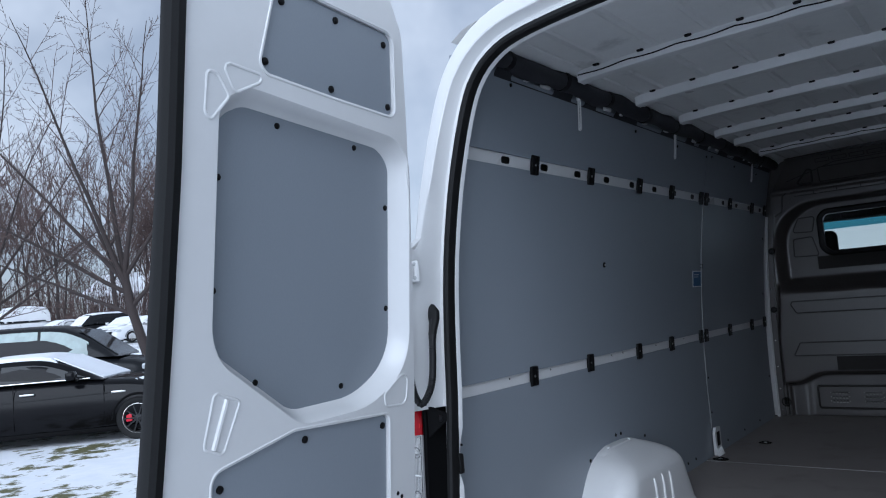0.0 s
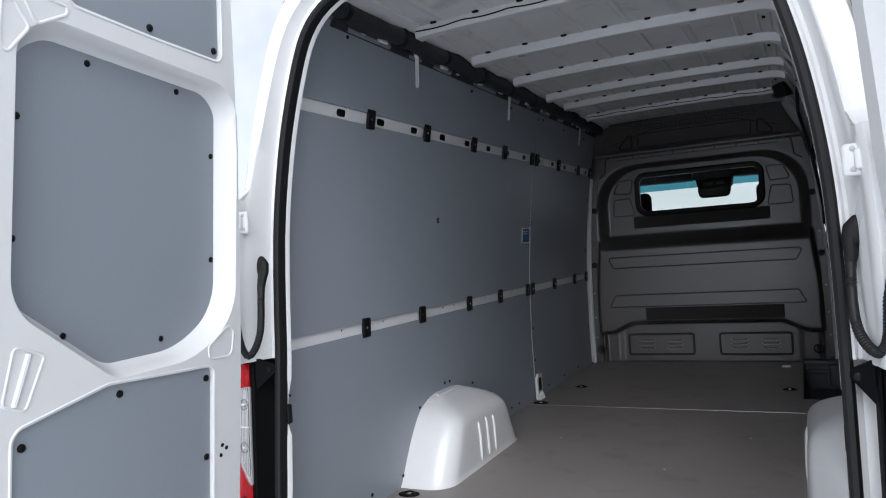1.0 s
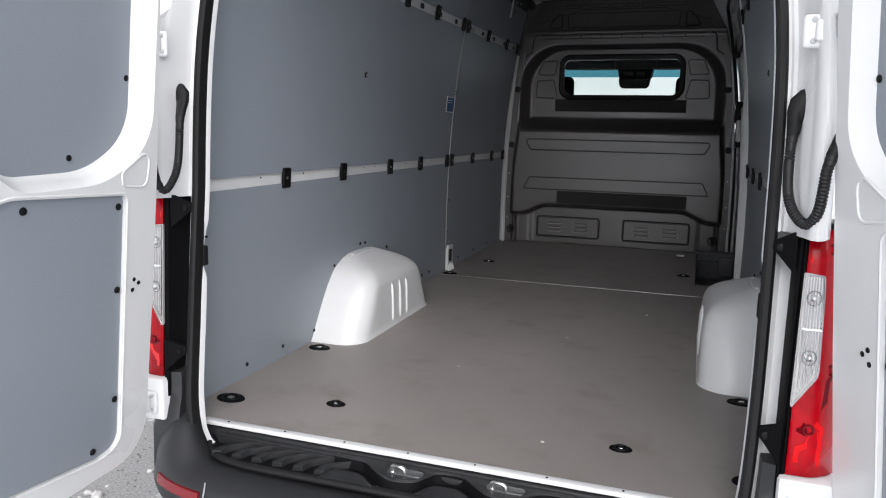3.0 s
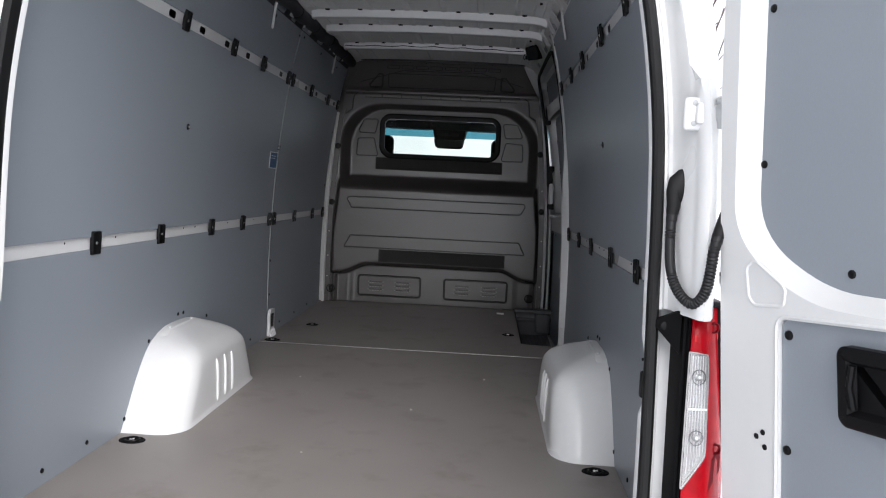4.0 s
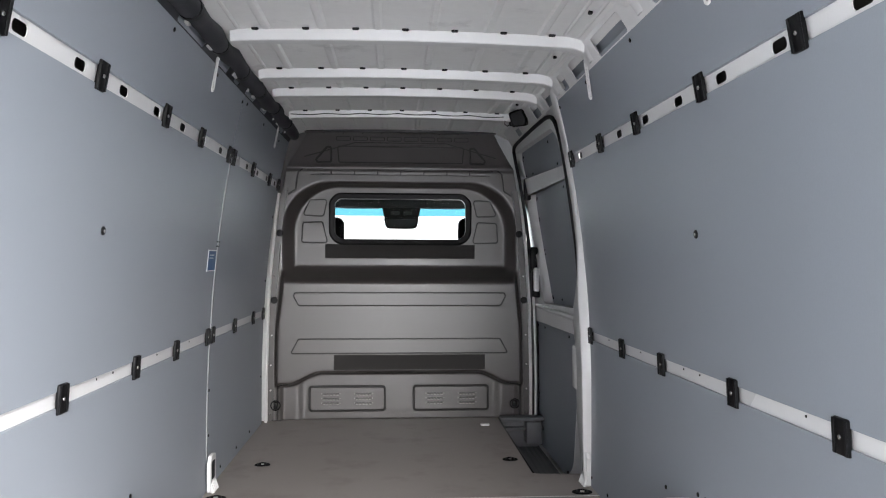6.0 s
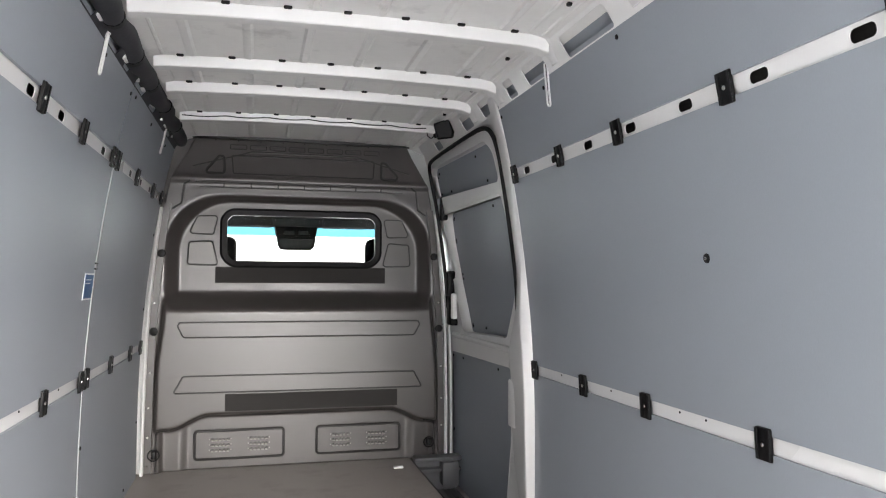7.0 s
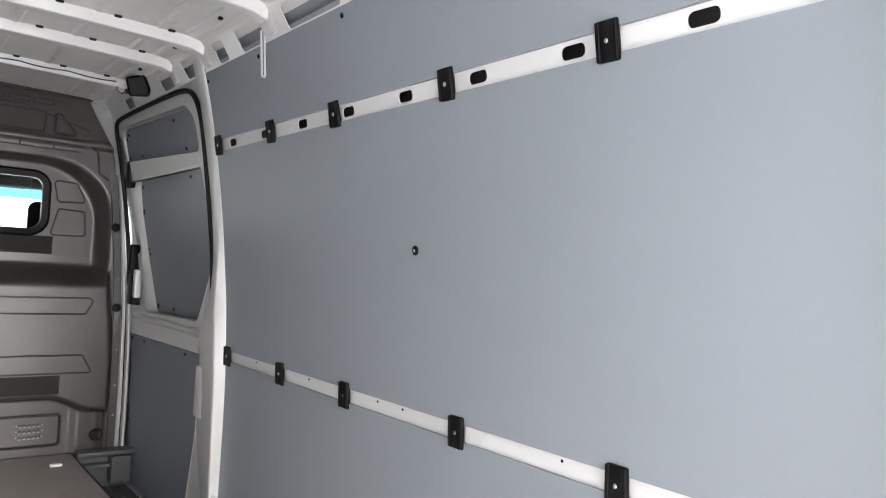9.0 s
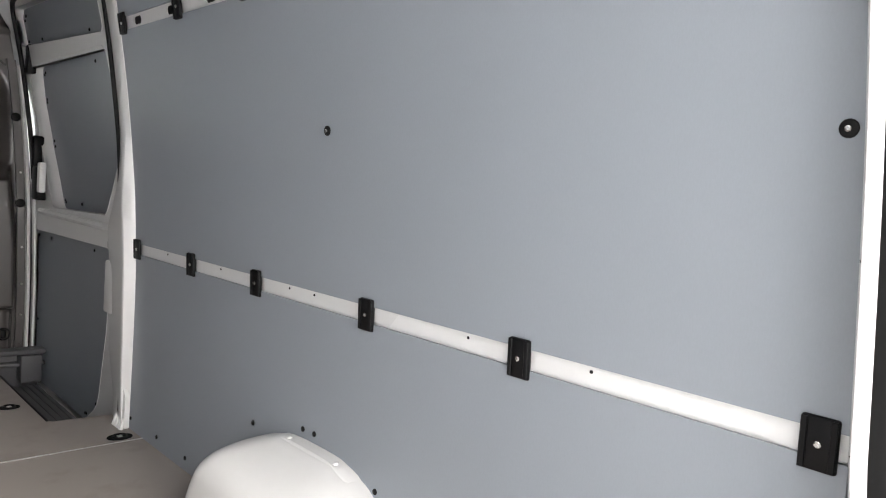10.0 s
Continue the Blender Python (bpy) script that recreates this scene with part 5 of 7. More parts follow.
LAMPDARK = material("dark_lamp_ring", (0.10, 0.10, 0.105), 0.4)
# ---- tail lamps, gutters, hinges and hoses round the rear opening ----
def tail_lamp(side):
    lamp = thing("tail_lamp", "tall red and clear tail lamp beside the door frame", "tail lamp", "tail lamps", at=(side * 0.86, 0.0, 0.42))
    def inner(z):
        return interp(z, (0.135, 0.7), (0.829, 0.837))

    def outer(z):
        return interp(z, (0.135, 0.4, 0.7), (0.935, 0.93, 0.91))

    def back(z):
        return interp(z, (0.135, 0.7), (-0.072, -0.03))

    def shell(bm, z0, z1, f0, f1, y_off=0.0, slant=0.0, rise=0.0):
        rings = []
        for k in range(9):
            z = z0 + (z1 - z0) * k / 8
            ring = []
            for j in range(9):
                t = f0 + (f1 - f0) * j / 8
                zz = z + slant * (t - f0) * (1 - k / 8) + rise * (t - f0) * k / 8
                x = inner(zz) + (outer(zz) - inner(zz)) * t
                ring.append(Vector((side * (x - 0.86), back(zz) + 0.05 * max(0, t - 0.35) ** 2 / 0.4 + y_off, zz - 0.42)))
            rings.append(ring)
        loft(bm, rings, closed=False)
        return bm
    b = bmesh.new()
    box(b, side * (0.826 - 0.86), side * 0.065, -0.01, 0.09, 0.155 - 0.42, 0.70 - 0.42, 0.006)
    part("housing", b, CABDARK, lamp, "black lamp housing")
    def on_lens(t, z, off=0.0):
        """A place on the lamp's face: t from its inner to its outer edge."""
        return Vector((side * (inner(z) + (outer(z) - inner(z)) * t - 0.86), back(z) + 0.05 * max(0, t - 0.35) ** 2 / 0.4 + off, z - 0.42))

    def patch(outline, off0, off1):
        return plate(bmesh.new(), outline, [], lambda u, v, w: on_lens(u, v, w), off0, off1)

    ob = part("red_lens", shell(bmesh.new(), 0.160, 0.700, 0, 1), REDBACK, lamp, "red lens with moulded facets")
    ob.modifiers.new("thickness", "SOLIDIFY").thickness = 0.006
    # facets moulded into the red lens
    part("facet", patch(rounded([(0.10, 0.19), (0.62, 0.185), (0.66, 0.27), (0.50, 0.285), (0.30, 0.235), (0.12, 0.225)], 0.012, 4), -0.0018, 0.0), REDBRIGHT, lamp, "bright red facet")
    part("facet", patch(rounded([(0.06, 0.262), (0.20, 0.268), (0.66, 0.375), (0.90, 0.40), (0.90, 0.345), (0.62, 0.315), (0.30, 0.25)], 0.01, 3), -0.0016, 0.0), REDDARK, lamp, "dark red diagonal facet")
    part("facet", patch(rounded([(0.08, 0.625), (0.80, 0.628), (0.78, 0.645), (0.08, 0.64)], 0.004, 3), -0.0016, 0.0), REDBRIGHT, lamp, "bright red facet")
    clear = [(-0.035, 0.312), (0.44, 0.385), (0.46, 0.565), (0.44, 0.598), (-0.035, 0.603)]
    rim = rounded(clear, [0.01, 0.03, 0.06, 0.02, 0.004], 5)
    part("reflector", patch(rim, -0.0022, 0.009), LAMPGREY, lamp, "silver lamp reflector")
    for z0, z1 in ((0.486, 0.596), (0.345, 0.480)):
        for q in range(6):
            t = 0.06 + 0.065 * q
            lo = max(z0, 0.332 + 0.16 * t)
            part("rib", tube(bmesh.new(), [on_lens(t, lo + (z1 - lo) * w, -0.003) for w in (0, 0.33, 0.66, 1)], 0.0011, 5), CHROME, lamp)
        c = on_lens(0.23, (z0 + z1) / 2 + 0.01, -0.004)
        bulb = bmesh.new()
        bmesh.ops.create_uvsphere(bulb, u_segments=12, v_segments=8, radius=0.008, matrix=Matrix.Translation(c))
        part("bulb", bulb, CHROME, lamp, "small bulb")
        part("bulb_ring", tube(bmesh.new(), [c + Vector((0.014 * math.cos(k * math.tau / 16), 0, 0.016 * math.sin(k * math.tau / 16))) for k in range(16)], 0.0014, 6, True), LAMPDARK, lamp, "dark ring round the bulb")
    part("divider", tube(bmesh.new(), [on_lens(t, 0.483, -0.004) for t in (0.02, 0.2, 0.45)], 0.0028, 6), PAPER, lamp, "pale bar between the two chambers")
    part("lens_rim", tube(bmesh.new(), [on_lens(u, v, -0.004) for u, v in rim], 0.0022, 6, True), LAMPGREY, lamp, "moulded rim of the clear lens")
    ob = part("clear_lens", patch(rim, -0.012, -0.0095), CLEARLENS, lamp, "clear lens cover")
    ob.visible_shadow = False
    for zz, f in ((0.265, 0.36), (0.655, 0.62), (0.395, 0.72)):
        c = on_lens(f, zz, -0.001)
        part("lens_ring", tube(bmesh.new(), [c + Vector((0.010 * math.cos(k * math.tau / 16), 0, 0.010 * math.sin(k * math.tau / 16))) for k in range(16)], 0.003, 6, True), REDDARK, lamp, "dark ring moulded in the red lens")
    # dark gutter between lamp and seal
    bm = bmesh.new()
    rings = []
    for k in range(20):
        z = 0.10 + 0.60 * k / 19
        c = interp(z, [v[1] for v in LIP[5:12]], [v[0] for v in LIP[5:12]])
        q = rear_y(z)
        b0 = back(z)
        n = inner(z)
        rings.append([Vector((side * (x - 0.86), y, z - 0.42)) for x, y in ((n - 0.018, 0.07), (n - 0.018, b0 + 0.02), (n - 0.016, b0 + 0.004), (n - 0.012, b0), (n - 0.009, b0 + 0.008), (n - 0.006, b0 + 0.002), (n - 0.002, b0 + 0.004), (n + 0.003, b0 + 0.02), (n + 0.004, 0.06))])
    loft(bm, rings, closed=False)
    part("gutter", bm, CABDARK, lamp, "black plastic gutter")
    for zc in (0.65, 0.235):
        yb = rear_y(zc) - 0.008
        bm = bmesh.new()
        plate(bm, [(0.770, zc - 0.005), (0.814, zc - 0.055), (0.814, zc + 0.04), (0.772, zc + 0.012)], [],
              lambda u, v, w: Vector((side * (u - 0.86), yb + w - (u - 0.772) * 0.9, v - 0.42)), -0.008, 0.004)
        part("bracket", bm, CABDARK, lamp, "black triangular bracket")
        piece("screw", BIGPLUG, Matrix.Translation((side * (0.785 - 0.86), yb - 0.02, zc - 0.42)) @ Matrix.Rotation(radians(90), 4, "X") @ Matrix.Scale(0.6, 4), lamp)
    part("top_cap", boxed(side * (0.812 - 0.86), side * (0.90 - 0.86), -0.03, 0.06, 0.698 - 0.42, 0.712 - 0.42, 0.004), BLACK, lamp, "black cap over the gutter")
    return lamp


tail_lamp(-1)
tail_lamp(1)


HINGE_BOLT = stud_mesh("hinge_bolt_shape", 0.012, 0.006, SEALER, 12)


def hinge(side, x, y, z, reach):
    ob = thing("door_hinge", "white painted cast door hinge with bolts", "hinge", "door hinges", at=(side * x, y, z))
    bm = boxed(-0.032, 0.026, 0.0, 0.014, -0.034, 0.034, 0.009, 3)
    box(bm, side * 0.004 - 0.014, side * 0.004 + 0.014, -0.014, 0.002, -0.022, 0.022, 0.007, 3)
    part("base", bm, WHITE, ob)
    bm = bmesh.new()
    tube(bm, [(side * 0.034, -0.012, -0.03), (side * 0.034, -0.012, -0.008)], 0.009, 12)
    tube(bm, [(side * 0.034, -0.012, 0.008), (side * 0.034, -0.012, 0.03)], 0.009, 12)
    part("knuckle", bm, SEALER, ob)
    # the arm's shadow is put into its grey colour
    bm = bmesh.new()
    box(bm, side * 0.018, side * (0.034 + reach), -0.020, -0.004, -0.019, 0.019, 0.005, 3)
    box(bm, side * 0.024, side * (0.026 + reach), -0.024, -0.014, 0.020, 0.032, 0.004)
    box(bm, side * (0.034 + reach * 0.6), side * (0.034 + reach), -0.022, 0.0, -0.036, 0.036, 0.004)
    part("arm", bm, SEALER, ob)
    for zz in (-0.020, 0.022):
        piece("bolt", HINGE_BOLT, Matrix.Translation((-side * 0.012, 0.0, zz)) @ Matrix.Rotation(radians(90), 4, "X") @ Matrix.Scale(0.5, 4), ob)
    piece("bolt", SCREW, Matrix.Translation((side * 0.034, -0.012, 0.031)), ob)


hinge(-1, 0.806, -0.060, 1.102, 0.02)
hinge(1, 0.813, -0.056, 1.100, 0.042)
hinge(-1, 0.86, -0.10, 0.085, 0.015)
hinge(1, 0.86, -0.10, 0.085, 0.045)
for side in (-1, 1):
    part("hinge_seat", boxed(side * 0.815, side * 0.935, -0.09, 0.06, 0.03, 0.157, 0.01), WHITE, rear_frame, "white hinge seat under the lamp")


HOSEBLACK = material("black_hose_plastic", (0.011, 0.011, 0.012), 0.45, vary=0.1, spec=0.3)


def cable_hose(side, pts, end):
    hose = thing("cable_hose", "black corrugated rubber hose between pillar and door", "hose", "door hoses", at=pts[0])
    o = Vector(pts[0])
    p = [Vector(q) - o for q in pts]
    # eased path
    for _ in range(3):
        q = [p[0]]
        for a, b in zip(p, p[1:]):
            q += [a.lerp(b, 0.25), a.lerp(b, 0.75)]
        p = q + [p[-1]]
    d = [0.0]
    for a, b in zip(p, p[1:]):
        d.append(d[-1] + (b - a).length)
    L = d[-1]

    def at(s):
        return Vector([interp(s, d, [v[i] for v in p]) for i in range(3)])
    n = 520
    pts2, rad = [], []
    for k in range(n + 1):
        s = L * k / n
        f = s / L
        corr = (0.20 < f < 0.24) or (0.40 < f < 0.86)
        rad.append(0.0106 + (0.0011 * math.sin(s * math.tau / 0.0072) if corr else 0.0) + (0.0012 if f < 0.16 or f > 0.88 else 0))
        pts2.append(at(s))
    part("tube", tube(bmesh.new(), pts2, rad, 12), HOSEBLACK, hose, smooth=60)
    bm = bmesh.new()
    rings = []
    out = Vector((-side, 0, 0))
    for turn, w, h, slide_, lift in ((0, 0.0165, 0.034, 0.0, -0.006), (0, 0.0185, 0.037, 0.0, -0.002), (0, 0.0175, 0.035, 0.0, 0.006), (25, 0.016, 0.029, 0.16, 0.010), (50, 0.015, 0.021, 0.4, 0.008), (75, 0.0135, 0.0145, 0.75, 0.002), (90, 0.0125, 0.0125, 1.0, 0.0)):
        c = Vector((0, 0, 0)).lerp(at(L * 0.13), slide_) + out * lift
        up = Vector((0, 0, 1)) * math.cos(radians(turn)) + out * math.sin(radians(turn))
        rings.append([c + Vector((0, w, 0)) * math.cos(k * math.tau / 18) + up * h * math.sin(k * math.tau / 18) for k in range(18)])
    loft(bm, rings, caps=(True, True))
    part("boot", bm, RUBBER, hose, "black rubber boot in the pillar")
    e = at(L)
    bm = bmesh.new()
    tube(bm, [at(L * 0.9), e, e + Vector(end) * 0.02], (0.0128, 0.014, 0.015), 16)
    part("boot", bm, RUBBER, hose, "black rubber boot in the door")


HOSE = [(0.802, 0.013, 0.953), (0.787, 0.012, 0.908), (0.784, -0.002, 0.812), (0.787, -0.024, 0.757), (0.801, -0.052, 0.722), (0.822, -0.080, 0.706), (0.837, -0.106, 0.737), (0.839, -0.120, 0.791), (0.841, -0.122, 0.833), (0.866, -0.102, 0.895)]
cable_hose(1, HOSE, (0.6, -0.2, 0.7))
cable_hose(-1, [(-0.762, -0.028, 0.962), (-0.745, -0.06, 0.898), (-0.746, -0.065, 0.823), (-0.75, -0.07, 0.766), (-0.758, -0.09, 0.722), (-0.776, -0.10, 0.702), (-0.795, -0.105, 0.735), (-0.80, -0.11, 0.791), (-0.80, -0.112, 0.833), (-0.808, -0.13, 0.889)], (-0.6, -0.2, 0.7))

# ---- rear bumper with its step ----
REFLEX = material("prismatic_red_reflector", (0.16, 0.004, 0.008), 0.25, vary=0.3, grain=250, bump=0.3, bump_scale=300, spec=0.4)
bumper = thing("rear_bumper", "dark grey plastic rear bumper with a ribbed step", "bumper", at=(0, -0.1, -0.05))
OFF = Vector((0, 0.1, 0.05))
plan = [Vector((x, y)) for x, y in ((0.0, -0.235), (0.3, -0.232), (0.55, -0.222), (0.70, -0.198), (0.80, -0.15), (0.87, -0.075), (0.91, 0.02), (0.93, 0.14), (0.94, 0.34))]
for _ in range(2):
    q = [plan[0]]
    for a, b in zip(plan, plan[1:]):
        q += [a.lerp(b, 0.25), a.lerp(b, 0.75)]
    plan = q + [plan[-1]]
full = [Vector((-v.x, v.y)) for v in plan[::-1]][:-1] + plan
rings = []
for i, v in enumerate(full):
    a, b = full[max(0, i - 1)], full[min(len(full) - 1, i + 1)]
    t = (b - a).normalized()
    nrm = Vector((t.y, -t.x))
    end = smooth_step(0.66, 0.86, abs(v.x))
    low = 0.03 * smooth_step(0.70, 0.92, abs(v.x))
    prof = [(-0.125, -0.058 + 0.10 * end), (-0.085, -0.060 + 0.108 * end), (-0.055, -0.066 + 0.102 * end), (-0.020, -0.078 + 0.058 * end), (-0.006, -0.088 + 0.02 * end), (0.0, -0.104),
            (0.006, -0.135), (0.001, -0.165 + low * 0.6), (-0.018, -0.188 + low), (-0.07, -0.200 + low)]
    tuck = 1 - 0.75 * smooth_step(-0.04, 0.10, v.y)
    rings.append([Vector((v.x + nrm.x * o * tuck, v.y + nrm.y * o * tuck, z)) + OFF for o, z in prof])
bm = bmesh.new()
loft(bm, rings, closed=False)
ob = part("shell", bm, GREYPLASTIC, bumper)
ob.modifiers.new("thickness", "SOLIDIFY").thickness = 0.004
bm = bmesh.new()
for sd in (-1, 1):
    cb = bmesh.new()
    rr = []
    for k in range(13):
        z = -0.13 + 0.30 * k / 12
        g = smooth_step(0.0, 0.135, z)
        y = -0.075 + 0.03 * g
        x0 = interp(z, (-0.13, -0.06, 0.0, 0.06, 0.17), (0.70, 0.735, 0.772, 0.780, 0.784))
        x1 = interp(z, (-0.13, 0.0, 0.08, 0.14), (0.90, 0.895, 0.86, 0.845))
        rr.append([Vector((sd * x0, y + 0.05, z)) + OFF, Vector((sd * (x0 + 0.002), y, z)) + OFF, Vector((sd * (x0 + 0.03), y - 0.012, z)) + OFF, Vector((sd * (x1 - 0.03), y - 0.012 + 0.01, z)) + OFF,
                   Vector((sd * x1, y + 0.03, z)) + OFF, Vector((sd * (x1 + 0.01), y + 0.10, z)) + OFF])
    loft(cb, rr, closed=False)
    cb.faces.new([v for v in cb.verts if abs(v.co.z - OFF.z - 0.17) < 1e-5])
    part("corner_cover", cb, GREYPLASTIC, bumper, "raised grey bumper corner beside the seal", smooth=50)
# low step plate with round ends, a rubber bead along its front edge
half_edge = [(0.0, -0.108), (0.30, -0.110), (0.45, -0.114), (0.56, -0.110), (0.64, -0.088), (0.70, -0.045), (0.725, 0.0), (0.73, 0.03)]
for _ in range(2):
    q = [half_edge[0]]
    for a, b in zip(half_edge, half_edge[1:]):
        q += [tuple(Vector(a).lerp(Vector(b), w)) for w in (0.25, 0.75)]
    half_edge = q + [half_edge[-1]]
edge_line = [(-x, y) for x, y in half_edge[::-1]][:-1] + half_edge
plate(bm, edge_line, [], lambda u, v, w: Vector((u, v, w)) + OFF, -0.10, -0.046)
part("step", bm, BLACK, bumper, "black step plate")
bm = tube(bmesh.new(), [Vector((x, y, -0.047)) + OFF for x, y in edge_line], 0.011, 8)
part("edge_bead", bm, RUBBER, bumper, "rounded black bead along the step")
for k, (y, z) in enumerate(((0.010, -0.012), (0.002, -0.019), (-0.006, -0.026))):
    part("rib", boxed(-0.71 + 0.012 * k, 0.71 - 0.012 * k, y - 0.006 + OFF.y, y + 0.012 + OFF.y, z - 0.03 + OFF.z, z + OFF.z, 0.0015), GREYPLASTIC, bumper, "stepped ledge under the sill")
# raised tread with a wavy front that runs round the two strikers
wave = [(-0.30, -0.012), (-0.227, -0.016), (-0.200, -0.018), (-0.153, -0.062), (-0.108, -0.092), (-0.063, -0.090), (-0.030, -0.074), (-0.008, -0.022), (0.012, -0.006), (0.060, -0.004), (0.082, -0.010),
        (0.128, -0.053), (0.172, -0.084), (0.226, -0.076), (0.268, -0.034), (0.295, -0.014), (0.37, -0.012)]
for _ in range(2):
    q = [wave[0]]
    for a, b in zip(wave, wave[1:]):
        q += [tuple(Vector(a).lerp(Vector(b), w)) for w in (0.25, 0.75)]
    wave = q + [wave[-1]]
bm = bmesh.new()
loft(bm, [[Vector((u, a, z)) + OFF for a, z in ((0.012, -0.017), (min(0.005, v + 0.02), -0.0165), (v + 0.004, -0.0155), (v, -0.018), (v - 0.006, -0.046))] for u, v in wave], closed=False)
part("wave_tread", bm, GREYPLASTIC, bumper, "raised grey tread with a wavy edge")
bm = bmesh.new()
loft(bm, [[Vector((u, a, z)) + OFF for a, z in ((v + 0.003, -0.0195), (v - 0.0025, -0.0215), (v - 0.0085, -0.046))] for u, v in wave], closed=False)
part("wave_face", bm, CABDARK, bumper, "dark wavy face below the tread")
bm = bmesh.new()
front = [(u, max(-0.098, v - 0.034)) for u, v in wave]
loft(bm, [[Vector((u, a, z)) + OFF for a, z in ((v, -0.047), (v - 0.003, -0.0365), (-0.100, -0.0385), (-0.104, -0.047))] for u, v in front], closed=False)
part("lower_tread", bm, GREYPLASTIC, bumper, "lower grey tread before the wavy face")
# curved tread ridges that fan out at both ends of the step
for s in (-1, 1):
    for k in range(6):
        x0 = (0.64 if s < 0 else 0.70) - 0.066 * k
        bm = bmesh.new()
        rr = []
        for t in [q / 8 for q in range(9)]:
            y = -0.085 + 0.085 * t ** 0.6
            x = x0 - 0.115 * t ** 1.5
            w = 0.030 * (1 - 0.35 * t)
            rr.append([Vector((s * (x + w / 2), y - 0.004, -0.046)) + OFF, Vector((s * (x + w / 2 - 0.003), y - 0.003, -0.031 + 0.008 * t)) + OFF,
                       Vector((s * (x - w / 2 + 0.003), y + 0.003, -0.031 + 0.008 * t)) + OFF, Vector((s * (x - w / 2), y + 0.004, -0.046)) + OFF])
        loft(bm, rr, closed=False, caps=(True, True))
        part("tread", bm, GREYPLASTIC, bumper, "curved tread ridge")
for x, yc in ((-0.075, -0.040), (0.198, -0.032)):
    bm = plate(bmesh.new(), rounded([(x - 0.05, yc - 0.018), (x + 0.05, yc - 0.018), (x + 0.05, yc + 0.012), (x - 0.05, yc + 0.014)], 0.013, 4), [], lambda u, v, w: Vector((u, v, w)) + OFF, -0.0185, -0.0135)
    st = part("striker_plate", bm, ALU, bumper, "bright recessed striker plate")
    bm = tube(bmesh.new(), [Vector((x - 0.034, yc - 0.010, -0.014)) + OFF, Vector((x - 0.034, yc - 0.012, 0.0)) + OFF, Vector((x - 0.028, yc - 0.014, 0.004)) + OFF, Vector((x - 0.004, yc - 0.016, 0.004)) + OFF,
                            Vector((x + 0.002, yc - 0.016, 0.0)) + OFF, Vector((x + 0.002, yc - 0.014, -0.014)) + OFF], 0.006, 8)
    part("striker", bm, STEEL, st, "steel door striker")
for s in (-1, 1):
    bm = bmesh.new()
    pts = [v for v in plan if 0.60 < v.x < 0.80]
    rr = []
    for i, v in enumerate(pts):
        a, b = pts[max(0, i - 1)], pts[min(len(pts) - 1, i + 1)]
        t = (b - a).normalized()
        nn = Vector((t.y, -t.x)) 
        up = 0.011 * smooth_step(0.64, 0.80, v.x)
        rr.append([Vector((s * (v.x + nn.x * f), v.y + nn.y * f, z)) + OFF for f, z in ((-0.014, -0.092), (0.0035, -0.093), (0.0095, -0.116), (-0.006, -0.120))])
    loft(bm, rr, caps=(True, True))
    part("reflector", bm, REFLEX, bumper, "red reflector strip")
    part("joint_clip", tube(bmesh.new(), [Vector((s * 0.588, -0.219, -0.128)) + OFF, Vector((s * 0.588, -0.222, -0.108)) + OFF, Vector((s * 0.592, -0.208, -0.084)) + OFF, Vector((s * 0.602, -0.19, -0.074)) + OFF], 0.0022, 6), STRIPGREY, bumper, "pale line at the bumper joint")
# dark body edge under the frame
part("valance", boxed(-0.80, 0.80, 0.0 + OFF.y, 0.03 + OFF.y, -0.45 + OFF.z, -0.05 + OFF.z, 0.01), BLACK, bumper, "black valance under the sill")


# ---- wheels of the van ----
CALIPER = material("red_caliper_paint", (0.55, 0.01, 0.03), 0.4)
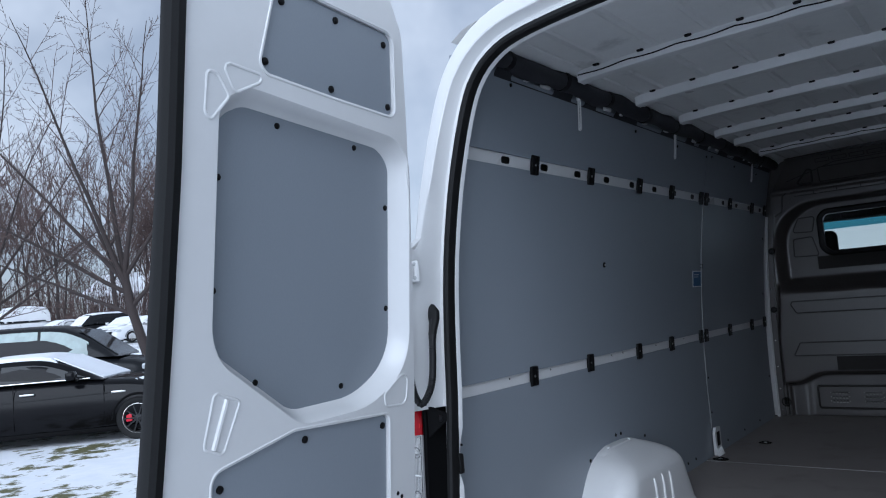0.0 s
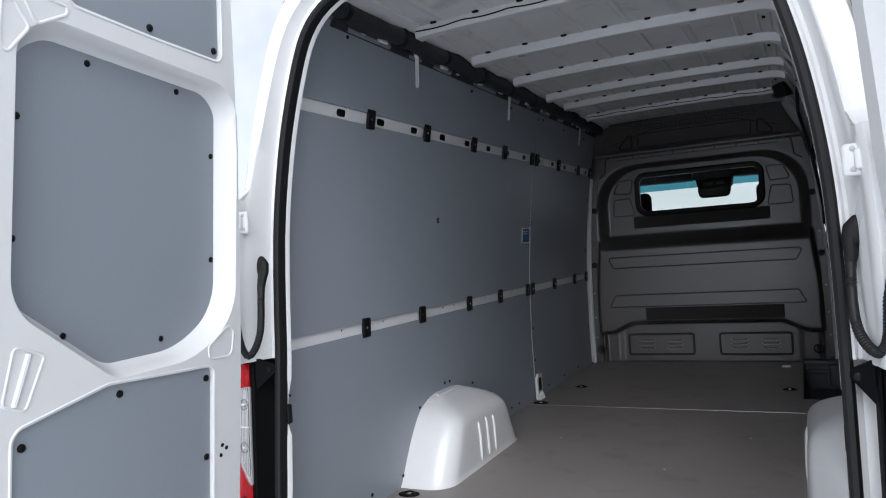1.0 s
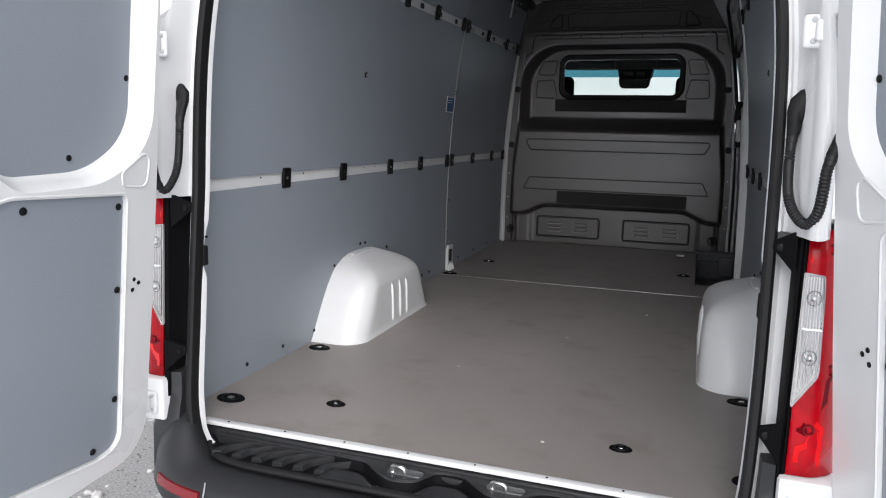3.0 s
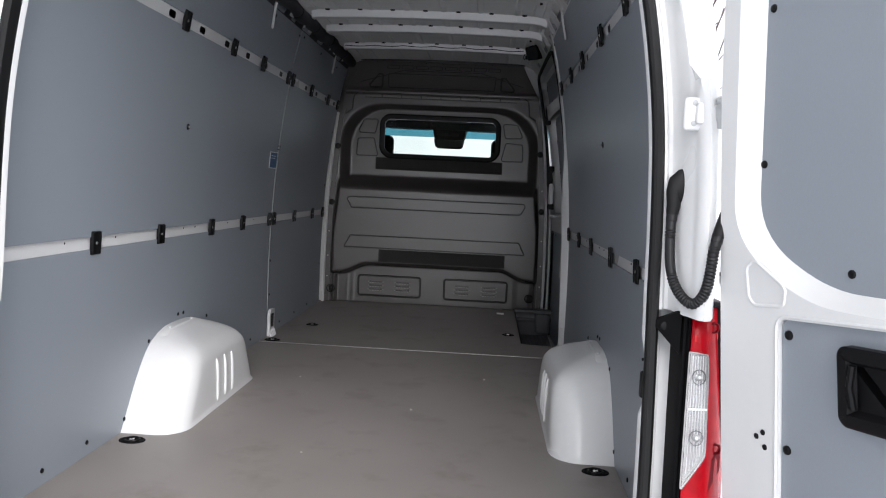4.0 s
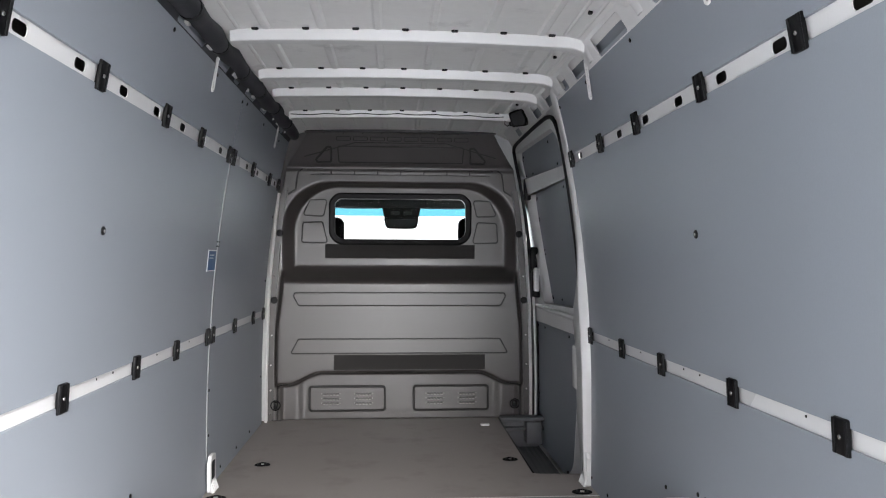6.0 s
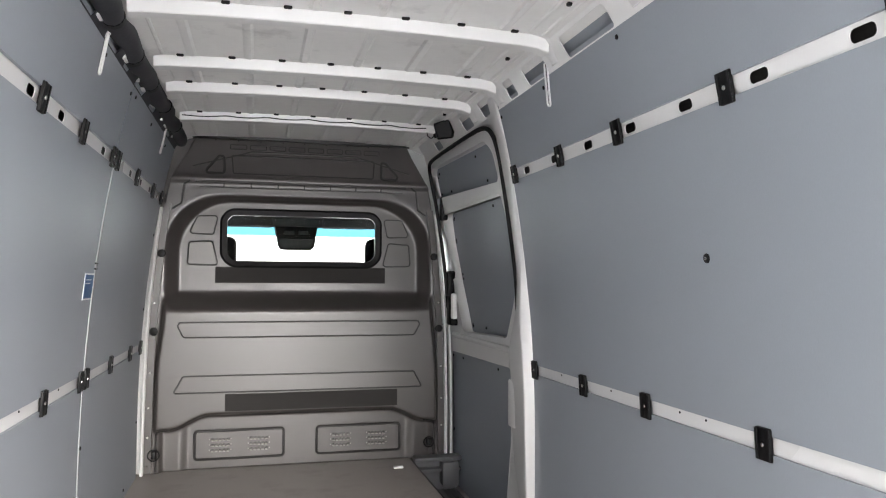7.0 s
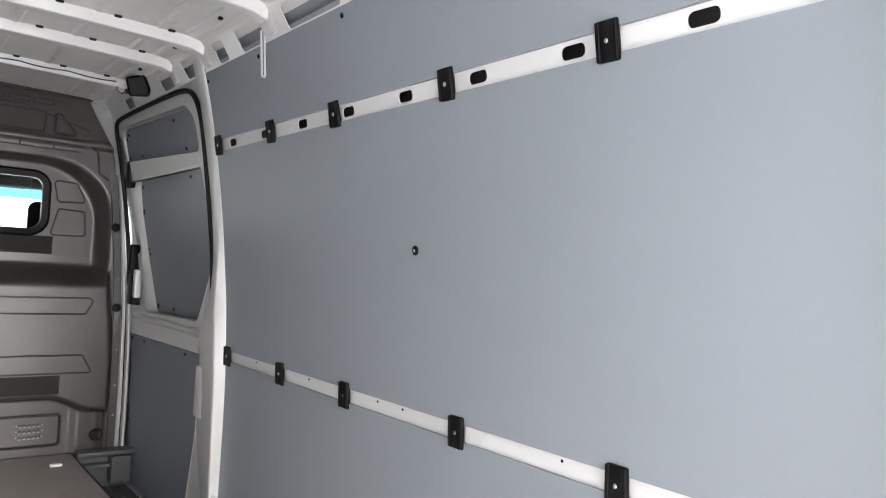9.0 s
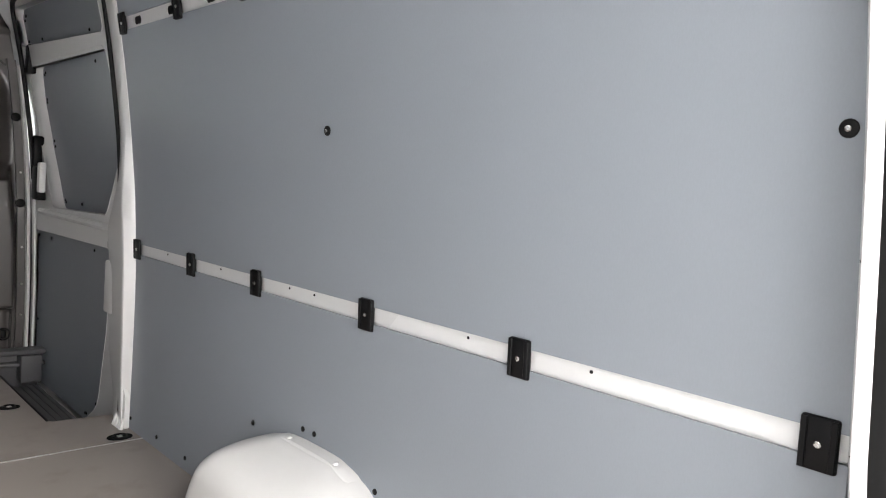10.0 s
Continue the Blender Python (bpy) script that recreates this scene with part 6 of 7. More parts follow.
def wheel_part(parent, x, y, z, r, w, rim_mat, red=False, turn=0.0):
    """A tyre with its rim, axis along local x."""
    wh = new("wheel")
    wh.parent = parent
    wh.matrix_basis = Matrix.Translation((x, y, z))
    bm = bmesh.new()
    n = 32
    prof = [(0.62, -0.42), (0.70, -0.5), (0.93, -0.5), (0.99, -0.40), (1.0, -0.2), (1.0, 0.2), (0.99, 0.40), (0.93, 0.5), (0.70, 0.5), (0.62, 0.42)]
    loft(bm, [[Vector((w * b, r * a * math.cos(k * math.tau / n), r * a * math.sin(k * math.tau / n))) for a, b in prof] for k in range(n + 1)], closed=False)
    bmesh.ops.remove_doubles(bm, verts=bm.verts[:], dist=1e-5)
    part("tyre", bm, RUBBER, wh)
    bm = bmesh.new()
    loft(bm, [[Vector((w * b, r * a * math.cos(k * math.tau / n), r * a * math.sin(k * math.tau / n))) for a, b in ((0.71, 0.49), (0.68, 0.5), (0.65, 0.44), (0.60, 0.2), (0.60, -0.4))] for k in range(n + 1)], closed=False)
    part("rim", bm, STEEL, wh)
    bm = bmesh.new()
    for k in range(10):
        a = k * math.tau / 10 + turn
        d, q = Vector((0, math.cos(a), math.sin(a))), Vector((0, -math.sin(a), math.cos(a)))
        loft(bm, [[d * (r * f) + q * (s * r * g) + Vector((w * h, 0, 0)) for s, h in ((-1, 0.36), (-0.8, 0.42), (0.8, 0.42), (1, 0.36))] for f, g in ((0.10, 0.05), (0.35, 0.035), (0.66, 0.03))], closed=False)
    loft(bm, [[Vector((w * h, r * a * math.cos(k * math.tau / 16), r * a * math.sin(k * math.tau / 16))) for k in range(16)] for a, h in ((0.16, 0.34), (0.15, 0.43), (0.05, 0.44))], caps=(False, True))
    part("spokes", bm, rim_mat, wh)
    if red:
        part("caliper", boxed(w * 0.2, w * 0.40, -r * 0.56, -r * 0.26, -r * 0.15, r * 0.38, 0.015), CALIPER, wh, "red brake caliper")
    return wh


under = thing("chassis", "dark van underbody standing on four wheels", "chassis", at=(0, 0, GROUND))
part("frame", boxed(-0.6, 0.6, 0.05, 5.8, 0.40, 0.58, 0.03), BLACK, under)
for s in (-1, 1):
    for y in (1.31, 5.6):
        w = wheel_part(under, s * 0.80, y, 0.34, 0.34, 0.22, STEEL)
        if s < 0:
            w.rotation_euler.z = math.pi
        part("axle_stub", boxed(-0.2 * 1, 0.0, -0.04, 0.04, -0.04, 0.04, 0.01), BLACK, w)
part("axle", boxed(-0.75, 0.75, 1.26, 1.36, 0.29, 0.41, 0.03), BLACK, under)
part("axle", boxed(-0.75, 0.75, 5.55, 5.65, 0.29, 0.41, 0.03), BLACK, under)

# ---- outside: ground, snow, parked cars, bare trees ----
def ground_material():
    m = bpy.data.materials.new("snowy_ground")
    m.use_nodes = True
    t = m.node_tree
    b = t.nodes["Principled BSDF"]

    def node(kind, **kw):
        n = t.nodes.new(kind)
        for k, v in kw.items():
            n.inputs[k].default_value = v
        return n

    def math_node(op, a, c=None):
        n = node("ShaderNodeMath")
        n.operation = op
        for i, v in enumerate((a, c)):
            if v is None:
                continue
            if isinstance(v, (int, float)):
                n.inputs[i].default_value = v
            else:
                t.links.new(v, n.inputs[i])
        return n.outputs[0]

    def ramp(v, lo, hi):
        n = node("ShaderNodeMapRange")
        n.inputs[1].default_value, n.inputs[2].default_value = lo, hi
        t.links.new(v, n.inputs[0])
        return n.outputs[0]

    def mix(f, a, c):
        n = node("ShaderNodeMix")
        n.data_type = "RGBA"
        t.links.new(f, n.inputs[0])
        for i, v in ((6, a), (7, c)):
            if isinstance(v, tuple):
                n.inputs[i].default_value = (*v, 1)
            else:
                t.links.new(v, n.inputs[i])
        return n.outputs[2]

    geo = node("ShaderNodeNewGeometry")
    sep = node("ShaderNodeSeparateXYZ")
    t.links.new(geo.outputs["Position"], sep.inputs[0])
    big = node("ShaderNodeTexNoise", Scale=0.45, Detail=6.0, Roughness=0.6)
    med = node("ShaderNodeTexNoise", Scale=3.0, Detail=6.0, Roughness=0.65)
    fine = node("ShaderNodeTexNoise", Scale=90.0, Detail=3.0, Roughness=0.7)
    blade = node("ShaderNodeTexNoise", Scale=30.0, Detail=5.0, Roughness=0.8)
    for n in (big, med, fine, blade):
        t.links.new(geo.outputs["Position"], n.inputs["Vector"])
    stone = mix(ramp(fine.outputs[0], 0.35, 0.68), (0.17, 0.168, 0.165), (0.36, 0.355, 0.35))
    grass = mix(ramp(blade.outputs[0], 0.35, 0.65), (0.05, 0.055, 0.018), (0.16, 0.15, 0.06))
    snow = mix(ramp(med.outputs[0], 0.3, 0.7), (0.74, 0.77, 0.82), (0.86, 0.87, 0.89))
    wob = math_node("MULTIPLY", math_node("SUBTRACT", big.outputs[0], 0.5), 1.6)
    # lawn strip: snow with grass showing through
    lawn = mix(ramp(math_node("ADD", med.outputs[0], math_node("MULTIPLY", big.outputs[0], 0.8)), 0.98, 1.06), snow, grass)
    # the drive: grey asphalt with thin patches of slush
    slush = mix(ramp(math_node("ADD", med.outputs[0], math_node("MULTIPLY", big.outputs[0], 0.7)), 1.02, 1.10), stone, snow)
    packed = mix(ramp(math_node("ADD", med.outputs[0], math_node("MULTIPLY", big.outputs[0], 0.7)), 0.98, 1.12), snow, stone)
    # bare asphalt shows along the van's flank; unseen packed snow elsewhere is added to bounce light inside
    ragged = math_node("ADD", wob, math_node("MULTIPLY", math_node("SUBTRACT", med.outputs[0], 0.5), 1.6))
    bare = math_node("MULTIPLY", ramp(math_node("ADD", sep.outputs[1], ragged), -1.0, -0.5), ramp(math_node("ADD", sep.outputs[0], ragged), 1.7, 1.1))
    drive = mix(bare, packed, slush)
    near = ramp(math_node("ADD", sep.outputs[0], wob), -3.4, -3.1)
    across = math_node("ADD", math_node("MULTIPLY", sep.outputs[0], -0.72), math_node("MULTIPLY", sep.outputs[1], 0.69))
    lot = ramp(math_node("ADD", across, wob), 10.9, 11.2)
    lot_ground = mix(ramp(math_node("ADD", med.outputs[0], big.outputs[0]), 0.95, 1.05), stone, snow)
    far = ramp(math_node("ADD", across, wob), 14.2, 14.6)
    colour = mix(near, lawn, drive)
    colour = mix(lot, colour, lot_ground)
    colour = mix(far, colour, mix(ramp(math_node("ADD", med.outputs[0], big.outputs[0]), 0.88, 1.0), stone, snow))
    t.links.new(colour, b.inputs["Base Color"])
    b.inputs["Roughness"].default_value = 0.8
    bp = node("ShaderNodeBump", Strength=0.6, Distance=0.02)
    t.links.new(math_node("ADD", med.outputs[0], math_node("MULTIPLY", fine.outputs[0], 0.4)), bp.inputs["Height"])
    t.links.new(bp.outputs[0], b.inputs["Normal"])
    return m


def rise(x, y):
    """How far the ground climbs away from the van."""
    d = math.hypot(x, y)
    return 0.042 * (min(d, 100) - 18 if d > 18 else 0)


bm = bmesh.new()
rad = [0, 2, 4, 6, 8, 10, 12, 14, 16, 18, 20, 24, 30, 40, 60, 80, 100, 200, 500, 1500]
rings = []
for r in rad[1:]:
    rings.append([Vector((r * math.cos(k * math.tau / 72), r * math.sin(k * math.tau / 72),
                          GROUND + (0.0 if r < 5 else 0.10 * noise.noise((r * math.cos(k * math.tau / 72) * 0.12, r * math.sin(k * math.tau / 72) * 0.12, 0)) * (r > 16))
                          + rise(r, 0))) for k in range(72)])
loft(bm, rings)
c = [v for v in bm.verts if v.co.xy.length < 2.1]
bm.faces.new(c)
tagged(part("ground", bm, ground_material(), smooth=60), "bare grey asphalt, a snowy lawn and unseen snow added behind the van", "ground", kind="structure")

SNOW = material("old_snow", (0.82, 0.84, 0.88), 0.7, vary=0.06, grain=20, bump=0.5, bump_scale=30)
rng = random.Random(5)


def clod(bm, x, y, r, flat=0.6):
    made = bmesh.ops.create_icosphere(bm, subdivisions=3 if r > 0.03 else 2, radius=r, matrix=Matrix.LocRotScale((x, y, GROUND + r * 0.2), Euler((rng.random(), rng.random(), rng.random() * 6)), (1, rng.uniform(0.7, 1.2), flat)))
    for v in made["verts"]:
        v.co += (v.co - Vector((x, y, GROUND))).normalized() * r * (0.32 * noise.noise(v.co * (1.4 / r)) + 0.16 * noise.noise(v.co * (4.0 / r)))


DIRTYSNOW = material("dirty_crumbled_snow", (0.52, 0.51, 0.50), 0.85, vary=0.25, grain=60, bump=0.6, bump_scale=90, stain=(0.20, 0.18, 0.16), stain_scale=14, stain_range=(0.52, 0.72))
GRIT = material("grey_road_grit", (0.16, 0.15, 0.14), 0.9, vary=0.4, grain=40)
bm = bmesh.new()
for k in range(80):
    t = rng.random()
    x, y = -1.98 + 0.30 * t + rng.gauss(0, 0.045), 0.10 + 0.45 * t + rng.gauss(0, 0.045)
    clod(bm, x, y, rng.uniform(0.006, 0.022) * (1.9 if rng.random() < 0.1 else 1), 0.7)
for k in range(60):
    clod(bm, rng.uniform(-2.3, -0.95), rng.uniform(-0.3, 1.4), rng.uniform(0.006, 0.016), 0.7)
tagged(part("snow_crumbs", bm, DIRTYSNOW, smooth=60), "crumbled dirty snow along the asphalt", "snow", kind="stuff")
bm = bmesh.new()
for x, y, r in ((-1.13, 0.68, 0.10), (-1.0, 0.74, 0.12), (-0.92, 0.60, 0.09), (-2.05, 0.17, 0.11), (-2.16, 0.08, 0.14), (-2.35, 0.32, 0.12)):
    clod(bm, x, y, r, 0.7)
tagged(part("snow_clods", bm, SNOW, smooth=60), "lumps of old snow on the asphalt", "snow", kind="stuff")
bm = bmesh.new()
for k in range(700):
    x, y, r = rng.uniform(-2.4, -0.8), rng.uniform(-0.4, 1.5), rng.uniform(0.002, 0.006)
    bmesh.ops.create_icosphere(bm, subdivisions=1, radius=r, matrix=Matrix.LocRotScale((x, y, GROUND + r * 0.3), Euler((0, 0, rng.random() * 6)), (1.3, 1, 0.7)))
tagged(part("road_grit", bm, GRIT, smooth=0), "loose grit scattered over grey asphalt", "grit", kind="stuff")

# ---- parked cars ----
CARBLACK = material("black_car_paint", (0.004, 0.004, 0.005), 0.15, vary=0.1, coat=0.0, spec=0.18)
CARDARK = material("dark_blue_grey_car_paint", (0.010, 0.011, 0.013), 0.25, vary=0.1, spec=0.2)
CARWHITE = material("white_car_paint", (0.7, 0.71, 0.72), 0.3, vary=0.04, coat=0.8)
CARGLASS = material("dark_car_glass", (0.008, 0.010, 0.012), 0.08, spec=0.35)
# window reflections put into the base colour as pale blotches
CARGLASS_LIGHT = material("glass_with_painted_reflections", (0.22, 0.30, 0.29), 0.08, coat=1.0, vary=0.4, grain=3)
HEADLAMP = material("headlamp_glass", (0.55, 0.58, 0.6), 0.12, coat=1.0)
DARKRIM = material("dark_alloy", (0.03, 0.03, 0.032), 0.3, metal=0.6)


def parked_car(at, heading, paint, glass_mat, length, width, height, hood, label, shape="sedan", red=False, snow=True):
    """A car whose nose points along its local y axis."""
    car = thing("parked_car", label, "car", "parked cars", at=(at[0], at[1], at[2] if len(at) > 2 else GROUND))
    car.rotation_euler.z = heading
    L, W, H = length / 2, width / 2, height
    belt = hood + 0.10
    # side profile of the lower body: station, bottom, top, half width
    stations = [(-L, 0.45, hood * 0.95, W * 0.80), (-L + 0.12, 0.30, hood + 0.02, W * 0.92), (-L + 0.6, 0.22, belt, W), (-0.6, 0.20, belt, W), (0.7, 0.20, belt - 0.01, W),
                (L - 1.15, 0.20, hood + 0.05, W), (L - 0.55, 0.20, hood - 0.03, W * 0.98), (L - 0.18, 0.22, hood - 0.16, W * 0.90), (L - 0.02, 0.28, hood - 0.30, W * 0.76), (L, 0.38, hood - 0.42, W * 0.7)]
    bm = bmesh.new()
    rings = []
    for y, b, t, w in stations:
        rings.append([Vector((x * w, y, b + (t - b) * z)) for x, z in ((-0.90, 0.0), (-0.985, 0.12), (-1.0, 0.42), (-0.99, 0.70), (-0.965, 0.86), (-0.90, 0.96), (-0.6, 1.0), (0, 1.02),
                                                                       (0.6, 1.0), (0.90, 0.96), (0.965, 0.86), (0.99, 0.70), (1.0, 0.42), (0.985, 0.12), (0.90, 0.0))])
    loft(bm, rings, caps=(True, True))
    part("body", bm, paint, car, smooth=50)
    # cabin: stations of roof line
    if shape == "sedan":
        cabin = [(-L + 0.45, belt - 0.02, 0.0), (-1.6, belt, 0.72), (-1.0, belt, 0.97), (-0.35, belt, 1.0), (0.1, belt, 0.94), (L - 1.5, belt - 0.03, 0.0)]
    else:
        cabin = [(-L + 0.05, belt - 0.02, 0.55), (-L + 0.25, belt, 0.96), (-0.8, belt, 1.0), (0.3, belt, 0.98), (0.8, belt, 0.82), (L - 0.85, belt - 0.05, 0.0)]
    base = cabin
    for _ in range(2):
        q = [cabin[0]]
        for c0, c1 in zip(cabin, cabin[1:]):
            q += [tuple(u + (v - u) * w for u, v in zip(c0, c1)) for w in (0.25, 0.75)]
        cabin = q + [cabin[-1]]
    bm = bmesh.new()
    rings = []
    for y, b, f in cabin:
        top = b + (H - b) * f
        rings.append([Vector((x * W, y, b + (top - b) * z)) for x, z in ((-0.93, 0.0), (-0.90, 0.3), (-0.80, 0.88), (-0.70, 0.98), (0, 1.03), (0.70, 0.98), (0.80, 0.88), (0.90, 0.3), (0.93, 0.0))])
    loft(bm, rings, closed=False)
    part("cabin", bm, paint, car, smooth=50)
    # side windows and pillars
    for s in (-1, 1):
        ys = [c[0] for c in cabin]
        tops = [c[1] + (H - c[1]) * c[2] for c in cabin]

        def top_at(y):
            return interp(y, ys, tops)
        lo = belt + 0.02
        if shape == "sedan":
            wins = [(-1.65, -0.68), (-0.62, 0.66)]
        else:
            wins = [(-L + 0.35, -1.0), (-0.94, 0.05), (0.11, 1.05)]
        for y0, y1 in wins:
            pts = []
            for k in range(9):
                y = y0 + (y1 - y0) * k / 8
                tz = max(lo + 0.01, top_at(y) - 0.10)
                pts.append((y, tz))
            poly = [(y0, lo), (y1, lo)] + pts[::-1]
            bm = bmesh.new()

            def place(u, v, w, s=s):
                f = (v - belt) / max(0.05, (top_at(u) - belt))
                x = interp(f, (0, 0.3, 0.88, 1), (0.93, 0.90, 0.80, 0.7)) * W
                return Vector((s * (x + w), u, v))
            plate(bm, poly, [], place, 0.006, -0.01)
            part("side_window", bm, glass_mat, car)
        part("window_trim", tube(bmesh.new(), [(s * W * 0.945, y, belt + 0.005) for y in (-1.6, -0.8, -0.2, 0.4, 0.75)], 0.012, 6), STEEL if shape == "sedan" else CABDARK, car, "bright window trim")
        part("mirror", boxed(s * (W + 0.02), s * (W + 0.20), 0.45, 0.59, belt + 0.0, belt + 0.14, 0.035, 3), paint, car)
        part("door_handle", boxed(s * (W * 0.985), s * (W + 0.02), -0.30, -0.08, hood - 0.09, hood - 0.06, 0.008), STEEL if shape == "sedan" else paint, car)
        part("door_line", boxed(s * (W * 0.99), s * (W * 0.999), -0.40, -0.392, 0.3, belt - 0.03), CABDARK, car, "dark door gap")
        part("door_line", boxed(s * (W * 0.985), s * (W * 0.997), 0.96, 0.968, 0.3, belt - 0.06), CABDARK, car, "dark door gap")
        part("side_crease", tube(bmesh.new(), [(s * W * 0.992, y, hood - 0.17 + 0.02 * y) for y in (-1.8, -0.6, 0.6, 1.3)], 0.008, 6), paint, car)
        part("headlamp", boxed(s * W * 0.52, s * W * 0.93, L - 0.40, L - 0.10, hood - 0.27, hood - 0.14, 0.04, 3), HEADLAMP, car)
        if shape == "sedan":
            part("badge_bar", boxed(s * W * 0.99, s * (W + 0.006), 1.08, 1.30, hood - 0.16, hood - 0.13, 0.004), STEEL, car, "bright bar on the wing")
    part("windscreen", plate(bmesh.new(), [(-0.80, 0.03), (0.80, 0.03), (0.70, 0.96), (-0.70, 0.96)], [],
                             lambda u, v, w: Vector((u * W, base[-1][0] + (base[-2][0] - base[-1][0]) * v, base[-1][1] + (belt + (H - belt) * base[-2][2] - base[-1][1]) * v + w)), 0.0, 0.022), SNOW if snow else CARGLASS, car)
    part("grille", boxed(-W * 0.45, W * 0.45, L - 0.06, L + 0.015, hood - 0.45, hood - 0.24, 0.02), CABDARK, car)
    part("lower_trim", boxed(-W * 0.95, W * 0.95, -L + 0.4, L - 0.5, 0.16, 0.24, 0.02), CABDARK, car)
    r = 0.34 if shape == "sedan" else 0.35
    for s in (-1, 1):
        for y in (-L + 0.95, L - 0.98):
            w = wheel_part(car, s * (W - 0.10), y, r, r, 0.23, DARKRIM if red else STEEL, red)
            if s < 0:
                w.rotation_euler.z = math.pi
            part("arch_gap", tube(bmesh.new(), [(s * (W * 0.99), y + (r + 0.05) * math.cos(a), r + (r + 0.05) * math.sin(a)) for a in [math.pi * k / 14 for k in range(15)]], 0.02, 6), CABDARK, car, "dark wheel arch edge")
    if snow:
        bm = bmesh.new()
        rings = []
        for k in range(15):
            y = -1.5 + (base[-2][0] + 0.1 + 1.5) * k / 14 if shape == "sedan" else -L + 0.3 + (base[-2][0] - 0.1 + L - 0.3) * k / 14
            tz = interp(y, [c[0] for c in cabin], [c[1] + (H - c[1]) * c[2] for c in cabin])
            e = 0.02 if k in (0, 14) else 1
            rings.append([Vector((x * W * (0.96 + 0.03 * noise.noise((y * 3, x, 1))), y, tz - 0.02 + z * e * (1 + 0.3 * noise.noise((y * 2, x * 3, 2))))) for x, z in ((-0.80, -0.035), (-0.76, 0.05), (-0.4, 0.08), (0, 0.085), (0.4, 0.08), (0.76, 0.05), (0.80, -0.035))])
        loft(bm, rings, closed=False, caps=(True, True))
        part("snow_cap", bm, SNOW, car, "layer of snow on the roof")
        bm = bmesh.new()
        rings = []
        for k in range(9):
            y = L - 1.05 + 0.75 * k / 8
            e = 0.05 if k in (0, 8) else 1
            tz = interp(y, [q[0] for q in stations], [q[2] for q in stations])
            rings.append([Vector((x * W * 0.9, y, tz - 0.01 + z * e * (1 + 0.5 * noise.noise((y * 4, x * 3, 5))))) for x, z in ((-0.9, -0.02), (-0.7, 0.03), (0, 0.05), (0.7, 0.03), (0.9, -0.02))])
        loft(bm, rings, closed=False, caps=(True, True))
        part("snow_patch", bm, SNOW, car, "thin snow on the bonnet")
    return car


HEAD = math.atan2(0.72, 0.69) - math.pi / 2
parked_car((-12.4, 4.0), HEAD, CARBLACK, CARGLASS, 4.9, 1.86, 1.42, 0.93, "black sedan with snow on its roof and red brake calipers", "sedan", True)
parked_car((-16.05, 5.4, GROUND + 0.12), HEAD, CARDARK, CARGLASS_LIGHT, 5.0, 1.92, 1.88, 1.08, "dark grey people carrier with pale reflections painted into its windows", "van", False, False)
far_cars = ((-48.7, 22.4, CARDARK, "dark off-road car parked across snowy ground", "van", 1.78, 2.3), (-45.3, 22.7, CARWHITE, "snow-covered white car parked by the trees", "sedan", 1.45, 1.9),
            (-41.3, 21.8, CARWHITE, "white hatchback half covered in snow", "sedan", 1.5, 2.4), (-55.2, 19.6, CARWHITE, "white van parked far off in snow", "van", 2.5, 2.6),
            (-52.0, 21.4, CARWHITE, "pale car under a layer of snow", "sedan", 1.42, 2.1))
for x, y, paint, label, shape, h, turn in far_cars:
    parked_car((x, y, GROUND + rise(x, y)), HEAD - turn, paint, CARGLASS, 4.7, 1.85, h, 0.95 if h < 2 else 1.3, label, shape)

# snow banks on the far side of the car park
bm = bmesh.new()
for k in range(26):
    x, y = -17.0 - rng.random() * 16, 0
    y = 7.8 + (-x - 17.0) * 0.45 + rng.uniform(-1.5, 1.8)
    made = bmesh.ops.create_icosphere(bm, subdivisions=3, radius=1.0, matrix=Matrix.LocRotScale((x, y, GROUND + rise(x, y)), Euler((0, 0, rng.random() * 6)), (rng.uniform(0.8, 2.0), rng.uniform(0.5, 1.0), rng.uniform(0.12, 0.30))))
    for v in made["verts"]:
        v.co.z += 0.08 * noise.noise(v.co * 1.7)
tagged(part("snow_banks", bm, SNOW, smooth=60), "low banks of ploughed snow", "snow", kind="stuff")

# ---- bare trees ----
BARK = material("grey_brown_bark", (0.04, 0.03, 0.028), 0.85, vary=0.25, grain=30, bump=0.5, bump_scale=60)
TWIGS = material("reddish_twigs", (0.085, 0.058, 0.052), 0.85, vary=0.2, grain=10)


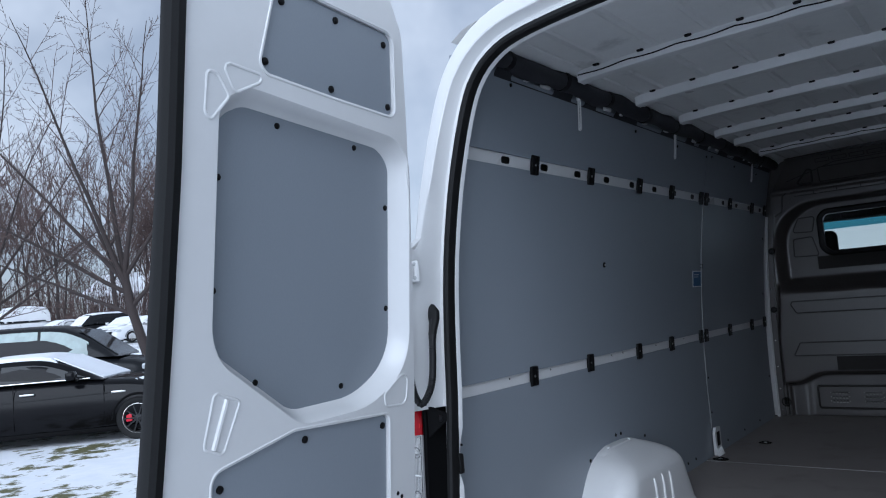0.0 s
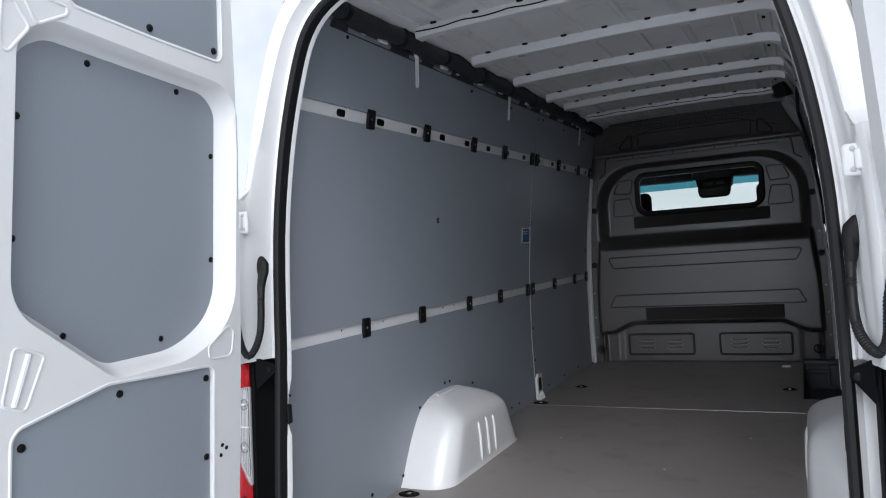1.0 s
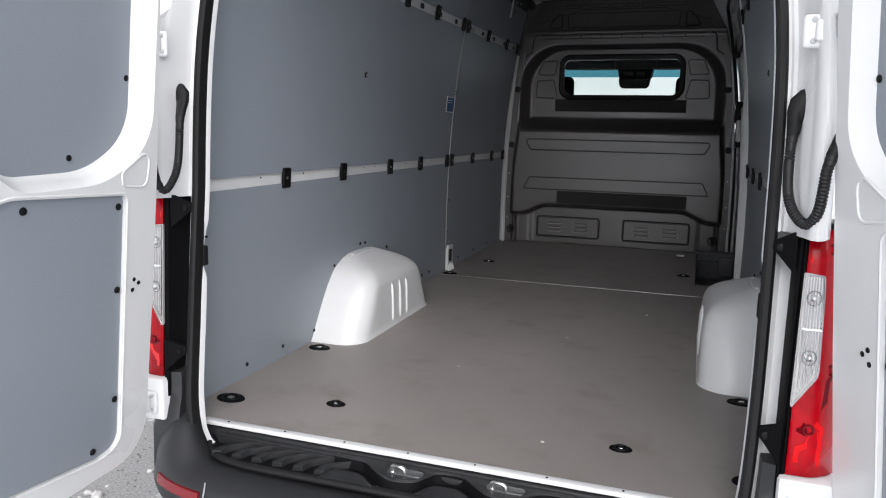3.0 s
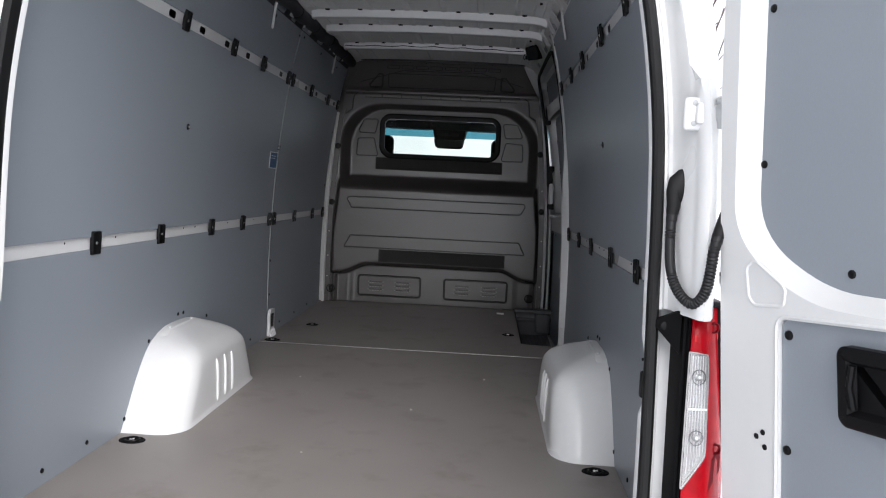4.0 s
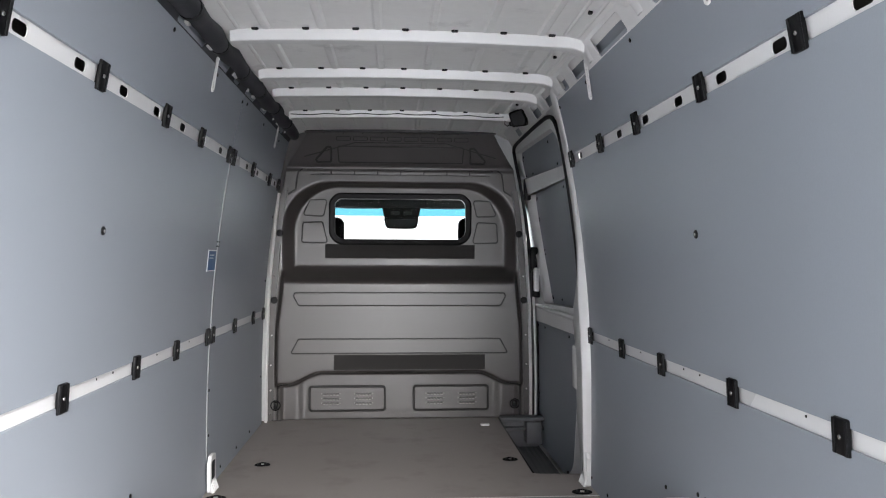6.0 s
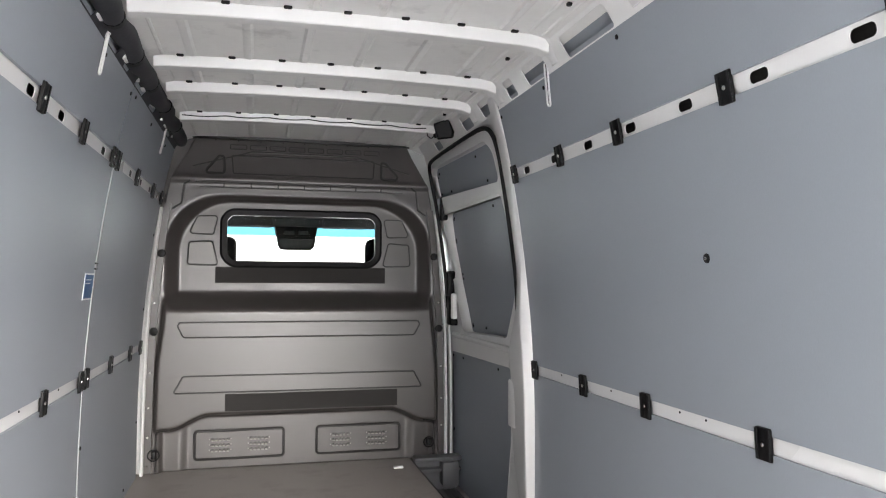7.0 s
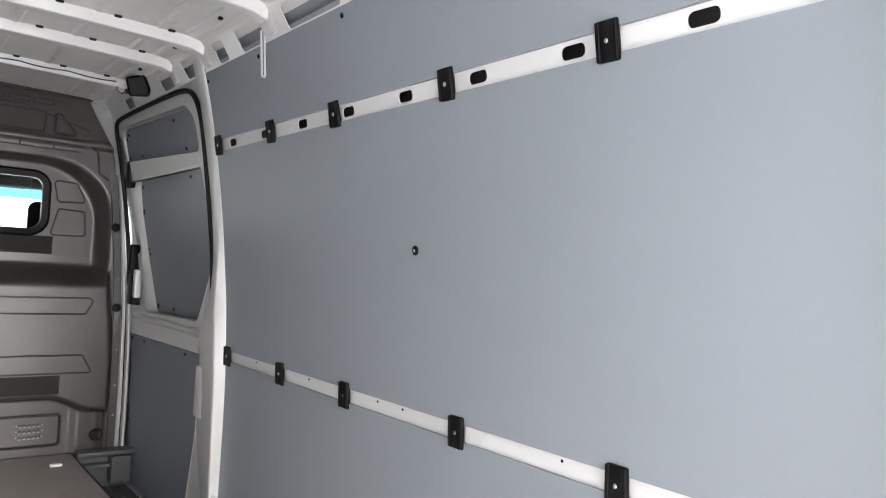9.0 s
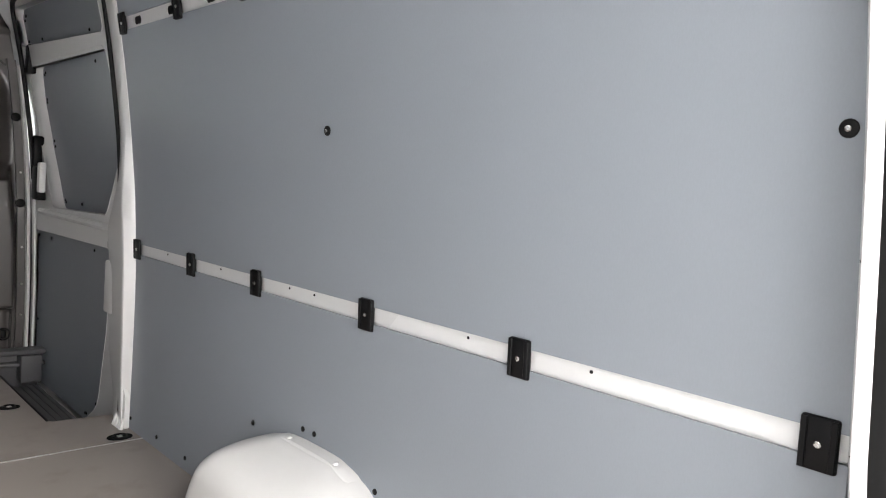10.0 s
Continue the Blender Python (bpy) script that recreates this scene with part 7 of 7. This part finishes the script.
def bare_tree(name, label, seed, height, spread, depth, trunk_r, lean=(0, 0), first=0.25, thin=0.0035, sides=5, per=4, keep=(0.45, 0.62)):
    """A leafless tree: trunk and limbs in one mesh, twigs in another."""
    r_ = random.Random(seed)
    wood, twig = bmesh.new(), bmesh.new()

    def grow_limb(p, d, length, r, level):
        segs = 5 if level < 2 else 4
        pts, rads = [p.copy()], [r]
        for k in range(segs):
            d = (d + Vector((r_.uniform(-1, 1), r_.uniform(-1, 1), r_.uniform(-0.5, 0.9))) * (0.13 + 0.03 * level) + Vector((0, 0, 0.05))).normalized()
            p = p + d * (length / segs)
            pts.append(p.copy())
            rads.append(max(thin, r * (1 - (0.9 if level == 0 else 0.7) * (k + 1) / segs)))
        tube(wood if level < 2 else twig, pts, rads, sides if level < 2 else 3, cap=False)
        if level >= depth:
            return
        for k in range(per + (2 if level == 0 else r_.randint(0, 2))):
            f = r_.uniform(first if level == 0 else 0.2, 1.0)
            i = min(segs - 1, int(f * segs))
            q = pts[i].lerp(pts[i + 1], f * segs - i)
            a = r_.uniform(0, math.tau)
            side = d.orthogonal().normalized()
            side = Matrix.Rotation(a, 3, d) @ side
            nd = (d * r_.uniform(0.5, 0.9) + side * spread * r_.uniform(0.7, 1.2) + Vector((0, 0, 0.15))).normalized()
            grow_limb(q, nd, length * r_.uniform(0.45, 0.72), max(thin, rads[i] * r_.uniform(*keep)), level + 1)

    grow_limb(Vector((0, 0, -0.1)), Vector((lean[0], lean[1], 1)).normalized(), height * 0.62, trunk_r, 0)
    t = thing(name, label, "tree", "bare trees")
    part("trunk", wood, BARK, t, smooth=80)
    part("crown", twig, TWIGS, t, smooth=80)
    return t


def vase_tree(label, seed, trunk, fork, limbs, side, r0=0.15, thin=0.0065):
    """A leafless tree with a short leaning trunk and long straight limbs that fan out and up. Each limb: metres to the side, up and away."""
    r_ = random.Random(seed)
    away = Vector((-side.y, side.x, 0))
    wood, twig = bmesh.new(), bmesh.new()

    def rod(bm, a, d, length, ra, rb, segs, wander, sides):
        pts, rads, p = [a.copy()], [ra], a.copy()
        for k in range(segs):
            d = (d + Vector((r_.gauss(0, 1), r_.gauss(0, 1), r_.gauss(0, 0.6))) * wander + Vector((0, 0, 0.012))).normalized()
            p = p + d * (length / segs)
            pts.append(p.copy())
            rads.append(ra + (rb - ra) * ((k + 1) / segs) ** 0.8)
        tube(bm, pts, rads, sides, cap=False)
        return pts, rads

    def shoots(pts, rads, count, length, level):
        n = len(pts) - 1
        for k in range(count):
            f = 0.10 + 0.88 * (k + r_.random() * 0.8) / count
            q = min(n - 1, int(f * n))
            a = pts[q].lerp(pts[q + 1], f * n - q)
            d = (pts[q + 1] - pts[q]).normalized()
            out = Matrix.Rotation(r_.uniform(0, math.tau), 3, d) @ d.orthogonal().normalized()
            d = (d + out * r_.uniform(0.6, 1.3)).normalized()
            ln = length * r_.uniform(0.45, 1.15) * (1.1 - 0.55 * f)
            ra = max(thin, min(rads[q] * 0.5, 0.008 * ln + 0.003))
            p2, r2 = rod(twig, a, d, ln, ra, thin * 0.7, 4 if level == 0 else 2, 0.05, 3)
            if level < 2:
                shoots(p2, r2, (5, 3)[level] + r_.randint(0, 2), ln * (0.40, 0.30)[level], level + 1)

    base, top = Vector((0, 0, -0.15)), side * fork + Vector((0, 0, trunk))
    tube(wood, [base, base.lerp(top, 0.3) + side * 0.05, base.lerp(top, 0.65) - side * 0.06, top], (r0 * 1.25, r0, r0 * 0.9, r0 * 0.75), 8, cap=False)
    for h, bx, up, dp in limbs:
        a = base.lerp(top, h)
        d = side * bx + Vector((0, 0, up)) + away * dp
        ln = d.length * 1.18
        pts, rads = rod(wood, a, d.normalized(), ln, r0 * (0.30 + 0.035 * ln), thin * 1.4, 9, 0.04, 6)
        shoots(pts, rads, int(4 + 1.5 * ln), 0.30 * ln + 0.5, 0)
    t = thing("bare_tree", label, "tree", "bare trees")
    part("trunk", wood, BARK, t, smooth=80)
    part("crown", twig, TWIGS, t, smooth=80)
    return t


VIEW_SIDE = Vector((0.786, 0.618, 0))
FAN = ((1.0, -1.5, 7.6, 0.5), (0.97, 1.1, 6.4, -0.4), (0.9, -4.3, 4.9, 0.3), (0.8, -4.8, 3.0, -1.2), (0.72, -3.2, 5.6, 1.8), (0.95, 2.6, 4.6, 0.8), (0.62, -5.0, 1.9, 0.9),
         (0.85, -2.6, 6.6, -1.3), (0.7, 3.6, 3.2, -0.6))
near_tree = vase_tree("leafless tree with long reddish-brown limbs fanning upward", 4, 3.4, -0.75, FAN, VIEW_SIDE)
near_tree.location = (-19.8, 9.9, GROUND + rise(20.3, 10))
left_tree = vase_tree("leafless tree with a low fork and fine straight twigs", 9, 2.6, 0.3, [(h, -bx * 0.9, up * 1.02, -dp) for h, bx, up, dp in FAN[:7]], VIEW_SIDE, 0.13)
left_tree.location = (-27.5, 7.6, GROUND + rise(27.5, 7.6))
second = bare_tree("bare_tree", "tall leafless tree with fine upright branches", 23, 12, 0.62, 3, 0.17, (0.03, 0.02), 0.2, 0.012, 5, 4)
second.location = (-58, 19.5, GROUND + rise(58, 19.5))
wood_a = bare_tree("bare_tree", "slim leafless woodland tree", 31, 9.5, 0.5, 3, 0.12, (0.02, 0), 0.3, 0.014, 5, 4)
wood_a.location = (-60, 24, GROUND + rise(60, 24))
wood_b = bare_tree("bare_tree", "slim leafless woodland tree with a leaning trunk", 47, 8.0, 0.6, 3, 0.10, (-0.1, 0.06), 0.25, 0.014, 5, 4)
wood_b.location = (-62, 28, GROUND + rise(62, 28))
for k in range(46):
    far = rng.uniform(62, 105)
    a = math.radians(rng.uniform(146, 168))
    x, y = far * math.cos(a), far * math.sin(a)
    src = (wood_a, wood_b, wood_a, wood_b, second)[k % 5]
    copy_thing(src, Matrix.LocRotScale((x, y, GROUND + rise(x, y)), Euler((0, 0, rng.random() * 6.28)), (1.5, 1.5, rng.uniform(1.3, 1.8))))
for x, y in ((4.6, 17), (-4.5, 20), (11.6, 16.5)):
    copy_thing(second if x > 5 else wood_b, Matrix.LocRotScale((x, y, GROUND + rise(x, y)), Euler((0, 0, x * 3)), None))
for x, y, paint, label in ((5.6, 13.5, CARWHITE, "white estate car parked beyond the van in snow"), (9.7, 15.0, CARDARK, "dark car parked beyond the van in snow")):
    parked_car((x, y), 0.6, paint, CARGLASS, 4.6, 1.85, 1.5, 0.95, label, "sedan")

# hedge of undergrowth in front of the wood
bm = bmesh.new()
for k in range(2600):
    a = math.radians(rng.uniform(146, 170))
    d = rng.uniform(60, 95)
    p = Vector((d * math.cos(a), d * math.sin(a), GROUND + rise(d, 0)))
    h = rng.uniform(1.0, 5.5)
    q = p + Vector((rng.uniform(-0.8, 0.8), rng.uniform(-0.8, 0.8), h))
    m_ = p.lerp(q, 0.5) + Vector((rng.uniform(-0.3, 0.3), rng.uniform(-0.3, 0.3), 0))
    tube(bm, [p, m_, q], (0.03, 0.02, 0.012), 3, cap=False)
tagged(part("undergrowth", bm, TWIGS, smooth=0), "bare brown undergrowth at the edge of the wood", "bushes", kind="stuff")

# a white house with a snowy roof behind the trees
house = thing("house", "white house with a snow-covered roof behind bare trees", "house", at=(-80, 43.5, GROUND + rise(80, 43.5)))
house.rotation_euler.z = radians(28)
SIDING = material("white_siding", (0.62, 0.63, 0.64), 0.7, vary=0.06, grain=8, bump=0.3, bump_scale=8, stretch=(0, 0, 1))
part("wall", boxed(-5, 5, -4, 4, 0, 3.2, 0.02), SIDING, house)
bm = bmesh.new()
loft(bm, [[Vector((x, -4.5, 3.1)), Vector((x, 0, 5.6)), Vector((x, 4.5, 3.1)), Vector((x, 4.5, 3.3)), Vector((x, 0, 5.85)), Vector((x, -4.5, 3.3))] for x in (-5.4, 5.4)], caps=(True, True))
part("roof", bm, SNOW, house, "snow-covered pitched roof")
for s in (-1, 1):
    part("gable", plate(bmesh.new(), [(-4, 3.2), (4, 3.2), (0, 5.5)], [], lambda u, v, w: Vector((s * 4.9 + w, u, v)), 0.0, 0.05), SIDING, house)
for k in range(4):
    for yy, q in ((-4.02, 0), (4.02, 0)):
        wn_ = part("window", boxed(-4.1 + 2.4 * k, -3.1 + 2.4 * k, yy - 0.04, yy + 0.04, 1.0, 2.3, 0.02), SIDING, house)
        part("pane", boxed(-4.0 + 2.4 * k, -3.2 + 2.4 * k, yy - 0.055, yy + 0.055, 1.1, 2.2, 0.01), CARGLASS, wn_)
for k in range(2):
    for s in (-1, 1):
        wn_ = part("window", boxed(s * 5.0 - 0.04, s * 5.0 + 0.04, -2.6 + 3.6 * k, -1.4 + 3.6 * k, 1.0, 2.3, 0.02), SIDING, house)
        part("pane", boxed(s * 5.0 - 0.055, s * 5.0 + 0.055, -2.5 + 3.6 * k, -1.5 + 3.6 * k, 1.1, 2.2, 0.01), CARGLASS, wn_)
